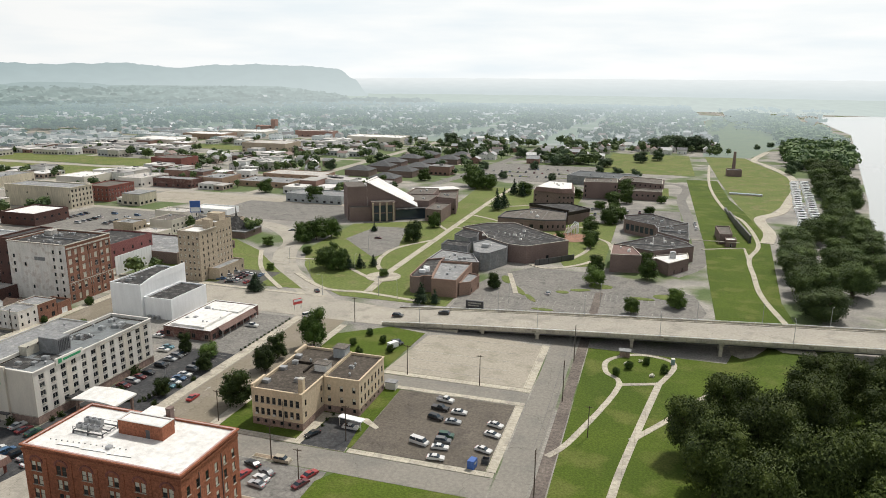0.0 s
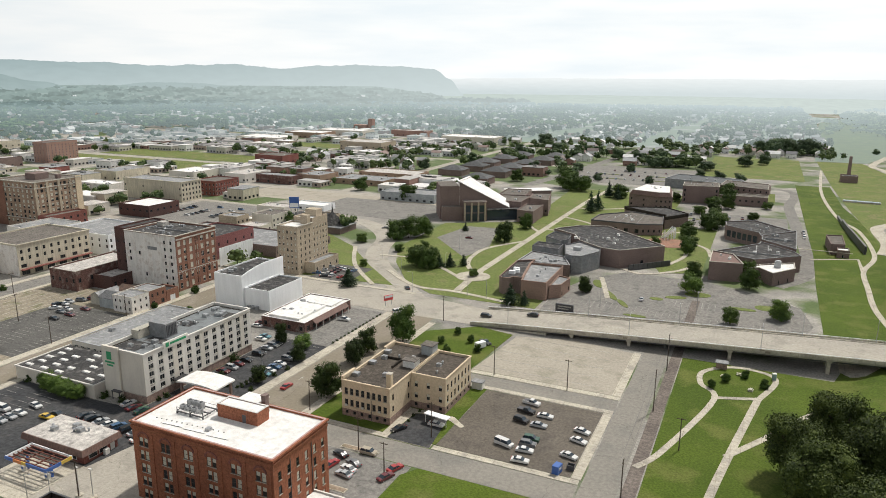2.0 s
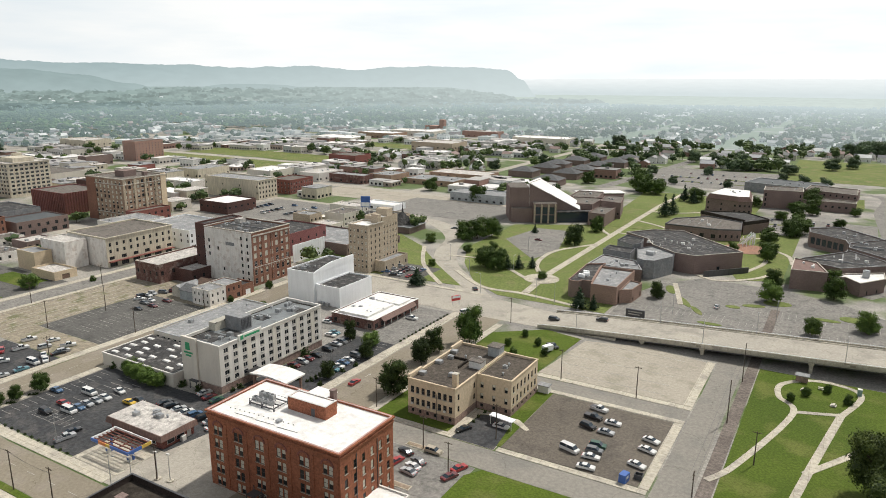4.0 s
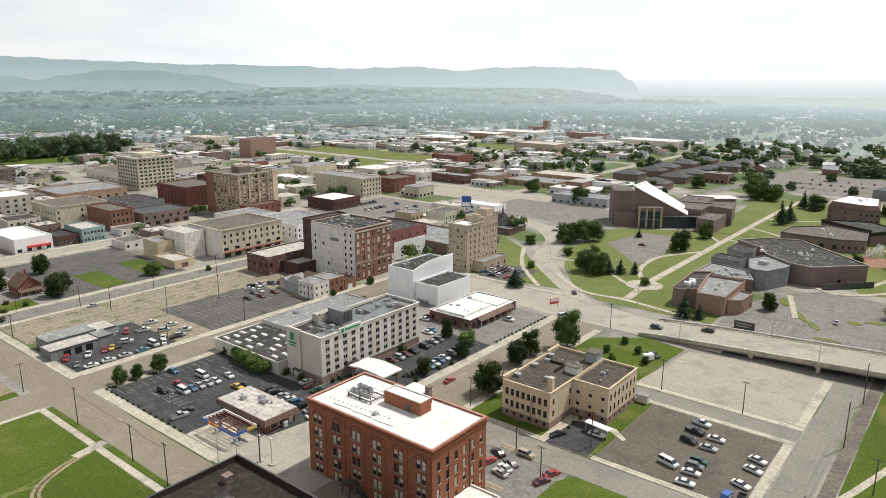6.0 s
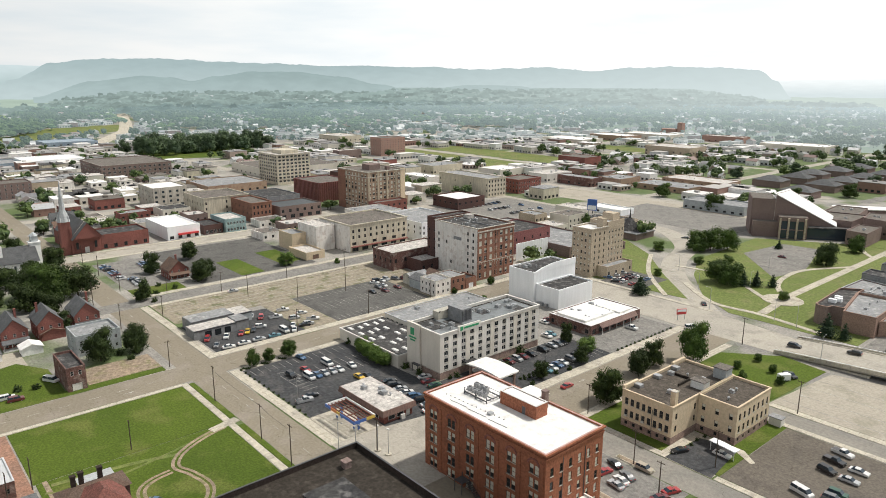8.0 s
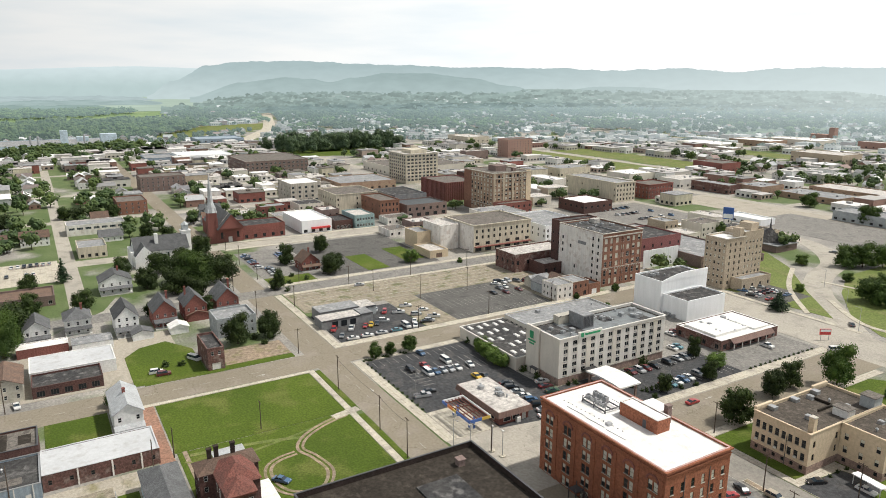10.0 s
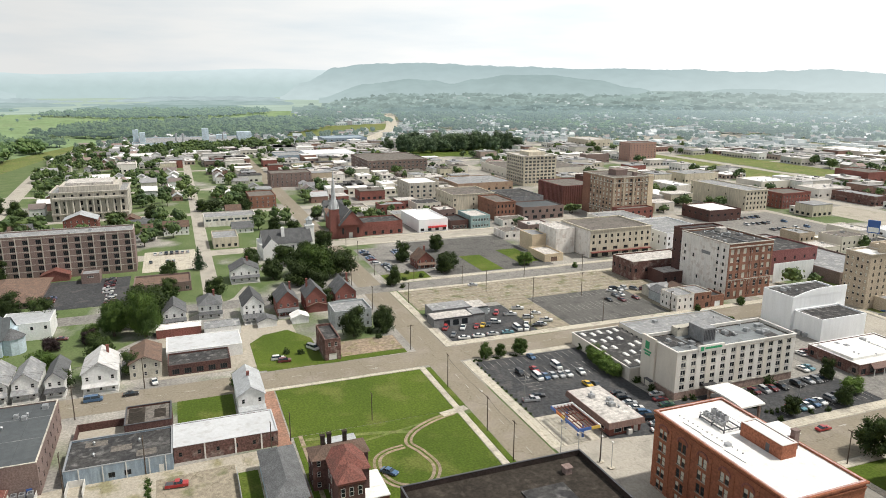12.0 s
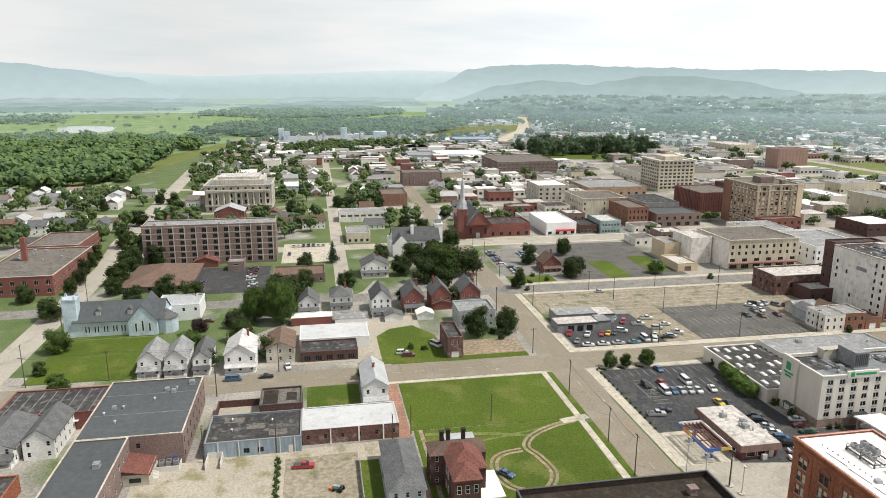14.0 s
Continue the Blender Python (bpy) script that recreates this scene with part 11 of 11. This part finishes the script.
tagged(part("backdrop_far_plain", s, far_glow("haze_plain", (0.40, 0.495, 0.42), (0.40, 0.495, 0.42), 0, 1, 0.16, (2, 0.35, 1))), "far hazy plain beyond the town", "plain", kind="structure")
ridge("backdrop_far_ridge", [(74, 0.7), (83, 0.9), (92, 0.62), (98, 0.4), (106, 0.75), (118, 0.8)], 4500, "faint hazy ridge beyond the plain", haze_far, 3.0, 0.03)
# a glowing band added to stand for the white haze over the river land
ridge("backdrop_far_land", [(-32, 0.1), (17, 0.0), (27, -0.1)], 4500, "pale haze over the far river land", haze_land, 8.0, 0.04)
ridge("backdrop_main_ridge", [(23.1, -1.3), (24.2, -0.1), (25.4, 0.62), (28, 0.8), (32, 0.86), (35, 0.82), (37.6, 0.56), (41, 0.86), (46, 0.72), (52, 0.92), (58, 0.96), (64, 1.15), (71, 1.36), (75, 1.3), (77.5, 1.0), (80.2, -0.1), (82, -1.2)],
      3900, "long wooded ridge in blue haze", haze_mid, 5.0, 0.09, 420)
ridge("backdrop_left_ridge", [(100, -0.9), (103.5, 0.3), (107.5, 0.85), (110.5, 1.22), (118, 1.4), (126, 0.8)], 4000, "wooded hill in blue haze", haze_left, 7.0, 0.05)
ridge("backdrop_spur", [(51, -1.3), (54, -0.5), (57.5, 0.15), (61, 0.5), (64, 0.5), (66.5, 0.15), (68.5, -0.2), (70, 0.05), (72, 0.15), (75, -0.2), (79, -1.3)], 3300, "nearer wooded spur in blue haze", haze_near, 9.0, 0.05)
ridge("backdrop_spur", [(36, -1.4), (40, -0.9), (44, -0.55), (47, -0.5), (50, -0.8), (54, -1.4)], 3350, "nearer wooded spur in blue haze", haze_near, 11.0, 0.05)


# the foot of the hills: wooded slopes with houses that climb out of the town, haze painted in as glow
def apron_height(d, az):
    side = min(1.0, max(0.0, (az - 24) / 6), max(0.0, (79 - az) / 6))
    return max(0.0, (d - 2350) / 1350) ** 1.4 * 52 * side


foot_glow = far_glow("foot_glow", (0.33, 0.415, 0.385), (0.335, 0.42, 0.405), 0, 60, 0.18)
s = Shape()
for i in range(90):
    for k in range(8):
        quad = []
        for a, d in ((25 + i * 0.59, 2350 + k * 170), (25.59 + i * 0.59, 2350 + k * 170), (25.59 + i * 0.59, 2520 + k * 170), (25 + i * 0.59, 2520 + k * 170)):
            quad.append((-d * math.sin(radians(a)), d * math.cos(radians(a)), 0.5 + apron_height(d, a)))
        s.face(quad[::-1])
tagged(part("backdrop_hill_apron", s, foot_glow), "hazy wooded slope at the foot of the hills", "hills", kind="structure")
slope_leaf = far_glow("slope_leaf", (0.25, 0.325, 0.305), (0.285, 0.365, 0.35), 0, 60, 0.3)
# house colours already hold the painted haze, and are sent out as emission below
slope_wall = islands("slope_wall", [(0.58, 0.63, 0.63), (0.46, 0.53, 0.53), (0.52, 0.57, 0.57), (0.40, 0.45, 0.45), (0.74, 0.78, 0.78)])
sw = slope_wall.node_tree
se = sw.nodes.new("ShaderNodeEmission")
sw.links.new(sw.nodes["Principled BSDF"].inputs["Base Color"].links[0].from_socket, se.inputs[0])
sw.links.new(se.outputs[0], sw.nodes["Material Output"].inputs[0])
rn = random.Random(21)
trees_, homes_ = Shape(), Shape()
for i in range(3600):
    az, d = rn.uniform(15, 81), 2250 + 1300 * rn.random() ** 1.25
    if (az < 25 or az > 77) and d > 2250 + 1300 * rn.random() * max(0.0, 1 - max(25 - az, az - 77) / 6):
        continue
    a = radians(az)
    px, py, pz = -d * math.sin(a), d * math.cos(a), apron_height(d, az)
    patch = noise.noise(Vector((px * 0.0042, py * 0.0042, 2.0)))
    if patch < -0.06 and d < 3250 and rn.random() < 0.36:
        w, q, h = rn.uniform(7, 15), rn.uniform(7, 12), rn.uniform(3, 6)
        homes_.box(px - w / 2, px + w / 2, py - q / 2, py + q / 2, pz - 2, pz + h)
    else:
        r, h = rn.uniform(9, 19), rn.uniform(7, 13)
        for k in range(2):
            trees_.solid(*ico(Vector((px + rn.uniform(-14, 14), py + rn.uniform(-14, 14), pz + h * 0.4)), r * rn.uniform(0.5, 0.9), h * rn.uniform(0.5, 0.9), rn))
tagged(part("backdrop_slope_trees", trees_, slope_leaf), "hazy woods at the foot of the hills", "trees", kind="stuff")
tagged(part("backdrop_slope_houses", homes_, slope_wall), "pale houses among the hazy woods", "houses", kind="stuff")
# each farther belt glows paler: the haze is painted into its colour
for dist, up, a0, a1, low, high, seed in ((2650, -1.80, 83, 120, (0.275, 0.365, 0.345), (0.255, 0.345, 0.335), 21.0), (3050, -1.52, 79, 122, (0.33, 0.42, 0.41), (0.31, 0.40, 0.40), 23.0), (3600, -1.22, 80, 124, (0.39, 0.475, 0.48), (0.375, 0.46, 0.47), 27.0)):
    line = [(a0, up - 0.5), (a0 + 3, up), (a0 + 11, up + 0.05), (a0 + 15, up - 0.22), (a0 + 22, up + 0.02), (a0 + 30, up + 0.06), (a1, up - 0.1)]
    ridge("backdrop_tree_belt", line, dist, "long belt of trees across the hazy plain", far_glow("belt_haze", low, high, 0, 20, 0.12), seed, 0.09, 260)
